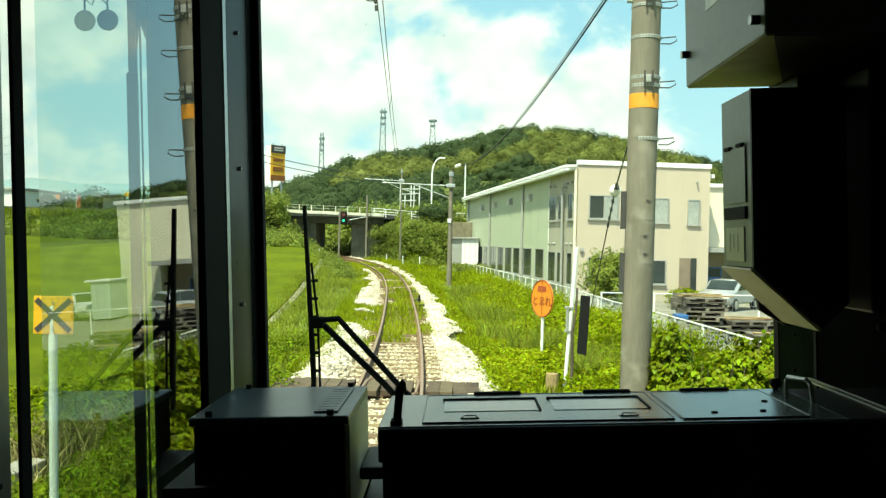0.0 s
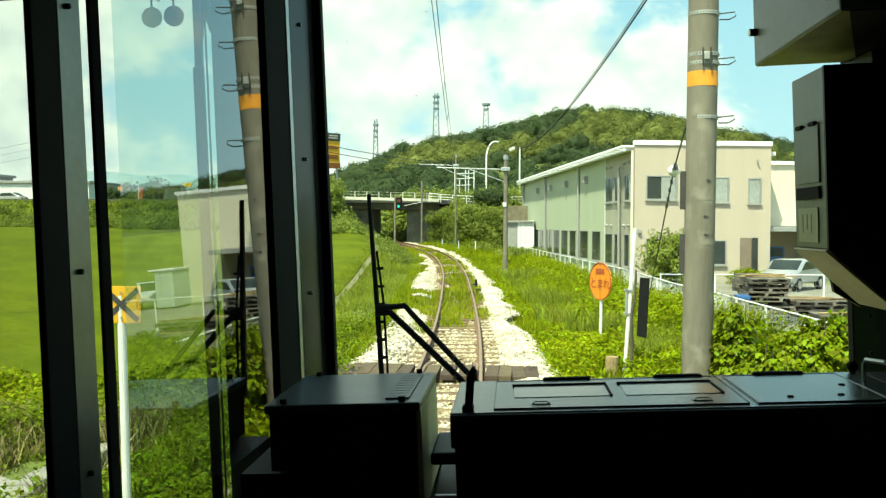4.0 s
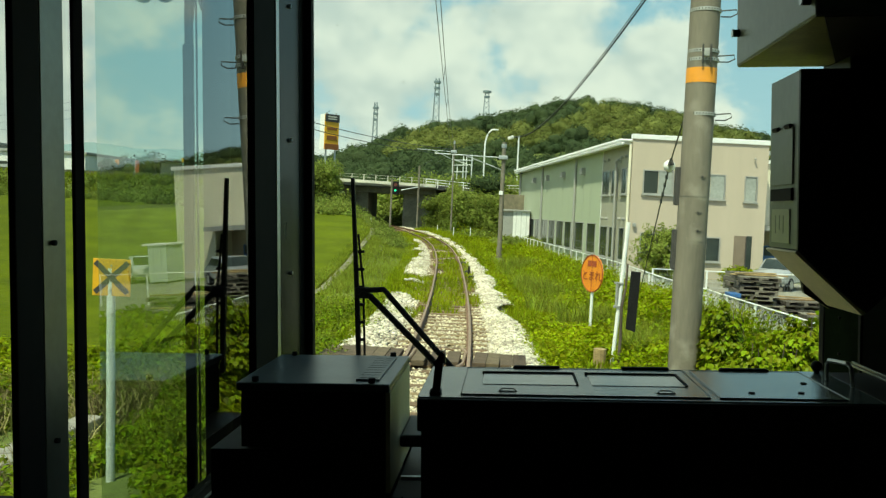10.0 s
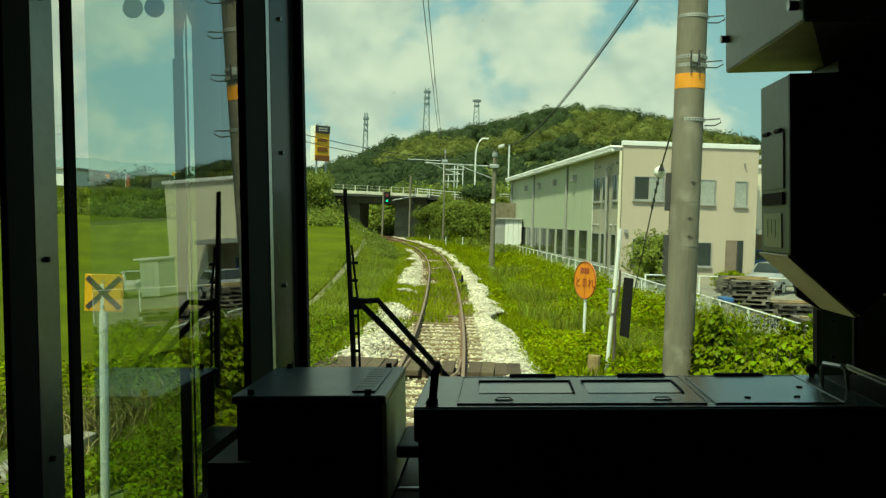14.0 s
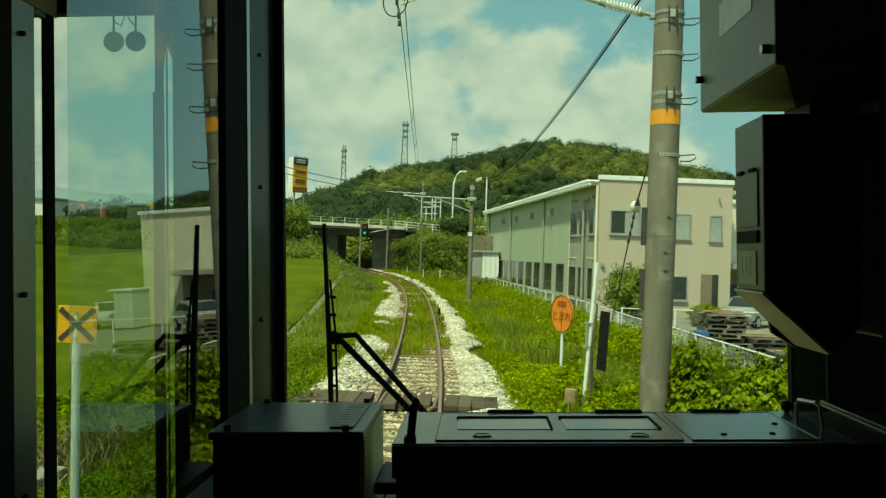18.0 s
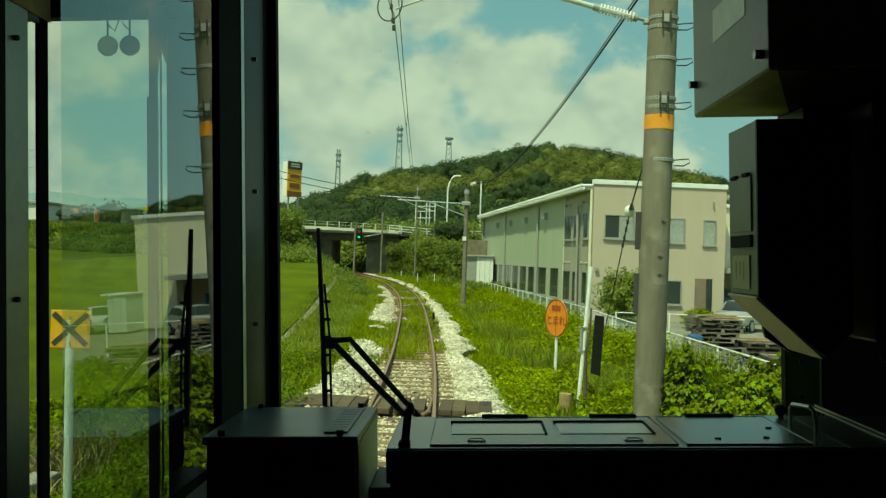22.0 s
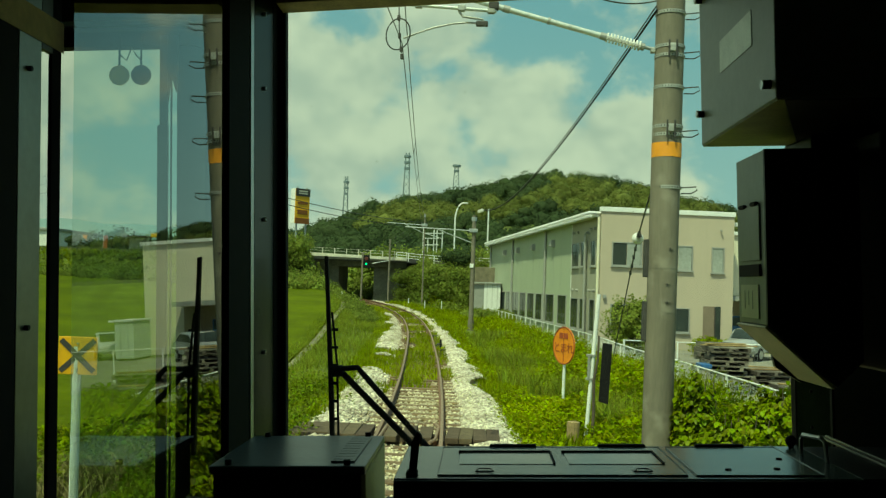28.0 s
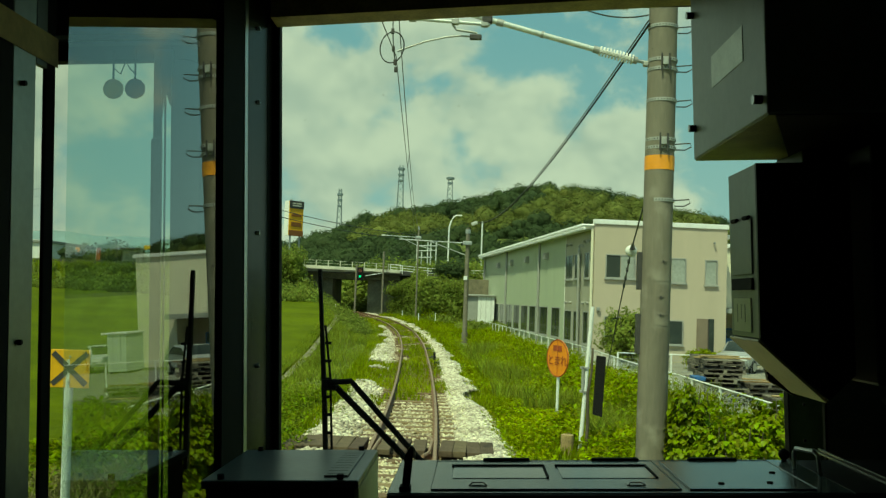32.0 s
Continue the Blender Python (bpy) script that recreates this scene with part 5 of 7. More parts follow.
part("siding_joint", box(0.095, 6.36, -0.6, 0.127, 6.402, 6.58), M_ROOF, house, "pale joint strip between the two claddings")
for v in np.arange(9.0, 38.5, 2.27):
    part("panel_joint", box(0.104, v, 2.5, 0.1098, v + 0.02, 6.55), M_ALU, house, "thin seam between wall panels")
for u0, u1, z0, z1, n, pm in ((0.74, 2.4, 3.98, 5.27, 2, [M_PANE, M_PANELT]), (3.6, 5.22, 3.86, 5.2, 2, [M_PANELT]), (6.27, 6.98, 3.8, 5.18, 1, [M_PANELT]), (3.6, 5.12, 0.52, 1.85, 2, [M_PANE]), (0.74, 2.3, 0.6, 1.95, 2, [M_PANE])):
    window(house, "x", u0, u1, z0, z1, 0.0, n, pm)
for v0, v1 in ((0.8, 1.9), (2.75, 4.05), (4.45, 6.2)):
    window(house, "y", v0, v1, 3.95, 5.4, 0.13, 2, [M_PANE])
    window(house, "y", v0, v1, 0.35, 2.15, 0.13, 2, [M_PANE])
for v0, v1 in ((7.3, 9.6), (10.7, 13.3), (14.5, 16.7), (17.3, 19.8), (20.5, 22.9), (23.5, 26.2), (27.0, 29.4), (30.0, 32.4), (33.0, 35.4)):
    window(house, "y", v0, v1, 0.4, 2.28, 0.11, 2, [M_PANE])
for v in (11.0, 17.5, 23.8, 30.1):
    part("vent_hood", prism([(-0.2, 5.42), (0.11, 5.36), (0.11, 5.85), (-0.17, 5.8)], "y", v, v + 0.6), M_ALU, house, "hooded wall vent")
for v in (1.0, 1.9, 4.8, 5.8):
    for z in (6.0, 2.6):
        part("vent_cap", disc((0.05, v, z), 0.08, 0.16, "x", sides=12), M_ALU, house)
part("wall_light", box(0.3, -0.16, 2.2, 0.48, -0.004, 2.42, 0.03), M_ALU, house, "small round wall lamp")
# entrance recess and porch
part("entrance_door", box(5.87, -0.03, -0.8, 6.5, -0.004, 1.98, 0.01), mat("brown_door_paint", (0.2, 0.155, 0.115), 0.6, var=0.25, scale=2), house, "brown entrance door")
part("door_glass", box(6.565, -0.03, -0.8, 6.85, -0.004, 1.98, 0.01), M_PANE, house, "dark glazed side light")
part("door_mullion", box(6.5, -0.06, -0.8, 6.56, -0.032, 1.97, 0.005), M_MARK, house)
part("outlet_pipe", tube([(6.75, -0.05, 6.1), (6.75, -0.2, 6.08)], 0.05), M_ALU, house)
part("side_wing", box(7.6, 2.0, 2.6, 13.45, 16.0, 6.0, 0.02), M_WING, house, "cream-white upper wing")
part("wing_roof", box(7.58, 1.85, 6.005, 13.55, 16.1, 6.22, 0.02), M_ROOF, house)
part("wing_full_wall", box(10.95, 2.003, -0.8, 13.45, 4.15, 2.597, 0.02), M_WING, house, "cream-white wall down to the yard")
part("wing_lower_wall", box(7.6, 4.2, -0.8, 13.4, 4.45, 2.595, 0.02), M_WALLBE, house)
part("wing_canopy", box(7.6, 0.6, 2.3, 11.0, 1.98, 2.58, 0.03), M_ALU, house, "grey canopy edge")
part("wing_post", box(7.95, 1.5, -0.8, 8.08, 1.63, 2.295, 0.01), M_WALLBE, house)
vend = thing("vending_machine", "blue drinks vending machine under the canopy", "vending machine", HOUSE)
part("cabinet", box(8.5, 2.4, -0.37, 9.4, 3.1, 1.45, 0.03), M_BLUE, vend)
part("badge", disc((8.95, 2.39, 0.6), 0.17, 0.015, "y", sides=20), M_WHITE, vend, "round pale panel")
part("display_window", box(8.6, 2.38, 0.9, 9.3, 2.399, 1.38, 0.005), M_PANE, vend)

shed = thing("white_shed", "small white shed beside the workshop", "shed")
part("shed_wall", box(0.3, 79.0, -0.4, 1.75, 82.0, 2.85, 0.02), M_WHITE, shed, "white front panel")
part("grey_side", box(-0.66, 79.05, -0.4, 0.295, 82.0, 2.8, 0.02), M_ALU, shed, "grey sheet-metal side")
part("shed_roof", box(-0.78, 78.8, 2.855, 1.8, 82.2, 3.0, 0.02), M_ALU, shed)
for u in (0.55, 1.0, 1.45):
    part("panel_seam", box(u, 78.985, -0.2, u + 0.03, 78.998, 2.8), M_ALU, shed)

fence_run("white_fence", "white tubular fence between the track and the yard", [(float(a), float(b), -0.28) for a, b in zip(FENCE_X, FENCE_Y)], 1.1, 2.0, M_WHITE, (0.5, 0.985), post=0.028, bar=0.02)
def mesh_infill(fence, pts, height, gap, material=None):
    """Thin upright wires of a mesh fence, joined."""
    bm = bmesh.new()
    for (x0, y0, z0), (x1, y1, z1) in zip(pts, pts[1:]):
        n = int(math.hypot(x1 - x0, y1 - y0) / gap)
        for i in range(n):
            u = (i + 0.5) / n
            px, py, pz = x0 + (x1 - x0) * u, y0 + (y1 - y0) * u, z0 + (z1 - z0) * u
            tube([(px, py, pz + 0.05), (px, py, pz + height)], 0.0028, bm, 4)
    part("mesh", bm, material or M_WHITE, fence, "thin wire mesh")


mesh_infill(bpy.data.objects["white_fence"], [(float(a), float(b), -0.28) for a, b in zip(FENCE_X[:5], FENCE_Y[:5])], 1.06, 0.08)
fence_run("yard_fence", "white mesh fence across the yard", [(4.9, 30.5, -0.3), (14.0, 31.1, -0.3)], 1.3, 1.9, M_WHITE, (0.06, 0.98), post=0.03, bar=0.02)


mesh_infill(bpy.data.objects["yard_fence"], [(4.9, 30.5, -0.3), (14.0, 31.1, -0.3)], 1.25, 0.09, M_GALV)
for k in range(1, 7):
    part("mesh_wire", tube([(4.9, 30.5, -0.3 + 0.18 * k), (14.0, 31.1, -0.3 + 0.18 * k)], 0.004, sides=5), M_GALV, bpy.data.objects["yard_fence"])


# ---- pallets in the yard ----
yard = part("pavement", prism([(21.0, -0.06), (28.0, -0.06), (38.0, -0.37), (47.6, -0.37), (47.6, -0.8), (21.0, -0.8)], "x", 5.95, 60.0), mat("dusty_yard_gravel", (0.2, 0.19, 0.15), 0.95, var=0.35, scale=1.2, bump=0.6, bscale=30, col2=(0.3, 0.29, 0.23)))
tagged(yard, "dusty grey gravel yard behind the white fence", "yard", kind="structure")

def pallet_master():
    t = thing("wooden_pallet", "grey weathered wooden pallet in an untidy stack", "pallet", group="stacked pallets")
    for i in range(6):
        part("deck_board", box(-0.55, -0.5 + i * 0.18, 0.1, 0.55, -0.39 + i * 0.18, 0.125), M_PALLET, t)
    for u in (-0.5, 0.0, 0.5):
        part("bearer", box(u - 0.045, -0.5, 0.02, u + 0.045, 0.51, 0.098), M_PALLET, t)
    for v in (-0.45, 0.0, 0.45):
        part("bottom_board", box(-0.55, v - 0.05, 0.0, 0.55, v + 0.05, 0.018), M_PALLET, t)
    return t


M_PALLET = mat("weathered_pallet_wood", (0.14, 0.125, 0.1), 0.9, var=0.45, scale=6, bump=0.3, bscale=40, random=0.45)
pal = pallet_master()
pg = np.random.default_rng(5)
firstp = True
for sx, sy, n in ((6.82, 25.0, 10), (7.0, 26.4, 10), (8.05, 25.3, 5), (9.2, 25.6, 5), (8.4, 24.0, 3), (9.6, 24.2, 3)):
    for i in range(n):
        m = Matrix.Translation((sx + pg.normal(0, 0.09), sy + pg.normal(0, 0.06), -0.055 + i * 0.127)) @ Matrix.Rotation(pg.normal(0, 0.12), 4, "Z")
        if firstp:
            pal.matrix_basis = m
            firstp = False
        else:
            copy_thing(pal, m)


M_BROWN = mat("brown_sawn_timber", (0.26, 0.18, 0.09), 0.9, var=0.4, scale=5, bump=0.3, bscale=40, random=0.35)
for x, y, z, turn in ((6.7, 24.9, 1.222, 0.1), (7.05, 25.1, 1.222, -0.25), (6.8, 25.0, 1.263, 0.35), (8.0, 25.2, 0.587, 0.15), (8.15, 25.4, 0.628, -0.2), (9.1, 25.5, 0.587, 0.05), (8.5, 24.0, 0.333, 0.2)):
    plank = part("timber_plank", box(-0.62, -0.07, 0.0, 0.62, 0.07, 0.035, 0.004), M_BROWN)
    plank.matrix_basis = Matrix.Translation((x, y, z)) @ Matrix.Rotation(turn, 4, "Z")
    tagged(plank, "loose brown timber plank lying on the pallets", "plank", "loose planks")
crate = thing("covered_crate", "grey wooden crate with a blue plastic cover", "crate")
part("tub", box(5.98, 24.2, -0.055, 6.2, 24.75, 0.64, 0.01), M_PALLET, crate)
part("cover", box(5.95, 24.17, 0.642, 6.24, 24.78, 0.76, 0.02), M_BLUE, crate, "blue plastic cover")

# ---- parked car ----
def car(name, label, m, paint, group="parked cars"):
    t = thing(name, label, "car", m, group)
    side = [(-2.0, 0.35), (-2.05, 0.7), (-1.9, 0.86), (-1.15, 0.95), (-0.55, 1.4), (0.75, 1.45), (1.5, 1.02), (1.95, 0.92), (2.05, 0.6), (2.0, 0.35)]
    body = prism(side, "y", -0.8, 0.8)
    bmesh.ops.bevel(body, geom=body.edges[:], offset=0.06, segments=2, affect="EDGES")
    part("body", body, paint, t, smooth=True)
    glassy = [(-1.0, 0.97), (-0.52, 1.33), (0.7, 1.37), (1.3, 1.02)]
    part("side_window", prism(glassy, "y", -0.815, -0.79), M_PANE, t)
    part("side_window", prism(glassy, "y", 0.79, 0.815), M_PANE, t)
    part("windscreen", prism([(-1.12, 0.985), (-0.58, 1.39), (-0.6, 1.41), (-1.15, 1.0)], "y", -0.66, 0.66), M_PANE, t)
    part("rear_window", prism([(1.46, 1.06), (0.8, 1.42), (0.83, 1.44), (1.49, 1.08)], "y", -0.66, 0.66), M_PANE, t)
    for sx in (-1.28, 1.28):
        for sy in (-0.74, 0.74):
            wheel = part("wheel", disc((sx, sy, 0.31), 0.31, 0.2, "y", sides=20), M_RUBBER, t)
            part("rim", disc((sx, sy * 1.11, 0.31), 0.19, 0.08, "y", sides=16), M_STEEL, wheel)
    for sy in (-0.6, 0.6):
        part("headlight", box(-2.07, sy - 0.16, 0.62, -1.95, sy + 0.16, 0.76, 0.02), M_PORC, t)
        part("tail_light", box(1.97, sy - 0.14, 0.68, 2.07, sy + 0.14, 0.86, 0.02), M_REDBR, t)
    return t


M_CARW = mat("silver_car_paint", (0.42, 0.44, 0.44), 0.25, 0.3, var=0.05)
M_CARD = mat("dark_blue_car_paint", (0.03, 0.05, 0.09), 0.2, var=0.05)
car("hatchback_car", "silver hatchback parked in front of the building", Matrix.Translation((13.0, 43.0, -0.368)) @ Matrix.Rotation(radians(52), 4, "Z"), M_CARW)
def van(label, m):
    """A small boxy van, its back towards the track."""
    t = thing("small_van", label, "van", m, "parked cars")
    shell = prism([(-0.72, 0.3), (0.72, 0.3), (0.74, 1.0), (0.66, 1.8), (0.5, 1.88), (-0.5, 1.88), (-0.66, 1.8), (-0.74, 1.0)], "y", -1.6, 1.6)
    bmesh.ops.bevel(shell, geom=shell.edges[:], offset=0.04, segments=2, affect="EDGES")
    part("body", shell, M_VAN, t, smooth=True)
    part("rear_window", box(-0.55, -1.63, 1.1, 0.55, -1.605, 1.65, 0.01), M_PANE, t)
    part("windscreen", box(-0.58, 1.605, 1.05, 0.58, 1.63, 1.65, 0.01), M_PANE, t)
    part("bumper", box(-0.7, -1.7, 0.32, 0.7, -1.61, 0.5, 0.02), M_MARK, t)
    for u in (-0.62, 0.62):
        part("tail_light", box(u - 0.06, -1.63, 0.7, u + 0.06, -1.605, 1.0, 0.01), M_REDBR, t)
        for v in (-1.0, 1.0):
            wheel = part("wheel", disc((u, v, 0.27), 0.27, 0.17, "x", sides=18), M_RUBBER, t)
            part("rim", disc((u * 1.13, v, 0.27), 0.15, 0.06, "x", sides=14), M_STEEL, wheel)
    return t


M_VAN = mat("pale_grey_van_paint", (0.55, 0.58, 0.57), 0.3, var=0.05)
van("pale grey boxy van parked in the yard", Matrix.Translation((18.3, 35.0, -0.278)) @ Matrix.Rotation(radians(6), 4, "Z"))
for cx, lab, paint in ((-71.7, "white car parked by the embankment road", M_CARW), (-66.9, "dark grey car parked by the embankment road", M_CARD), (-62.3, "silver car parked by the embankment road", M_CARW)):
    car("road_car", lab, Matrix.Translation((cx, 106, 4.95)), paint, "cars on the road")
hut = thing("storage_container", "pale grey-green storage container with a white roof edge in the yard", "container", Matrix.Translation((17.6, 47.0, -0.368)) @ Matrix.Rotation(radians(4), 4, "Z"))
part("body", box(-0.1, -1.0, 0.1, 0.95, 1.0, 2.05, 0.03), mat("pale_container_paint", (0.5, 0.56, 0.5), 0.5, var=0.12, scale=1.5), hut)
part("roof", box(-0.16, -1.08, 2.052, 1.25, 1.08, 2.16, 0.02), M_WHITE, hut, "white roof edge")
for u in (0.05, 0.75):
    part("skid", box(u - 0.08, -0.95, 0.0, u + 0.08, 0.95, 0.098), M_MARK, hut)
for u in (0.2, 0.62):
    part("rib", box(u - 0.02, -1.02, 0.16, u + 0.02, -1.003, 1.98), M_GALV, hut)
car("hatchback_car", "white hatchback parked beside the storage container", Matrix.Translation((20.0, 48.8, -0.368)) @ Matrix.Rotation(radians(62), 4, "Z"), M_VAN)
stop_roof = thing("road_shelter", "dark-framed open shelter beside the embankment road", "shelter")
for u in (-40.6, -38.1):
    for v in (99.6, 101.0):
        part("post", box(u - 0.05, v - 0.05, 4.6, u + 0.05, v + 0.05, 6.78), M_MARK, stop_roof)
part("roof_frame", box(-40.75, 99.4, 6.78, -37.95, 101.2, 6.98, 0.03), M_MARK, stop_roof)
part("back_panel", box(-40.5, 100.94, 5.0, -38.2, 100.97, 6.7), M_PANELT, stop_roof, "grey glazed back panel")
board = thing("yellow_sign", "small yellow sign box on a post by the road", "sign")
part("post", tube([(-37.3, 100, 4.6), (-37.3, 100, 6.85)], 0.04, sides=8), M_GALV, board)
part("sign_box", box(-37.7, 99.9, 6.85, -36.9, 100.1, 7.3, 0.02), M_SIGNYE, board)


# ---- lineside signs and posts ----
stop = thing("stop_sign", "round orange crossing sign with red lettering on a white post", "sign", Matrix.Translation((2.03, 21.4, 0)) @ Matrix.Rotation(radians(-61), 4, "Z"))
part("post", tube([(-0.03, 0.03, -0.6), (0.0, 0.03, 1.5)], 0.035, sides=10), M_WHITE, stop)
part("plate", disc((0, 0, 1.28), 0.45, 0.02, "y", sides=40), M_SIGNOR, stop)
rim = [(0.437 * math.cos(a), -0.012, 1.28 + 0.437 * math.sin(a)) for a in np.linspace(0, 2 * math.pi, 49)]
part("rim", tube(rim, 0.013, sides=5), M_REDBR, stop, "brown painted rim")
part("back_strap", box(-0.008, -0.016, 0.84, 0.008, -0.0105, 1.72), M_REDBR, stop)


def text(body, size, material, parent, m):
    cu = bpy.data.curves.new("lettering", "FONT")
    cu.body, cu.size, cu.align_x, cu.extrude = body, size, "CENTER", 0.002
    tmp = new("lettering_curve", cu)
    me = bpy.data.meshes.new_from_object(tmp.evaluated_get(bpy.context.evaluated_depsgraph_get()))
    bpy.data.objects.remove(tmp)
    me.materials.clear()
    me.materials.append(material)
    ob = new("lettering", me)
    ob.parent = parent
    ob.matrix_basis = m
    return ob


text("とまれ", 0.27, M_REDBR, stop, pose(0, -0.02, 1.13, 90, 0, 0))
for u in (-0.1, 0.1):
    part("bar", box(u - 0.075, -0.022, 1.45, u + 0.075, -0.011, 1.58), M_REDBR, stop, "bar of unreadable lettering")

cross = thing("cross_sign", "square yellow sign with a black cross on a white post", "sign", Matrix.Translation((-4.12, 9.05, 0)) @ Matrix.Rotation(radians(4), 4, "Z"))
part("post", tube([(0.06, 0.03, -1.5), (-0.02, 0.03, 1.85)], 0.045, sides=12), M_WHITE, cross)
part("board", box(-0.2, -0.01, 1.56, 0.2, 0.01, 1.95, 0.006), M_SIGNYE, cross)
for s in (1, -1):
    bm = box(-0.235, -0.016, -0.028, 0.235, -0.0105, 0.028)
    bmesh.ops.rotate(bm, verts=bm.verts, matrix=Matrix.Rotation(s * radians(43), 3, "Y"))
    bmesh.ops.translate(bm, verts=bm.verts, vec=(0, -0.002 * s, 1.755))
    part("cross_bar", bm, M_MARK, cross, "black diagonal stripe")
for z in (1.62, 1.88):
    part("bolt", disc((0, -0.02, z), 0.012, 0.014, "y", sides=8), M_STEEL, cross)

wp = thing("white_post", "leaning white marker post with a bracket box", "post")
part("post", tube([(2.17, 17.9, -0.5), (2.36, 17.9, 2.55)], 0.04, sides=12), M_WHITE, wp)
part("bracket", box(2.175, 17.84, 0.85, 2.225, 17.9, 1.35, 0.01), M_STRAP, wp, "grey bracket box")
for z in (0.86, 1.33):
    part("strap", box(2.15, 17.84, z - 0.02, 2.33, 17.96, z + 0.02, 0.005), M_STRAP, wp)
db = thing("dark_board", "dark narrow board on a rusty leaning stake", "board")
part("stake", tube([(2.22, 17.33, -0.5), (2.25, 17.34, 0.3), (2.235, 17.32, 0.9), (2.3, 17.33, 1.3), (2.31, 17.33, 1.75)], 0.034, sides=8, taper=0.022), M_BARK, db, "gnarled dead stake")
part("panel", prism([(2.33, 0.5), (2.51, 0.45), (2.56, 1.6), (2.38, 1.62)], "y", 17.25, 17.3), M_RUBBER, db)
stump = part("wooden_stump", tube([(1.88, 17.5, -0.6), (1.89, 17.5, 0.06)], 0.125, sides=12), M_BROWN)
tagged(stump, "short sawn wooden stump in the weeds", "stump")
for k, (x, y, h) in enumerate(((-13.7, 86, 1.6), (-10.9, 70, 1.1), (-4.6, 74, 1.5), (-3.2, 74, 1.8), (-6.6, 82, 1.3))):
    mk = part("marker_post", tube([(x, y, float(ground_z(x, y)) - 0.2), (x, y, float(ground_z(x, y)) + h * 0.7)], 0.035, sides=8), M_WHITE)
    tagged(mk, "short white lineside marker post", "post", "lineside marker posts")

for x, y in ((-1.72, 38.7), (-2.25, 45.0)):
    lub = thing("rail_lubricator", "small dark metal device clamped beside the rail", "track device", group="devices at the rail")
    part("tank", box(x - 0.1, y - 0.2, -0.2, x + 0.14, y + 0.2, 0.08, 0.02), M_MARK, lub)
    part("pipe", tube([(x - 0.1, y, 0.0), (x - 0.2, y, 0.02)], 0.02, sides=6), M_MARK, lub)
bn = np.random.default_rng(75)
crowns("round_tree", np.stack([-46.3 + bn.uniform(-1.0, 1.0, 46), bn.normal(100.5, 0.35, 46), bn.uniform(4.9, 6.4, 46)], -1), bn.uniform(0.5, 0.75, 46), M_TREE, "small round dark tree by the embankment road", 76, "tree", 220, 0.10)
for x, m in ((-45.6, M_SIGNOR), (-43.2, M_REDBR)):
    flag = thing("banner_flag", "tall narrow coloured banner on a pole by the road", "banner", group="roadside banners")
    part("pole", tube([(x, 100, 4.6), (x, 100, 6.9)], 0.03, sides=6), M_WHITE, flag)
    part("cloth", box(x + 0.03, 99.99, 5.2, x + 0.5, 100.01, 6.85), m, flag)

# concrete drain blocks on the bank
drain = thing("concrete_drain", "broken pale concrete drain blocks on the bank", "drain")
for m, s in ((Matrix.Translation((-6.42, 12.3, -1.14)) @ Matrix.Rotation(radians(-4), 4, "Z"), (0.2, 1.1, 0.32)),
             (Matrix.Translation((-6.95, 11.1, -1.08)) @ Matrix.Rotation(radians(-35), 4, "Z") @ Matrix.Rotation(radians(12), 4, "X"), (0.6, 0.45, 0.14)),
             (Matrix.Translation((-6.3, 10.6, -1.1)) @ Matrix.Rotation(radians(30), 4, "Z") @ Matrix.Rotation(radians(-15), 4, "X"), (0.35, 0.5, 0.16))):
    bm = box(-s[0], -s[1], -s[2], s[0], s[1], s[2], 0.03)
    bmesh.ops.transform(bm, verts=bm.verts, matrix=m)
    part("block", bm, M_CONC, drain)

# ---- bushes ----
def bush(name, label, centre, radii, count, size, material, seed, stems=9):
    """Stems with a shell of many leaves, uneven, with gaps."""
    g = np.random.default_rng(seed)
    t = thing(name, label, "bush")
    c = np.array(centre, float)
    bm = bmesh.new()
    for i in range(stems):
        a, r = g.random() * 6.28, g.random() * 0.75
        top = c + np.array([math.cos(a) * r * radii[0], math.sin(a) * r * radii[1], radii[2] * g.uniform(0.3, 0.9)])
        foot = (c[0] + (top[0] - c[0]) * 0.4, c[1] + (top[1] - c[1]) * 0.4, float(ground_z(c[0], c[1])) - 0.1)
        tube([foot, tuple((np.array(foot) + top) / 2 + g.normal(0, 0.05, 3)), tuple(top)], 0.022, bm, 6, taper=0.006)
    part("stems", bm, M_BARK, t)
    d = g.standard_normal((count, 3))
    d /= np.linalg.norm(d, axis=1)[:, None]
    lump = np.array([noise.noise(Vector(v) * 2.3 + Vector((seed, 0, 0))) for v in d])
    rad = (0.8 + 0.6 * lump) * (1 - 0.5 * g.random(count) ** 1.6)
    p = c + d * rad[:, None] * np.array(radii)
    up = p[:, 2] > ground_z(p[:, 0], p[:, 1])
    p, d = p[up], d[up]
    v, f = leaves(p[:, 0], p[:, 1], p[:, 2], size, seed + 1, 0.5, -0.75, np.arctan2(d[:, 1], d[:, 0]), True)
    ob = arrays("foliage", v, f, material)
    ob.parent = t
    return t


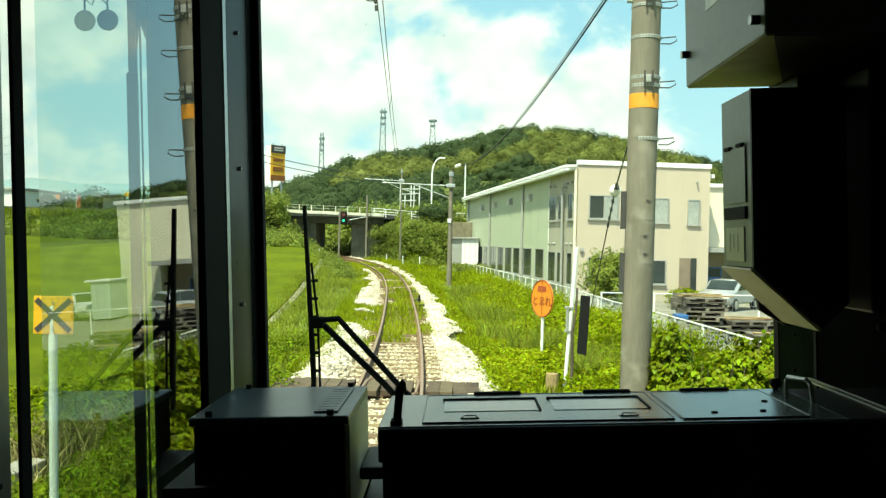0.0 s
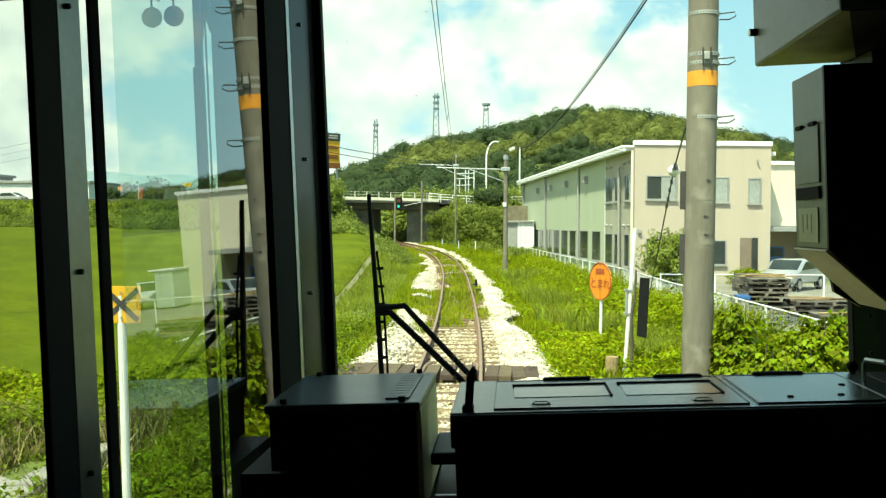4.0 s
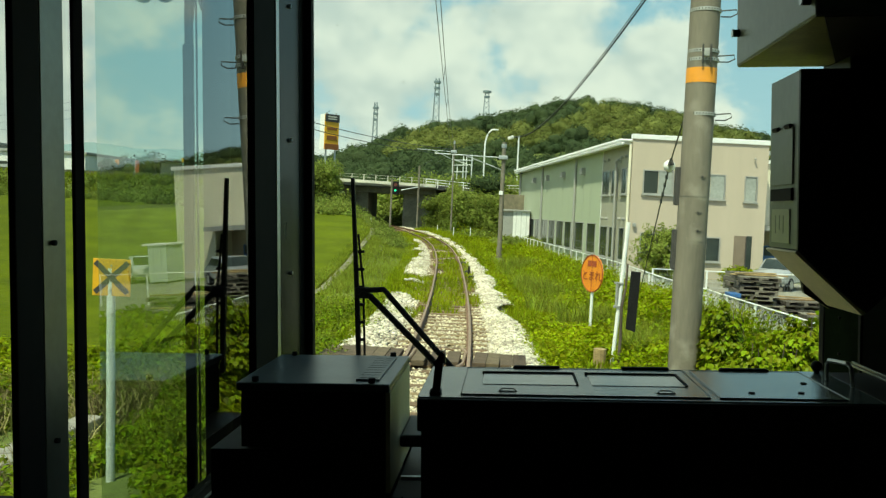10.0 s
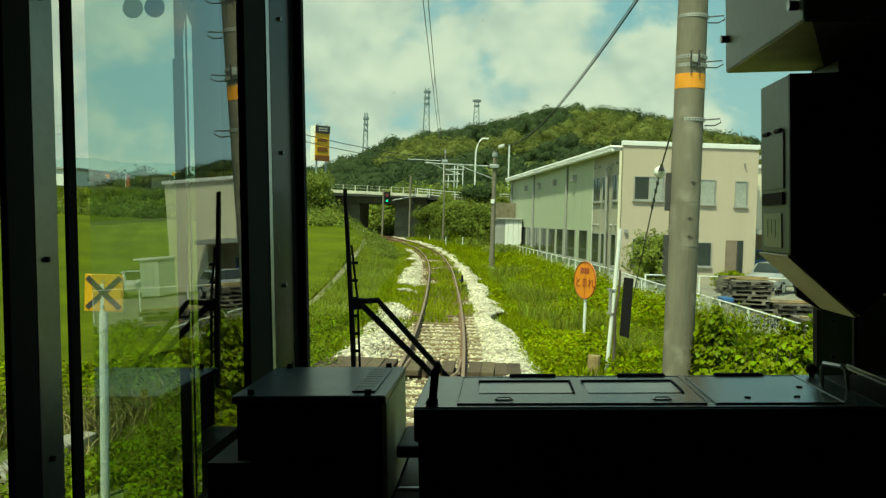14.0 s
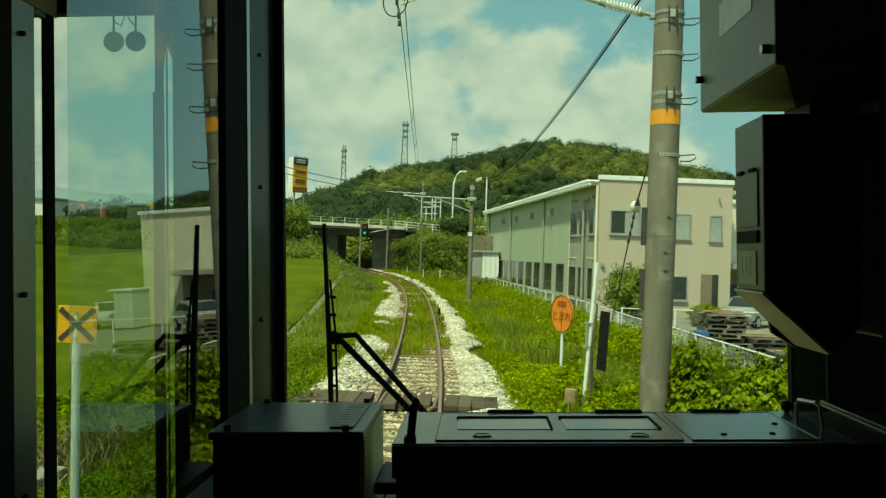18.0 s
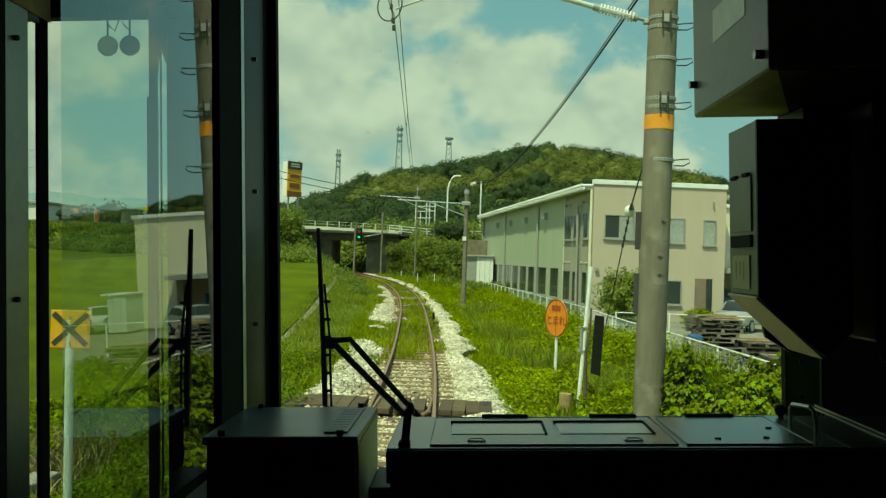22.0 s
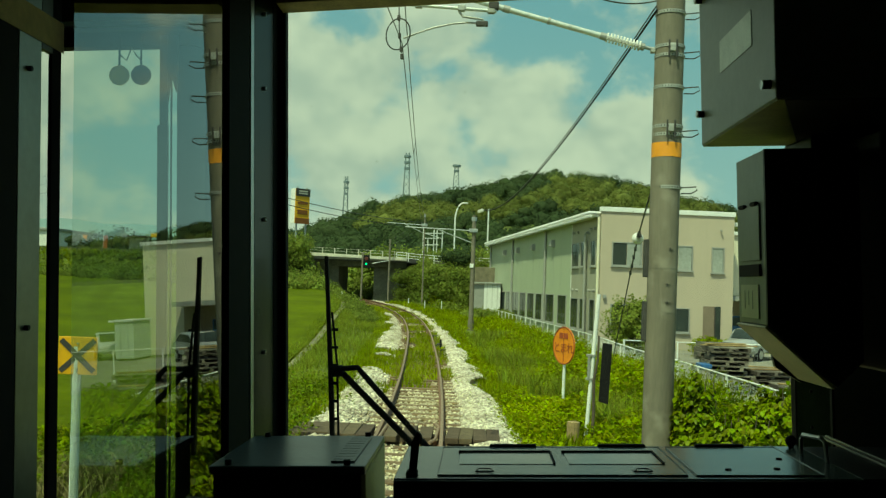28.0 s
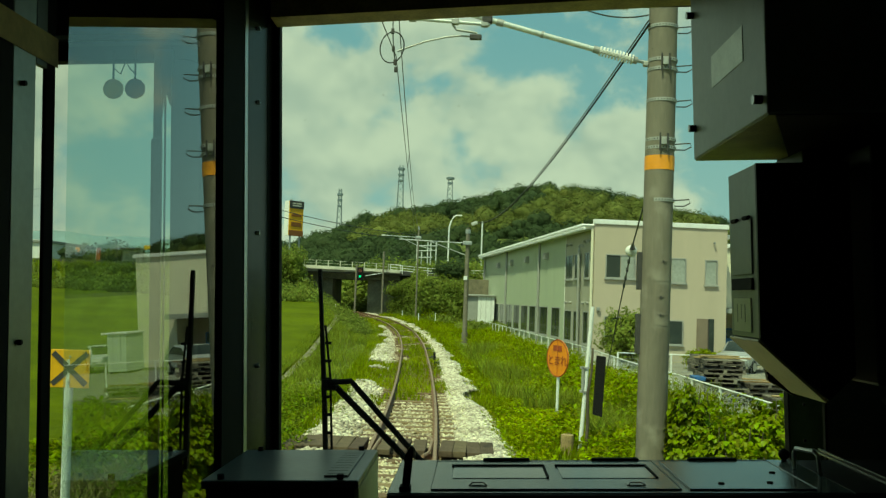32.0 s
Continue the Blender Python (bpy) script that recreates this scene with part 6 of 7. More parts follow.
for i, (c, r, n) in enumerate((((3.12, 12.9, 0.7), (0.36, 0.45, 0.8), 1500), ((3.42, 12.2, 0.3), (0.55, 0.6, 0.75), 2300), ((3.75, 12.4, 0.4), (0.55, 0.65, 0.75), 2400), ((3.7, 11.4, 0.1), (0.7, 0.7, 0.75), 2400), ((4.2, 12.5, 0.75), (0.5, 0.6, 0.7), 2200), ((3.2, 13.6, 0.35), (0.42, 0.5, 0.7), 1500), ((4.85, 12.8, 0.78), (0.7, 0.8, 0.7), 2200), ((4.3, 11.0, 0.1), (0.7, 0.7, 0.75), 2200), ((2.0, 13.9, -0.15), (0.5, 0.6, 0.4), 900))):
    bush("vine_bush", "dense bush of broad bright green vine leaves", c, r, int(n * 2.4), 0.08, M_KUDZU, 60 + i)
fs = np.random.default_rng(71)
fx, fy = fs.uniform(-1.2, 2.6, 60), fs.uniform(70, 77.5, 60)
crowns("fence_scrub", np.stack([fx, fy, ground_z(fx, fy) + 0.35], -1), fs.uniform(0.4, 0.8, 60), M_SCRUB, "low green scrub along the yard fence", 72, "scrub", 90, 0.15)
bush("garden_shrub", "round dark green shrub at the building corner", (7.2, 41.5, 1.0), (1.6, 1.3, 1.75), 8000, 0.11, M_SCRUB, 80, 16)
bush("garden_shrub", "low clipped shrub behind the yard fence", (11.2, 43.5, 0.1), (1.2, 0.8, 0.6), 2500, 0.12, M_GRASS, 82)

# ---- far left: buildings and mountains ----
def far_block(x0, x1, y, z0, z1, material, label, bands):
    t = thing("far_building", label, "building", group="buildings beyond the road")
    part("wall", box(x0, y, z0, x1, y + 14, z1, 0.05), material, t)
    part("roof", box(x0 - 0.3, y - 0.3, z1, x1 + 0.3, y + 14.3, z1 + 0.35, 0.05), M_ALU, t)
    n = max(2, int((x1 - x0) / 2.4))
    for za, zb in bands:
        for i in range(n):
            u = x0 + 0.6 + i * (x1 - x0 - 1.2) / n
            part("window", box(u, y - 0.06, za, u + 1.4, y - 0.005, zb), M_PANE, t)
    return t


far_block(-71.2, -55.0, 112, 4.6, 7.8, M_WHITE, "long white warehouse beyond the road", ())
far_block(-77.2, -72.2, 110, 4.6, 9.1, M_ALU, "grey two-storey shop beyond the road", ((5.3, 6.4), (7.2, 8.3)))
sb = thing("shop_sign", "dark sign band with a row of pale squares on the warehouse", "sign")
part("band", box(-72.0, 111.7, 7.0, -68.6, 111.92, 7.95, 0.02), M_MARK, sb)
for i in range(6):
    part("bar", box(-71.85 + 0.54 * i, 111.66, 7.3, -71.55 + 0.54 * i, 111.695, 7.7), M_WHITE, sb, "pale square of unreadable lettering")
up = thing("utility_pole", "grey utility pole with cross-arms beyond the embankment", "utility pole", group="utility poles")
part("shaft", tube([(-73.4, 105, 4.0), (-73.4, 105, 11.0)], 0.16, sides=8), M_POLE, up)
for z in (9.6, 10.3):
    part("cross_arm", box(-74.3, 104.9, z, -72.5, 105.1, z + 0.15, 0.02), M_GALV, up)
for z, e in ((10.4, 12.2), (9.7, 11.4), (9.0, 10.5)):
    wire(sag((-73.4, 105, z), (-44, 88, e), 0.5), 0.012, lines)
ridge_a = np.radians(np.linspace(-75, -9, 240))
rh = np.array([73 + 9 * noise.noise((a * 7, 0.2, 0)) + 4 * noise.noise((a * 22, 0.7, 0)) + 1.5 * noise.noise((a * 90, 0.4, 0)) for a in ridge_a]) * (0.45 + 0.55 * smooth((np.degrees(ridge_a) + 36) / 11))
rv = np.concatenate([np.stack([1250 * np.sin(ridge_a), 1250 * np.cos(ridge_a), 0 * rh], -1), np.stack([1330 * np.sin(ridge_a), 1330 * np.cos(ridge_a), rh], -1), np.stack([1420 * np.sin(ridge_a), 1420 * np.cos(ridge_a), 0 * rh], -1)])
ri = np.arange(239)
rq = np.concatenate([np.stack([ri, ri + 1, ri + 241, ri + 240], -1), np.stack([ri + 240, ri + 241, ri + 481, ri + 480], -1)])
# Aerial haze is painted into the woods' base colour
tagged(arrays("mountain_ridge", rv, rq, mat("hazy_far_woods", (0.2, 0.29, 0.31), 0.9, var=0.12, scale=0.01), True), "hazy blue-green mountains on the horizon", "mountains", kind="structure")
# Cab paint for the backlit front wall, its shade put into the colour
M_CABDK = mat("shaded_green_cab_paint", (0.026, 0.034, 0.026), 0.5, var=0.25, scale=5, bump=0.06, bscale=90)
M_GLASS2 = glass("grey_tinted_glass", (0.76, 0.80, 0.77), 1.35)
M_DESKDULL = mat("worn_green_grey_top", (0.07, 0.095, 0.095), 0.32, var=0.3, scale=7, bump=0.05, bscale=150)
M_HEADER = mat("stained_cream_header", (0.4, 0.31, 0.14), 0.6, var=0.4, scale=14, bump=0.1, bscale=60)

M_PLATE = mat("glossy_dark_green_plate", (0.020, 0.030, 0.025), 0.24, var=0.3, scale=5, spec=0.25)
M_ANOD = mat("dull_anodised_metal", (0.26, 0.265, 0.22), 0.36, 0.55, var=0.15, scale=8)
M_LABEL = mat("glazed_label_card", (0.34, 0.37, 0.33), 0.14, var=0.15, scale=9, spec=0.6)
M_CREAMGL = mat("glossy_cream_trim", (0.85, 0.62, 0.25), 0.6, var=0.2, scale=8, spec=0.15)
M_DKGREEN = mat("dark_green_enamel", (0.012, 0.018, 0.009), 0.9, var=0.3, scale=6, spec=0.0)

# ---- the driving cab, leaning with the canted track ----
CAB = Matrix.Translation((0, 0, EYE)) @ Matrix.Rotation(radians(-2.5), 4, "Y")


def cab_structure(name, label, category, boxes, material):
    bm = bmesh.new()
    for b in boxes:
        box(*b, bm=bm)
    ob = part(name, bm, material)
    ob.matrix_basis = CAB
    return tagged(ob, label, category, kind="structure")


FY0, FY1 = 2.40, 2.45
X0, X1, ZF, ZC = -2.1, 1.0, -1.45, 1.25
L0, L1, LB, LT = -1.765, -0.832, -0.83, 0.715      # left front window
R0, R1, RB, RT = -0.533, 0.853, -0.64, 0.836       # windscreen
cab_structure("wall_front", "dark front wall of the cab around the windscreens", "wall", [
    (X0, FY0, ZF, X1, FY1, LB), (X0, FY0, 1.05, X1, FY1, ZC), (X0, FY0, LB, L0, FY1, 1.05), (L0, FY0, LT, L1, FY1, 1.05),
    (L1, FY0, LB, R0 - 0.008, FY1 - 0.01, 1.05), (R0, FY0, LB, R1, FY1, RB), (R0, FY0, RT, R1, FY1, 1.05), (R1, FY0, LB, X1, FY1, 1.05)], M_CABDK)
cab_structure("wall_left", "dark left side wall of the cab", "wall", [(X0 - 0.06, -1.3, ZF - 0.1, X0 - 0.001, FY1 + 0.05, ZC)], M_CAB)
cab_structure("wall_right", "dark green-grey right side wall of the cab", "wall", [(X1 + 0.001, -1.3, ZF - 0.1, X1 + 0.06, FY1 + 0.05, ZC)], M_CAB)
cab_structure("wall_back", "dark bulkhead behind the cab", "wall", [(X0, -1.26, ZF - 0.1, X1, -1.201, ZC)], M_CAB)
cab_structure("floor", "dark cab floor", "floor", [(X0, -1.2, ZF - 0.06, X1, FY0, ZF - 0.003)], M_BLACK)
cab_structure("ceiling", "dull cream cab ceiling", "ceiling", [(X0 - 0.1, -1.3, ZC + 0.001, X1 + 0.1, FY1 + 0.05, ZC + 0.06)], M_CAB)
# the car's outer skin below and above the glass
cab_structure("baseboard", "skirt below the cab", "skirt", [(X0, -1.2, ZF - 0.5, X1, FY1, ZF - 0.065)], M_BLACK)


def flat(name, verts, material, label):
    bm = bmesh.new()
    bm.faces.new([bm.verts.new(v) for v in verts])
    ob = part(name, bm, material)
    ob.matrix_basis = CAB
    ob.visible_shadow = False
    return tagged(ob, label, "window", kind="structure")


flat("window_1", [(R0, 2.43, RB), (R1, 2.43, RB), (R1, 2.43, RT), (R0, 2.43, RT)], M_GLASS, "clear windscreen pane with dust specks")
flat("window_2", [(L0, 2.43, LB), (L1, 2.43, LB), (L1, 2.43, LT), (L0, 2.43, LT)], M_GLASS2, "clear aisle front pane")


def ring_frame(x0, x1, z0, z1, r, w, y0, y1):
    """A rounded rectangular gasket, w wide, from y0 to y1."""
    def outline(d):
        pts = []
        for cx, cz, a0 in ((x1 - r, z1 - r, 0), (x0 + r, z1 - r, 90), (x0 + r, z0 + r, 180), (x1 - r, z0 + r, 270)):
            for k in range(7):
                a = radians(a0 + 15 * k)
                pts.append((cx + (r + d) * math.cos(a), cz + (r + d) * math.sin(a)))
        return pts
    bm = bmesh.new()
    loops = [[bm.verts.new((p[0], y, p[1])) for p in outline(d)] for d, y in ((w, y0), (-w, y0), (-w, y1), (w, y1))]
    for a, b in zip(loops, loops[1:] + loops[:1]):
        for i in range(len(a)):
            j = (i + 1) % len(a)
            bm.faces.new((a[i], a[j], b[j], b[i]))
    bmesh.ops.recalc_face_normals(bm, faces=bm.faces)
    return bm


gasket = thing("window_gasket", "black rubber gasket round the windscreen", "gasket", CAB)
for x in (R0, R1):
    part("side_strip", box(x - 0.009, 2.39, RB - 0.009, x + 0.009, 2.425, RT + 0.009, 0.003), M_RUBBER, gasket)
for z in (RB, RT):
    part("cross_strip", box(R0 + 0.0095, 2.39, z - 0.009, R1 - 0.0095, 2.425, z + 0.009, 0.003), M_RUBBER, gasket)
gasket2 = thing("window_gasket", "black rubber gasket with a silver trim line", "gasket", CAB)
part("rubber", ring_frame(L0, L1 + 0.16, LB, LT, 0.125, 0.02, 2.385, 2.425), M_RUBBER, gasket2)
part("trim", ring_frame(L0 - 0.045, L1 + 0.16, LB - 0.045, LT + 0.045, 0.16, 0.006, 2.378, 2.398), M_TRIM, gasket2, "silver trim line")
for z in (0.45, 0.1, -0.25, 0.3):
    part("rivet", disc((L0 - 0.045, 2.375, z), 0.006, 0.008, "y", sides=8), M_STEEL, gasket2)
# wedges that round the left window's corners
for cx, cz, sx, sz in ((L0, LT, 1, -1), (L0, LB, 1, 1)):
    pts = [(cx, cz)] + [(cx + sx * (0.11 - 0.11 * math.sin(a)), cz + sz * (0.11 - 0.11 * math.cos(a))) for a in np.linspace(0, math.pi / 2, 7)]
    part("corner_fillet", prism(pts, "y", 2.403, 2.447), M_RUBBER, gasket2)

for z in (0.495, -0.528):
    latch = thing("window_latch", "dark lever latch on the window frame", "latch", CAB, "window latches")
    part("base", box(-1.715, 2.31, z - 0.075, -1.69, 2.384, z + 0.015, 0.005), M_BLACK, latch)
    part("lever", tube([(-1.70, 2.31, z), (-1.65, 2.3, z + 0.004), (-1.64, 2.3, z + 0.01), (-1.52, 2.3, z + 0.018)], 0.009, sides=8), M_BLACK, latch)

pillar = thing("centre_pillar", "dark centre pillar with a silver edge strip and grey-green cover plate", "pillar", CAB)


def reveal(s0, s1, proud=0.0):
    """A strip of the slanting reveal between the partition's pane and the windscreen."""
    ax, ay, bx, by = -0.6, 2.105, -0.5445, 2.398
    q0, q1 = (ax + s0 * (bx - ax) + proud, ay + s0 * (by - ay)), (ax + s1 * (bx - ax) + proud, ay + s1 * (by - ay))
    return prism([q0, q1, (q1[0] - 0.06, q1[1]), (q0[0] - 0.06, q0[1])], "z", ZF, ZC)


part("dark_panel", reveal(0, 0.388), M_RUBBER, pillar)
part("silver_strip", reveal(0.39, 0.45, 0.002), M_STEEL, pillar, "bright silver strip")
part("seam", reveal(0.452, 0.476), M_RUBBER, pillar)
part("cover_plate", reveal(0.478, 0.868), M_PLATE, pillar, "dark grey-green cover plate")
part("rubber_edge", reveal(0.87, 1.0, 0.001), M_RUBBER, pillar)
for z in (0.55, 0.2, -0.15, 0.75):
    part("screw", disc((-0.562, 2.3, z), 0.006, 0.01, "x", sides=8), M_STEEL, pillar)

strip = thing("window_strip", "dull grey vertical strip along the edge of the aisle window", "strip", CAB)
part("upper_strip", box(-0.872, 2.372, 0.47, -0.85, 2.383, 0.72, 0.001), M_CAB, strip)
part("lower_strip", box(-0.878, 2.372, -0.84, -0.849, 2.383, 0.4695, 0.001), M_CAB, strip)
part("inner_line", box(-0.842, 2.374, -0.84, -0.839, 2.383, 0.60, 0.0005), M_CAB, strip)
part("rounded_end", prism([(-0.8495, 0.53), (-0.845, 0.575), (-0.838, 0.60), (-0.825, 0.56), (-0.82, 0.72), (-0.8495, 0.72)], "y", 2.373, 2.382), M_CAB, strip)

partition = thing("glass_partition", "black-framed green-tinted glass partition beside the aisle", "partition", CAB)
part("post", box(-0.642, 1.174, ZF, -0.634, 1.240, ZC, 0.002), M_ANOD, partition, "dull anodised partition post")
part("filler", box(-0.642, 1.2405, 0.375, -0.634, 1.2735, ZC, 0.001), M_CAB, partition)
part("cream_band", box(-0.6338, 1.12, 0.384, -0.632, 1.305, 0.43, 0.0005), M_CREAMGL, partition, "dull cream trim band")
part("post_edge", box(-0.644, 1.105, ZF, -0.634, 1.1735, ZC, 0.002), M_RUBBER, partition)
part("pane_bar", box(-0.642, 1.274, -0.6, -0.636, 1.306, ZC, 0.002), M_RUBBER, partition)
part("lower_panel", box(-0.645, 1.257, ZF, -0.595, 2.0995, -0.6005, 0.004), M_BLACK, partition)
part("sill_rail", box(-0.65, 1.31, -0.6, -0.585, 2.0995, -0.572, 0.005), M_RUBBER, partition)
part("sill_line", box(-0.6, 1.31, -0.5718, -0.594, 2.0995, -0.569), M_STEEL, partition, "thin steel line")
part("top_rail", box(-0.645, 1.307, 0.97, -0.595, 2.0995, ZC, 0.004), M_BLACK, partition)
for z in (-0.035, 0.335, -0.32):
    part("screw", disc((-0.632, 1.2, z), 0.004, 0.008, "x", sides=8), M_RUBBER, partition)
bm = bmesh.new()
bm.faces.new([bm.verts.new(v) for v in ((-0.614, 1.3, -0.569), (-0.6095, 2.0995, -0.569), (-0.6095, 2.0995, 0.97), (-0.614, 1.3, 0.97))])
pn = part("glass", bm, M_TINT, partition, "green-tinted pane")
pn.visible_shadow = False

M_DISC = mat("thin_pale_card", (0.75, 0.68, 0.45), 0.7, var=0.12, scale=30)
an, al = M_DISC.node_tree.nodes, M_DISC.node_tree.links
thin, blend = an.new("ShaderNodeBsdfTranslucent"), an.new("ShaderNodeMixShader")
thin.inputs[0].default_value = (0.75, 0.68, 0.45, 1)
blend.inputs[0].default_value = 0.8
al.new(an["Principled BSDF"].outputs[0], blend.inputs[1])
al.new(thin.outputs[0], blend.inputs[2])
al.new(blend.outputs[0], an["Material Output"].inputs[0])
hang = thing("hanging_discs", "two small round discs hung from the window header", "hanger", CAB)
for x, y, z in ((-0.98, 2.36, 0.607), (-0.919, 2.36, 0.607)):
    part("disc", disc((x, y, z), 0.0275, 0.007, "y", sides=24), M_DISC if x < -0.95 else M_CABLT, hang)
    part("hook", tube([(x, y, 0.632), (x, y, 0.72)], 0.0028, sides=6), M_BLACK, hang)
part("cord", tube([(-0.98, 2.36, 0.666), (-0.96, 2.36, 0.648), (-0.946, 2.36, 0.684), (-0.933, 2.36, 0.662), (-0.919, 2.36, 0.648)], 0.002, sides=5), M_BLACK, hang)

ledge = thing("window_ledge", "dark ledge with two silver lines under the aisle window", "ledge", CAB)
part("shelf", box(L0, 2.26, LB - 0.125, -0.66, 2.379, LB - 0.03, 0.01), M_BLACK, ledge)
for z in (LB - 0.05, LB - 0.085):
    part("silver_line", box(L0, 2.252, z - 0.006, -0.66, 2.2598, z + 0.006, 0.001), M_STEEL, ledge)

# Stand-in for a reflecting glass pane; a milky tint paints its pale reflection
M_SHEET = glass("sheen_sheet_glass", (0.78, 0.82, 0.78), 1.5)
holder = thing("document_holder", "clear reflecting pane beside the aisle window, its pale reflection painted as a milky tint", "holder", CAB)
bm = bmesh.new()
bm.faces.new([bm.verts.new(v) for v in ((-1.765, 2.1, -0.285), (-1.535, 2.1, -0.285), (-1.545, 2.1, 0.228), (-1.72, 2.1, 0.236), (-1.745, 2.1, 0.228), (-1.758, 2.1, 0.208), (-1.762, 2.1, 0.18))])
hs = part("sheet", bm, M_SHEET, holder, "clear sheet with a painted pale sheen")
hs.visible_shadow = False
an, al = M_SHEET.node_tree.nodes, M_SHEET.node_tree.links
sheen, blend = an.new("ShaderNodeBsdfTranslucent"), an.new("ShaderNodeMixShader")
sheen.inputs[0].default_value = (0.7, 0.84, 0.62, 1)
blend.inputs[0].default_value = 0.035
al.new(an["Mix Shader"].outputs[0], blend.inputs[1])
al.new(sheen.outputs[0], blend.inputs[2])
al.new(blend.outputs[0], an["Material Output"].inputs[0])
# Dark line across the pane, built as a solid strip
part("rail", box(-1.765, 2.104, -0.172, -1.538, 2.112, -0.146, 0.002), M_BLACK, holder)
part("pocket_edge", box(-1.765, 2.104, -0.287, -1.535, 2.11, -0.277, 0.001), M_CABLT, holder)

# left console
lc = thing("left_console", "dark metal console box with a cream side panel", "console", CAB)
part("top", box(-0.537, 1.735, -0.352, -0.222, 2.1, -0.335, 0.004), M_DESKDULL, lc, "dull green-grey sheet top")
part("body", box(-0.53, 1.75, -0.47, -0.232, 2.09, -0.3525), M_BLACK, lc)
part("side_panel", box(-0.2315, 1.745, -0.558, -0.222, 2.095, -0.3525), M_CREAM, lc, "cream side panel")
part("pedestal", box(-0.594, 1.75, ZF, -0.235, 2.08, -0.4755), M_BLACK, lc)
vent = part("vent", box(-0.296, 1.77, -0.3345, -0.248, 2.06, -0.331, 0.001), M_DESKDULL, lc, "dark ribbed vent")
for i in range(9):
    part("vent_rib", box(-0.292, 1.785 + i * 0.03, -0.3308, -0.254, 1.797 + i * 0.03, -0.3303), M_DESKDULL, vent)
for x, y in ((-0.26, 1.75), (-0.26, 2.085), (-0.50, 1.75), (-0.50, 2.085)):
    part("knob", tube([(x, y, -0.335), (x, y, -0.325)], 0.007, sides=10), M_RUBBER, lc)
shelf = thing("low_shelf", "dark low shelf between the consoles", "shelf", CAB)
part("board", box(-0.2215, 1.9, -0.505, -0.152, 2.1, -0.478, 0.005), M_BLACK, shelf)
part("silver_edge", box(-0.2, 1.74, -0.53, -0.158, 1.75, -0.522), M_STEEL, shelf)
part("lower_board", box(-0.22, 1.72, -0.6, -0.15, 2.2, -0.56, 0.005), M_BLACK, shelf)
part("cable", tube([(-0.2, 1.72, -0.56), (-0.175, 1.715, -0.6), (-0.17, 1.72, -0.66), (-0.2, 1.72, -0.69)], 0.008, sides=8), M_RUBBER, shelf)

# main desk
dk = thing("control_desk", "long dark control desk with hinged lids and recessed windows", "desk", CAB)
part("body", box(-0.15, 1.64, ZF, 0.995, 1.95, -0.3595, 0.006), M_BLACK, dk)
part("front_lip", box(-0.155, 1.62, -0.40, 0.995, 1.628, -0.3385, 0.003), M_BLACK, dk)
part("frame_top", box(-0.155, 1.6285, -0.359, 0.70, 1.965, -0.3362, 0.002), M_DESKTOP, dk)
for name, x0, x1, w0, w1 in (("lid", -0.075, 0.392, 0, 0), ("lid", 0.407, 0.64, 0, 0)):
    lid = part(name, box(x0, 1.65, -0.336, x1, 1.94, -0.334, 0.003), M_DESKTOP, dk, "green-grey hinged lid")
    if x0 < 0:
        for a, b in ((-0.036, 0.15), (0.181, 0.364)):
            part("recess", box(a, 1.75, -0.3338, b, 1.872, -0.3328), M_LABEL, lid, "pale recessed label window")
            part("recess_edge", box(a - 0.004, 1.872, -0.3338, b + 0.004, 1.88, -0.330), M_RUBBER, lid)
            part("recess_edge", box(b, 1.75, -0.3338, b + 0.005, 1.8715, -0.331), M_RUBBER, lid)
        for u in (0.014, 0.314):
            part("latch", box(u - 0.018, 1.682, -0.3338, u + 0.018, 1.70, -0.3325), M_DESKTOP, lid)
            part("latch_ring", tube([(u - 0.016, 1.676, -0.3315), (u - 0.01, 1.69, -0.330), (u + 0.01, 1.69, -0.330), (u + 0.016, 1.676, -0.3315)], 0.0012, sides=5), M_MARK, lid)
    else:
        for u, v in ((0.478, 1.70), (0.572, 1.707), (0.608, 1.806)):
            part("screw", disc((u, v, -0.3335), 0.006, 0.003, "z", sides=10), M_RUBBER, lid)
for a, b in ((0.03, 0.125), (0.267, 0.362), (0.477, 0.574)):
    part("hinge", box(a - 0.004, 1.94, -0.342, b + 0.004, 1.958, -0.329, 0.004), M_RUBBER, dk)
bm = tube([(0.681, 1.95, -0.345), (0.681, 1.95, -0.328)], 0.006, sides=12)
bmesh.ops.create_uvsphere(bm, u_segments=16, v_segments=10, radius=0.012, matrix=Matrix.Translation((0.681, 1.95, -0.322)))
part("stop_knob", bm, M_RUBBER, dk, "round black rubber stop", smooth=True)
part("side_block", box(0.7005, 1.6285, -0.359, 0.995, 1.96, -0.3365, 0.002), M_BLACK, dk)
part("grab_handle", tube([(0.673, 1.865, -0.345), (0.673, 1.865, -0.303), (0.675, 1.858, -0.294), (0.69, 1.80, -0.291), (0.694, 1.79, -0.298), (0.697, 1.785, -0.345)], 0.0045, sides=8), M_STEEL, dk, "bent steel grab handle")
lever = part("wiper_lever", prism([(-0.130, -0.338), (-0.115, -0.338), (-0.108, -0.275), (-0.107, -0.259), (-0.112, -0.254), (-0.123, -0.272)], "y", 1.652, 1.664), M_BLACK, dk, "black wiper control lever")
part("lever_fork", tube([(-0.111, 1.66, -0.2545), (-0.106, 1.66, -0.262), (-0.106, 1.66, -0.278)], 0.0028, sides=6), M_STEEL, lever)
part("lever_base", box(-0.134, 1.642, -0.337, -0.112, 1.675, -0.328, 0.003), M_RUBBER, dk)

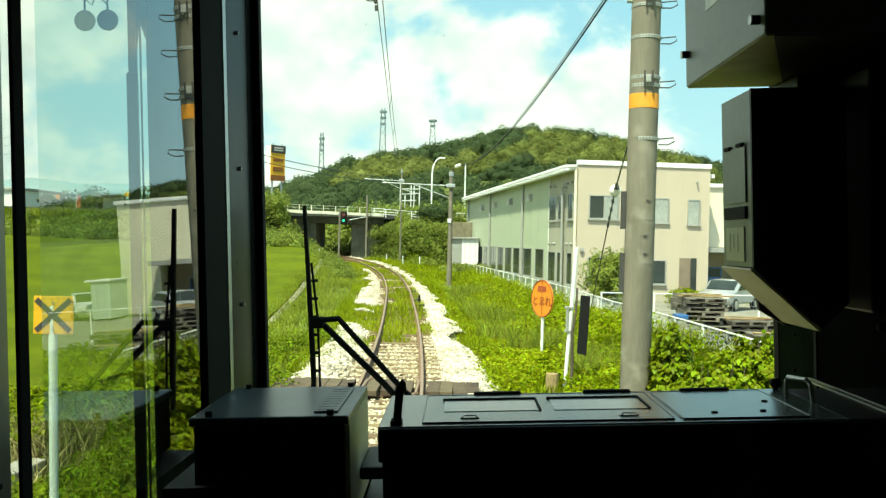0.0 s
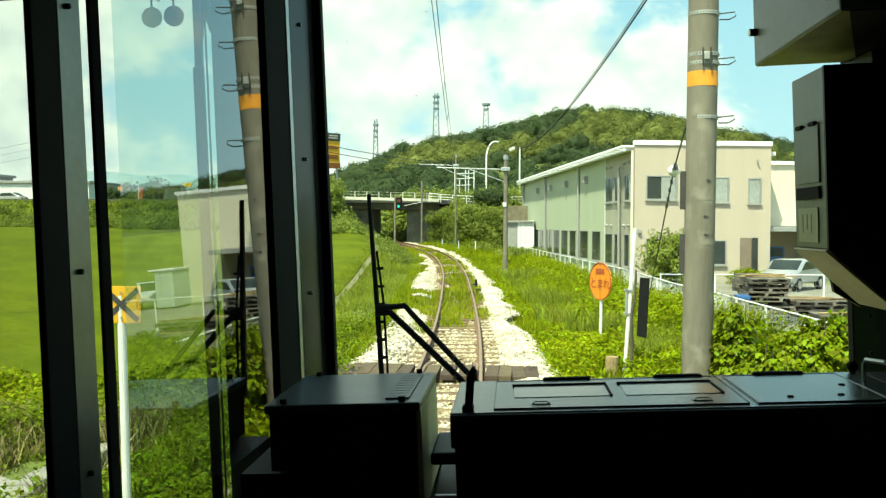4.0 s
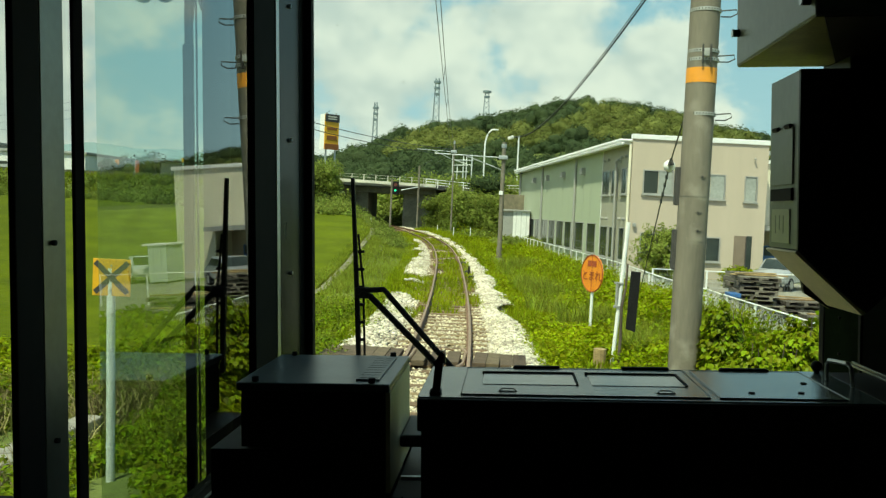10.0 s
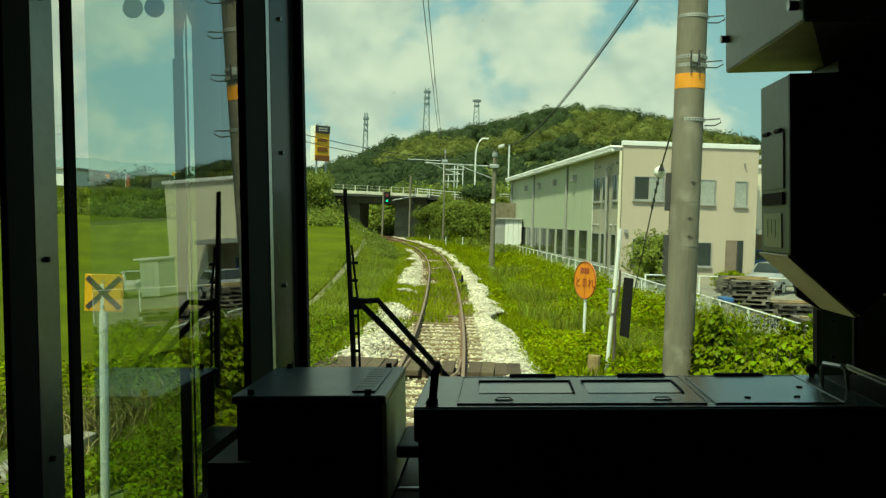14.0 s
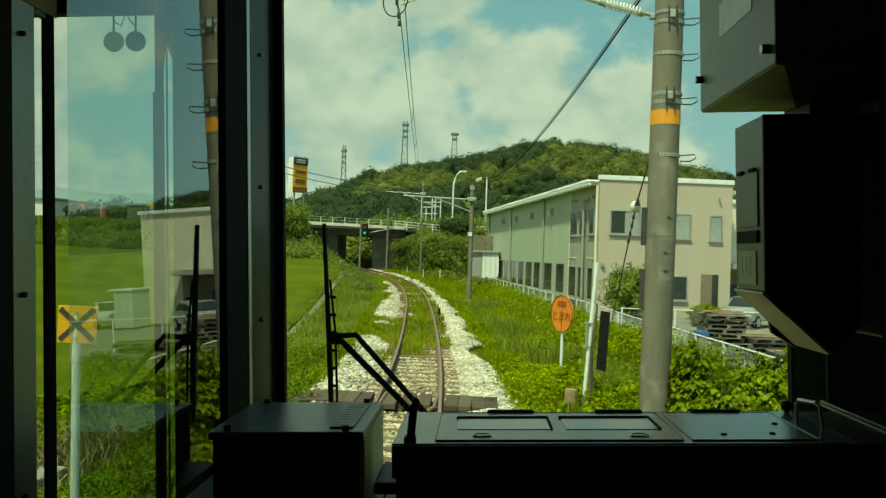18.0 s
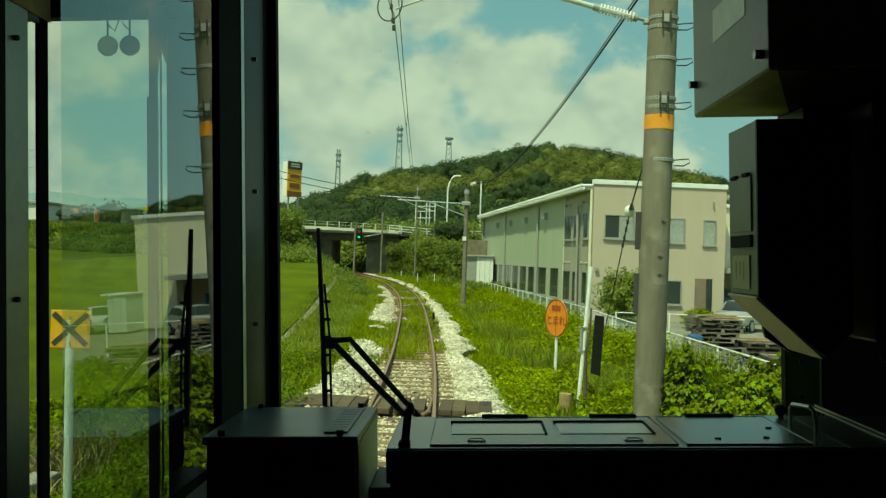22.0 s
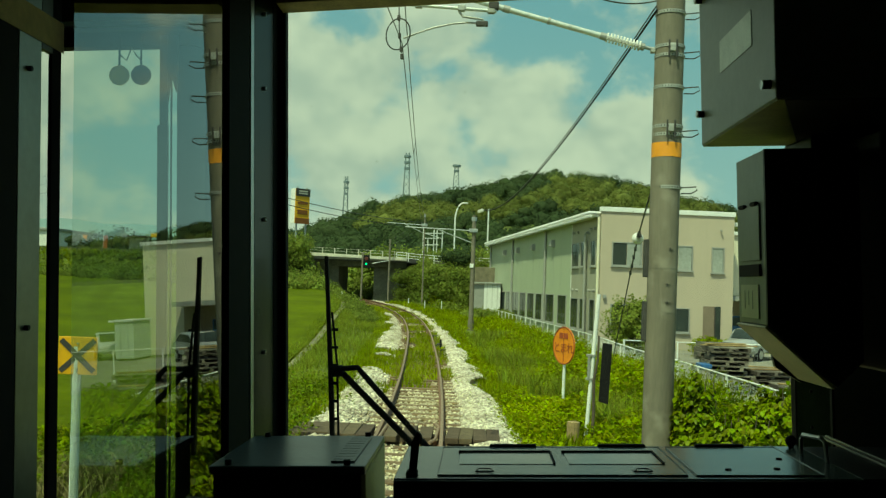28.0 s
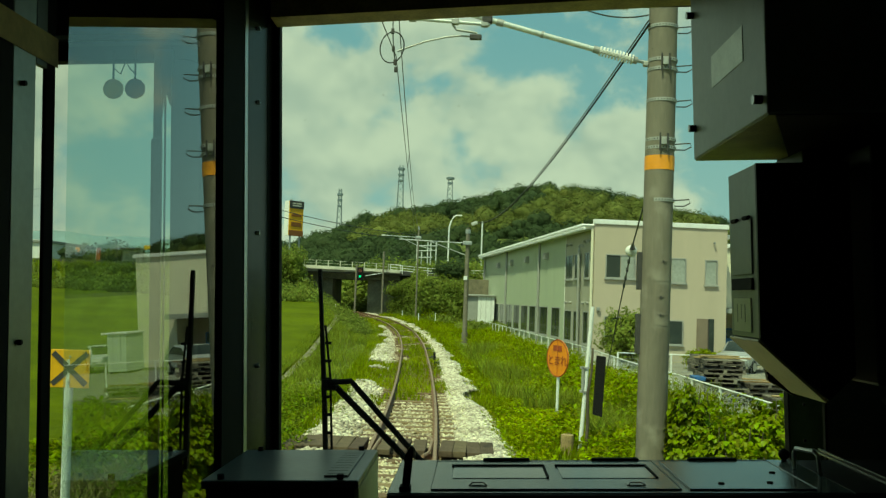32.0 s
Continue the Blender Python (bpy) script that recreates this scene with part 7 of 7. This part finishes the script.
# wiper outside the glass
wip = thing("windscreen_wiper", "black windscreen wiper parked upright with a ladder-like blade carrier", "wiper", CAB)
Y = 2.47
part("blade", prism([(-0.43, 0.108), (-0.421, 0.108), (-0.405, -0.30), (-0.404, -0.45), (-0.415, -0.45), (-0.421, -0.2)], "y", Y - 0.008, Y + 0.008), M_RUBBER, wip)
part("blade_spine", tube([(-0.41, Y, -0.05), (-0.396, Y, -0.2), (-0.392, Y, -0.44)], 0.0035, sides=6), M_RUBBER, wip)
for z in (-0.1, -0.15, -0.2, -0.25, -0.3, -0.35, -0.4):
    part("rung", box(-0.411, Y - 0.004, z - 0.004, -0.393, Y + 0.004, z + 0.004), M_RUBBER, wip)
part("arm", tube([(-0.405, Y, -0.215), (-0.378, Y, -0.225), (-0.215, Y, -0.39), (-0.14, Y - 0.01, -0.47)], 0.009, sides=8), M_RUBBER, wip)
part("link_arm", tube([(-0.385, Y - 0.02, -0.208), (-0.335, Y - 0.02, -0.205), (-0.318, Y - 0.02, -0.225), (-0.185, Y - 0.02, -0.377), (-0.1, Y - 0.02, -0.47)], 0.008, sides=8), M_RUBBER, wip)
part("pivot", box(-0.42, Y - 0.015, -0.232, -0.378, Y + 0.012, -0.2, 0.005), M_RUBBER, wip)
part("spindle", tube([(-0.12, Y - 0.036, -0.47), (-0.12, Y, -0.47)], 0.022, sides=12), M_BLACK, wip)

# equipment boxes on the right
b1 = thing("equipment_box", "grey-green metal equipment box with a nameplate and black knobs", "equipment box", CAB)
part("case", box(0.545, 1.58, 0.352, 0.995, 2.125, 1.24, 0.004), M_CABLT, b1)
# Light bounced up from the desk is put into this olive colour
part("bottom_plate", prism([(0.548, 1.583), (0.56, 1.583), (0.77, 2.122), (0.548, 2.122)], "z", 0.3502, 0.3518), mat("olive_bounce_tint", (0.3, 0.31, 0.07), 0.55, var=0.3, scale=14), b1, "underside with olive bounced light painted on")
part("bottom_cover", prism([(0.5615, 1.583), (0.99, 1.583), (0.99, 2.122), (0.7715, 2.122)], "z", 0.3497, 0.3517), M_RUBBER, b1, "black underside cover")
part("nameplate", box(0.5437, 1.715, 0.486, 0.5447, 1.945, 0.557), mat("bare_nameplate", (0.6, 0.61, 0.53), 0.4, 0.35, var=0.15, scale=20), b1, "blank pale nameplate")
for y, z in ((1.61, 0.385), (2.1, 0.425), (1.61, 0.66), (2.1, 0.70)):
    k = part("knob", tube([(0.545, y, z), (0.53, y, z)], 0.0085, sides=14), M_RUBBER, b1)
    part("knob_cap", tube([(0.5305, y, z), (0.528, y, z)], 0.009, sides=14), M_STEEL, k)
b2 = thing("equipment_box", "grey-green metal box with a sloping base, slot and paper label", "equipment box", CAB)
part("case", prism([(0.608, 0.302), (0.608, -0.066), (0.745, -0.194), (0.80, -0.142), (0.80, 0.302)], "y", 1.862, 2.06), M_CABLT, b2)
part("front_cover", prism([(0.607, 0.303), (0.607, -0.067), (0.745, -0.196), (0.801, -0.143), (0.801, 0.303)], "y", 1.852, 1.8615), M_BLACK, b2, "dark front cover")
# Thin cream slab paints the light falling on the sloping base
part("slope_plate", prism([(0.604, -0.0685), (0.742, -0.197), (0.7385, -0.2005), (0.6005, -0.072)], "y", 1.853, 2.06), M_CREAM, b2, "sloping base, its yellowish light painted in cream")
part("flap", box(0.604, 1.89, 0.07, 0.6075, 2.03, 0.19, 0.001), M_CABLT, b2, "hinged side flap")
part("slot", box(0.602, 1.89, 0.036, 0.6075, 2.035, 0.062), M_RUBBER, b2, "dark slot")
part("paper_label", box(0.605, 1.908, -0.055, 0.6075, 2.033, 0.018), M_PAPER, b2, "faded paper label")
for i in range(3):
    part("bar", box(0.6043, 1.945 + i * 0.028, -0.035 + 0.008 * (i % 2), 0.605, 1.949 + i * 0.028, 0.005), M_CABLT, b2, "bar of unreadable lettering")
for y in (1.90, 1.985):
    part("flap_hinge", tube([(0.603, y, 0.192), (0.603, y + 0.035, 0.193)], 0.005, sides=8), M_RUBBER, b2)
b3 = thing("equipment_column", "dark equipment column on the right wall", "equipment box", CAB)
part("case", box(0.815, 1.78, -0.16, 0.99, 2.0, 0.33, 0.006), M_BLACK, b3)
part("bracket", box(0.74, 1.95, 0.305, 0.99, 2.2, 0.346, 0.003), M_BLACK, b3)
part("rear_plate", prism([(0.66, -0.10), (0.683, -0.137), (0.69, -0.173), (0.748, -0.209), (0.80, -0.209), (0.80, -0.10)], "y", 2.07, 2.084), M_BLACK, b3)
part("knob", tube([(0.70, 2.0695, -0.155), (0.70, 2.055, -0.155)], 0.008, sides=10), M_RUBBER, b3)
part("knob", tube([(0.83, 1.775, -0.185), (0.83, 1.76, -0.185)], 0.012, sides=10), M_RUBBER, b3)
rp = thing("side_cover", "grey-green side cover panel beside the windscreen", "cover panel", CAB)
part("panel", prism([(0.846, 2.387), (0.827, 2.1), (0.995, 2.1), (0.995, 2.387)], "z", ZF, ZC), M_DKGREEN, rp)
part("face_panel", box(0.83, 2.0925, ZF, 0.995, 2.0995, ZC, 0.001), M_CABLT, rp, "green-grey face panel")
part("edge", box(0.823, 2.085, ZF, 0.829, 2.0998, ZC, 0.001), M_RUBBER, rp)
for x0, x1 in ((0.786, 0.795), (0.804, 0.809)):
    part("lower_ledge", box(x0, 1.64, -0.3362, x1, 2.0845, -0.3315, 0.001), M_ANOD, rp, "dull metal edge strip")
for z in (-0.25, -0.34):
    part("screw", disc((0.836, 2.25, z), 0.004, 0.008, "x", sides=8), M_RUBBER, rp)
hd = thing("windscreen_header", "stained cream header strip above the windscreen", "header", CAB)
part("strip", prism([(-0.53, 0.780), (R1, 0.828), (R1, 1.1), (-0.53, 1.1)], "y", 2.3, 2.388), M_HEADER, hd)
part("dark_cover", box(-0.53, 2.285, 0.84, -0.19, 2.2995, 1.1, 0.003), M_RUBBER, hd, "black cover strip")
specks = thing("glass_specks", "small dark dust specks stuck on the windscreen", "dust", CAB)
sg = np.random.default_rng(17)
for i in range(16):
    part("speck", disc((sg.uniform(-0.5, 0.6), 2.424, sg.uniform(0.1, 0.85)), sg.uniform(0.0008, 0.0018), 0.001, "y", sides=6), M_RUBBER, specks)
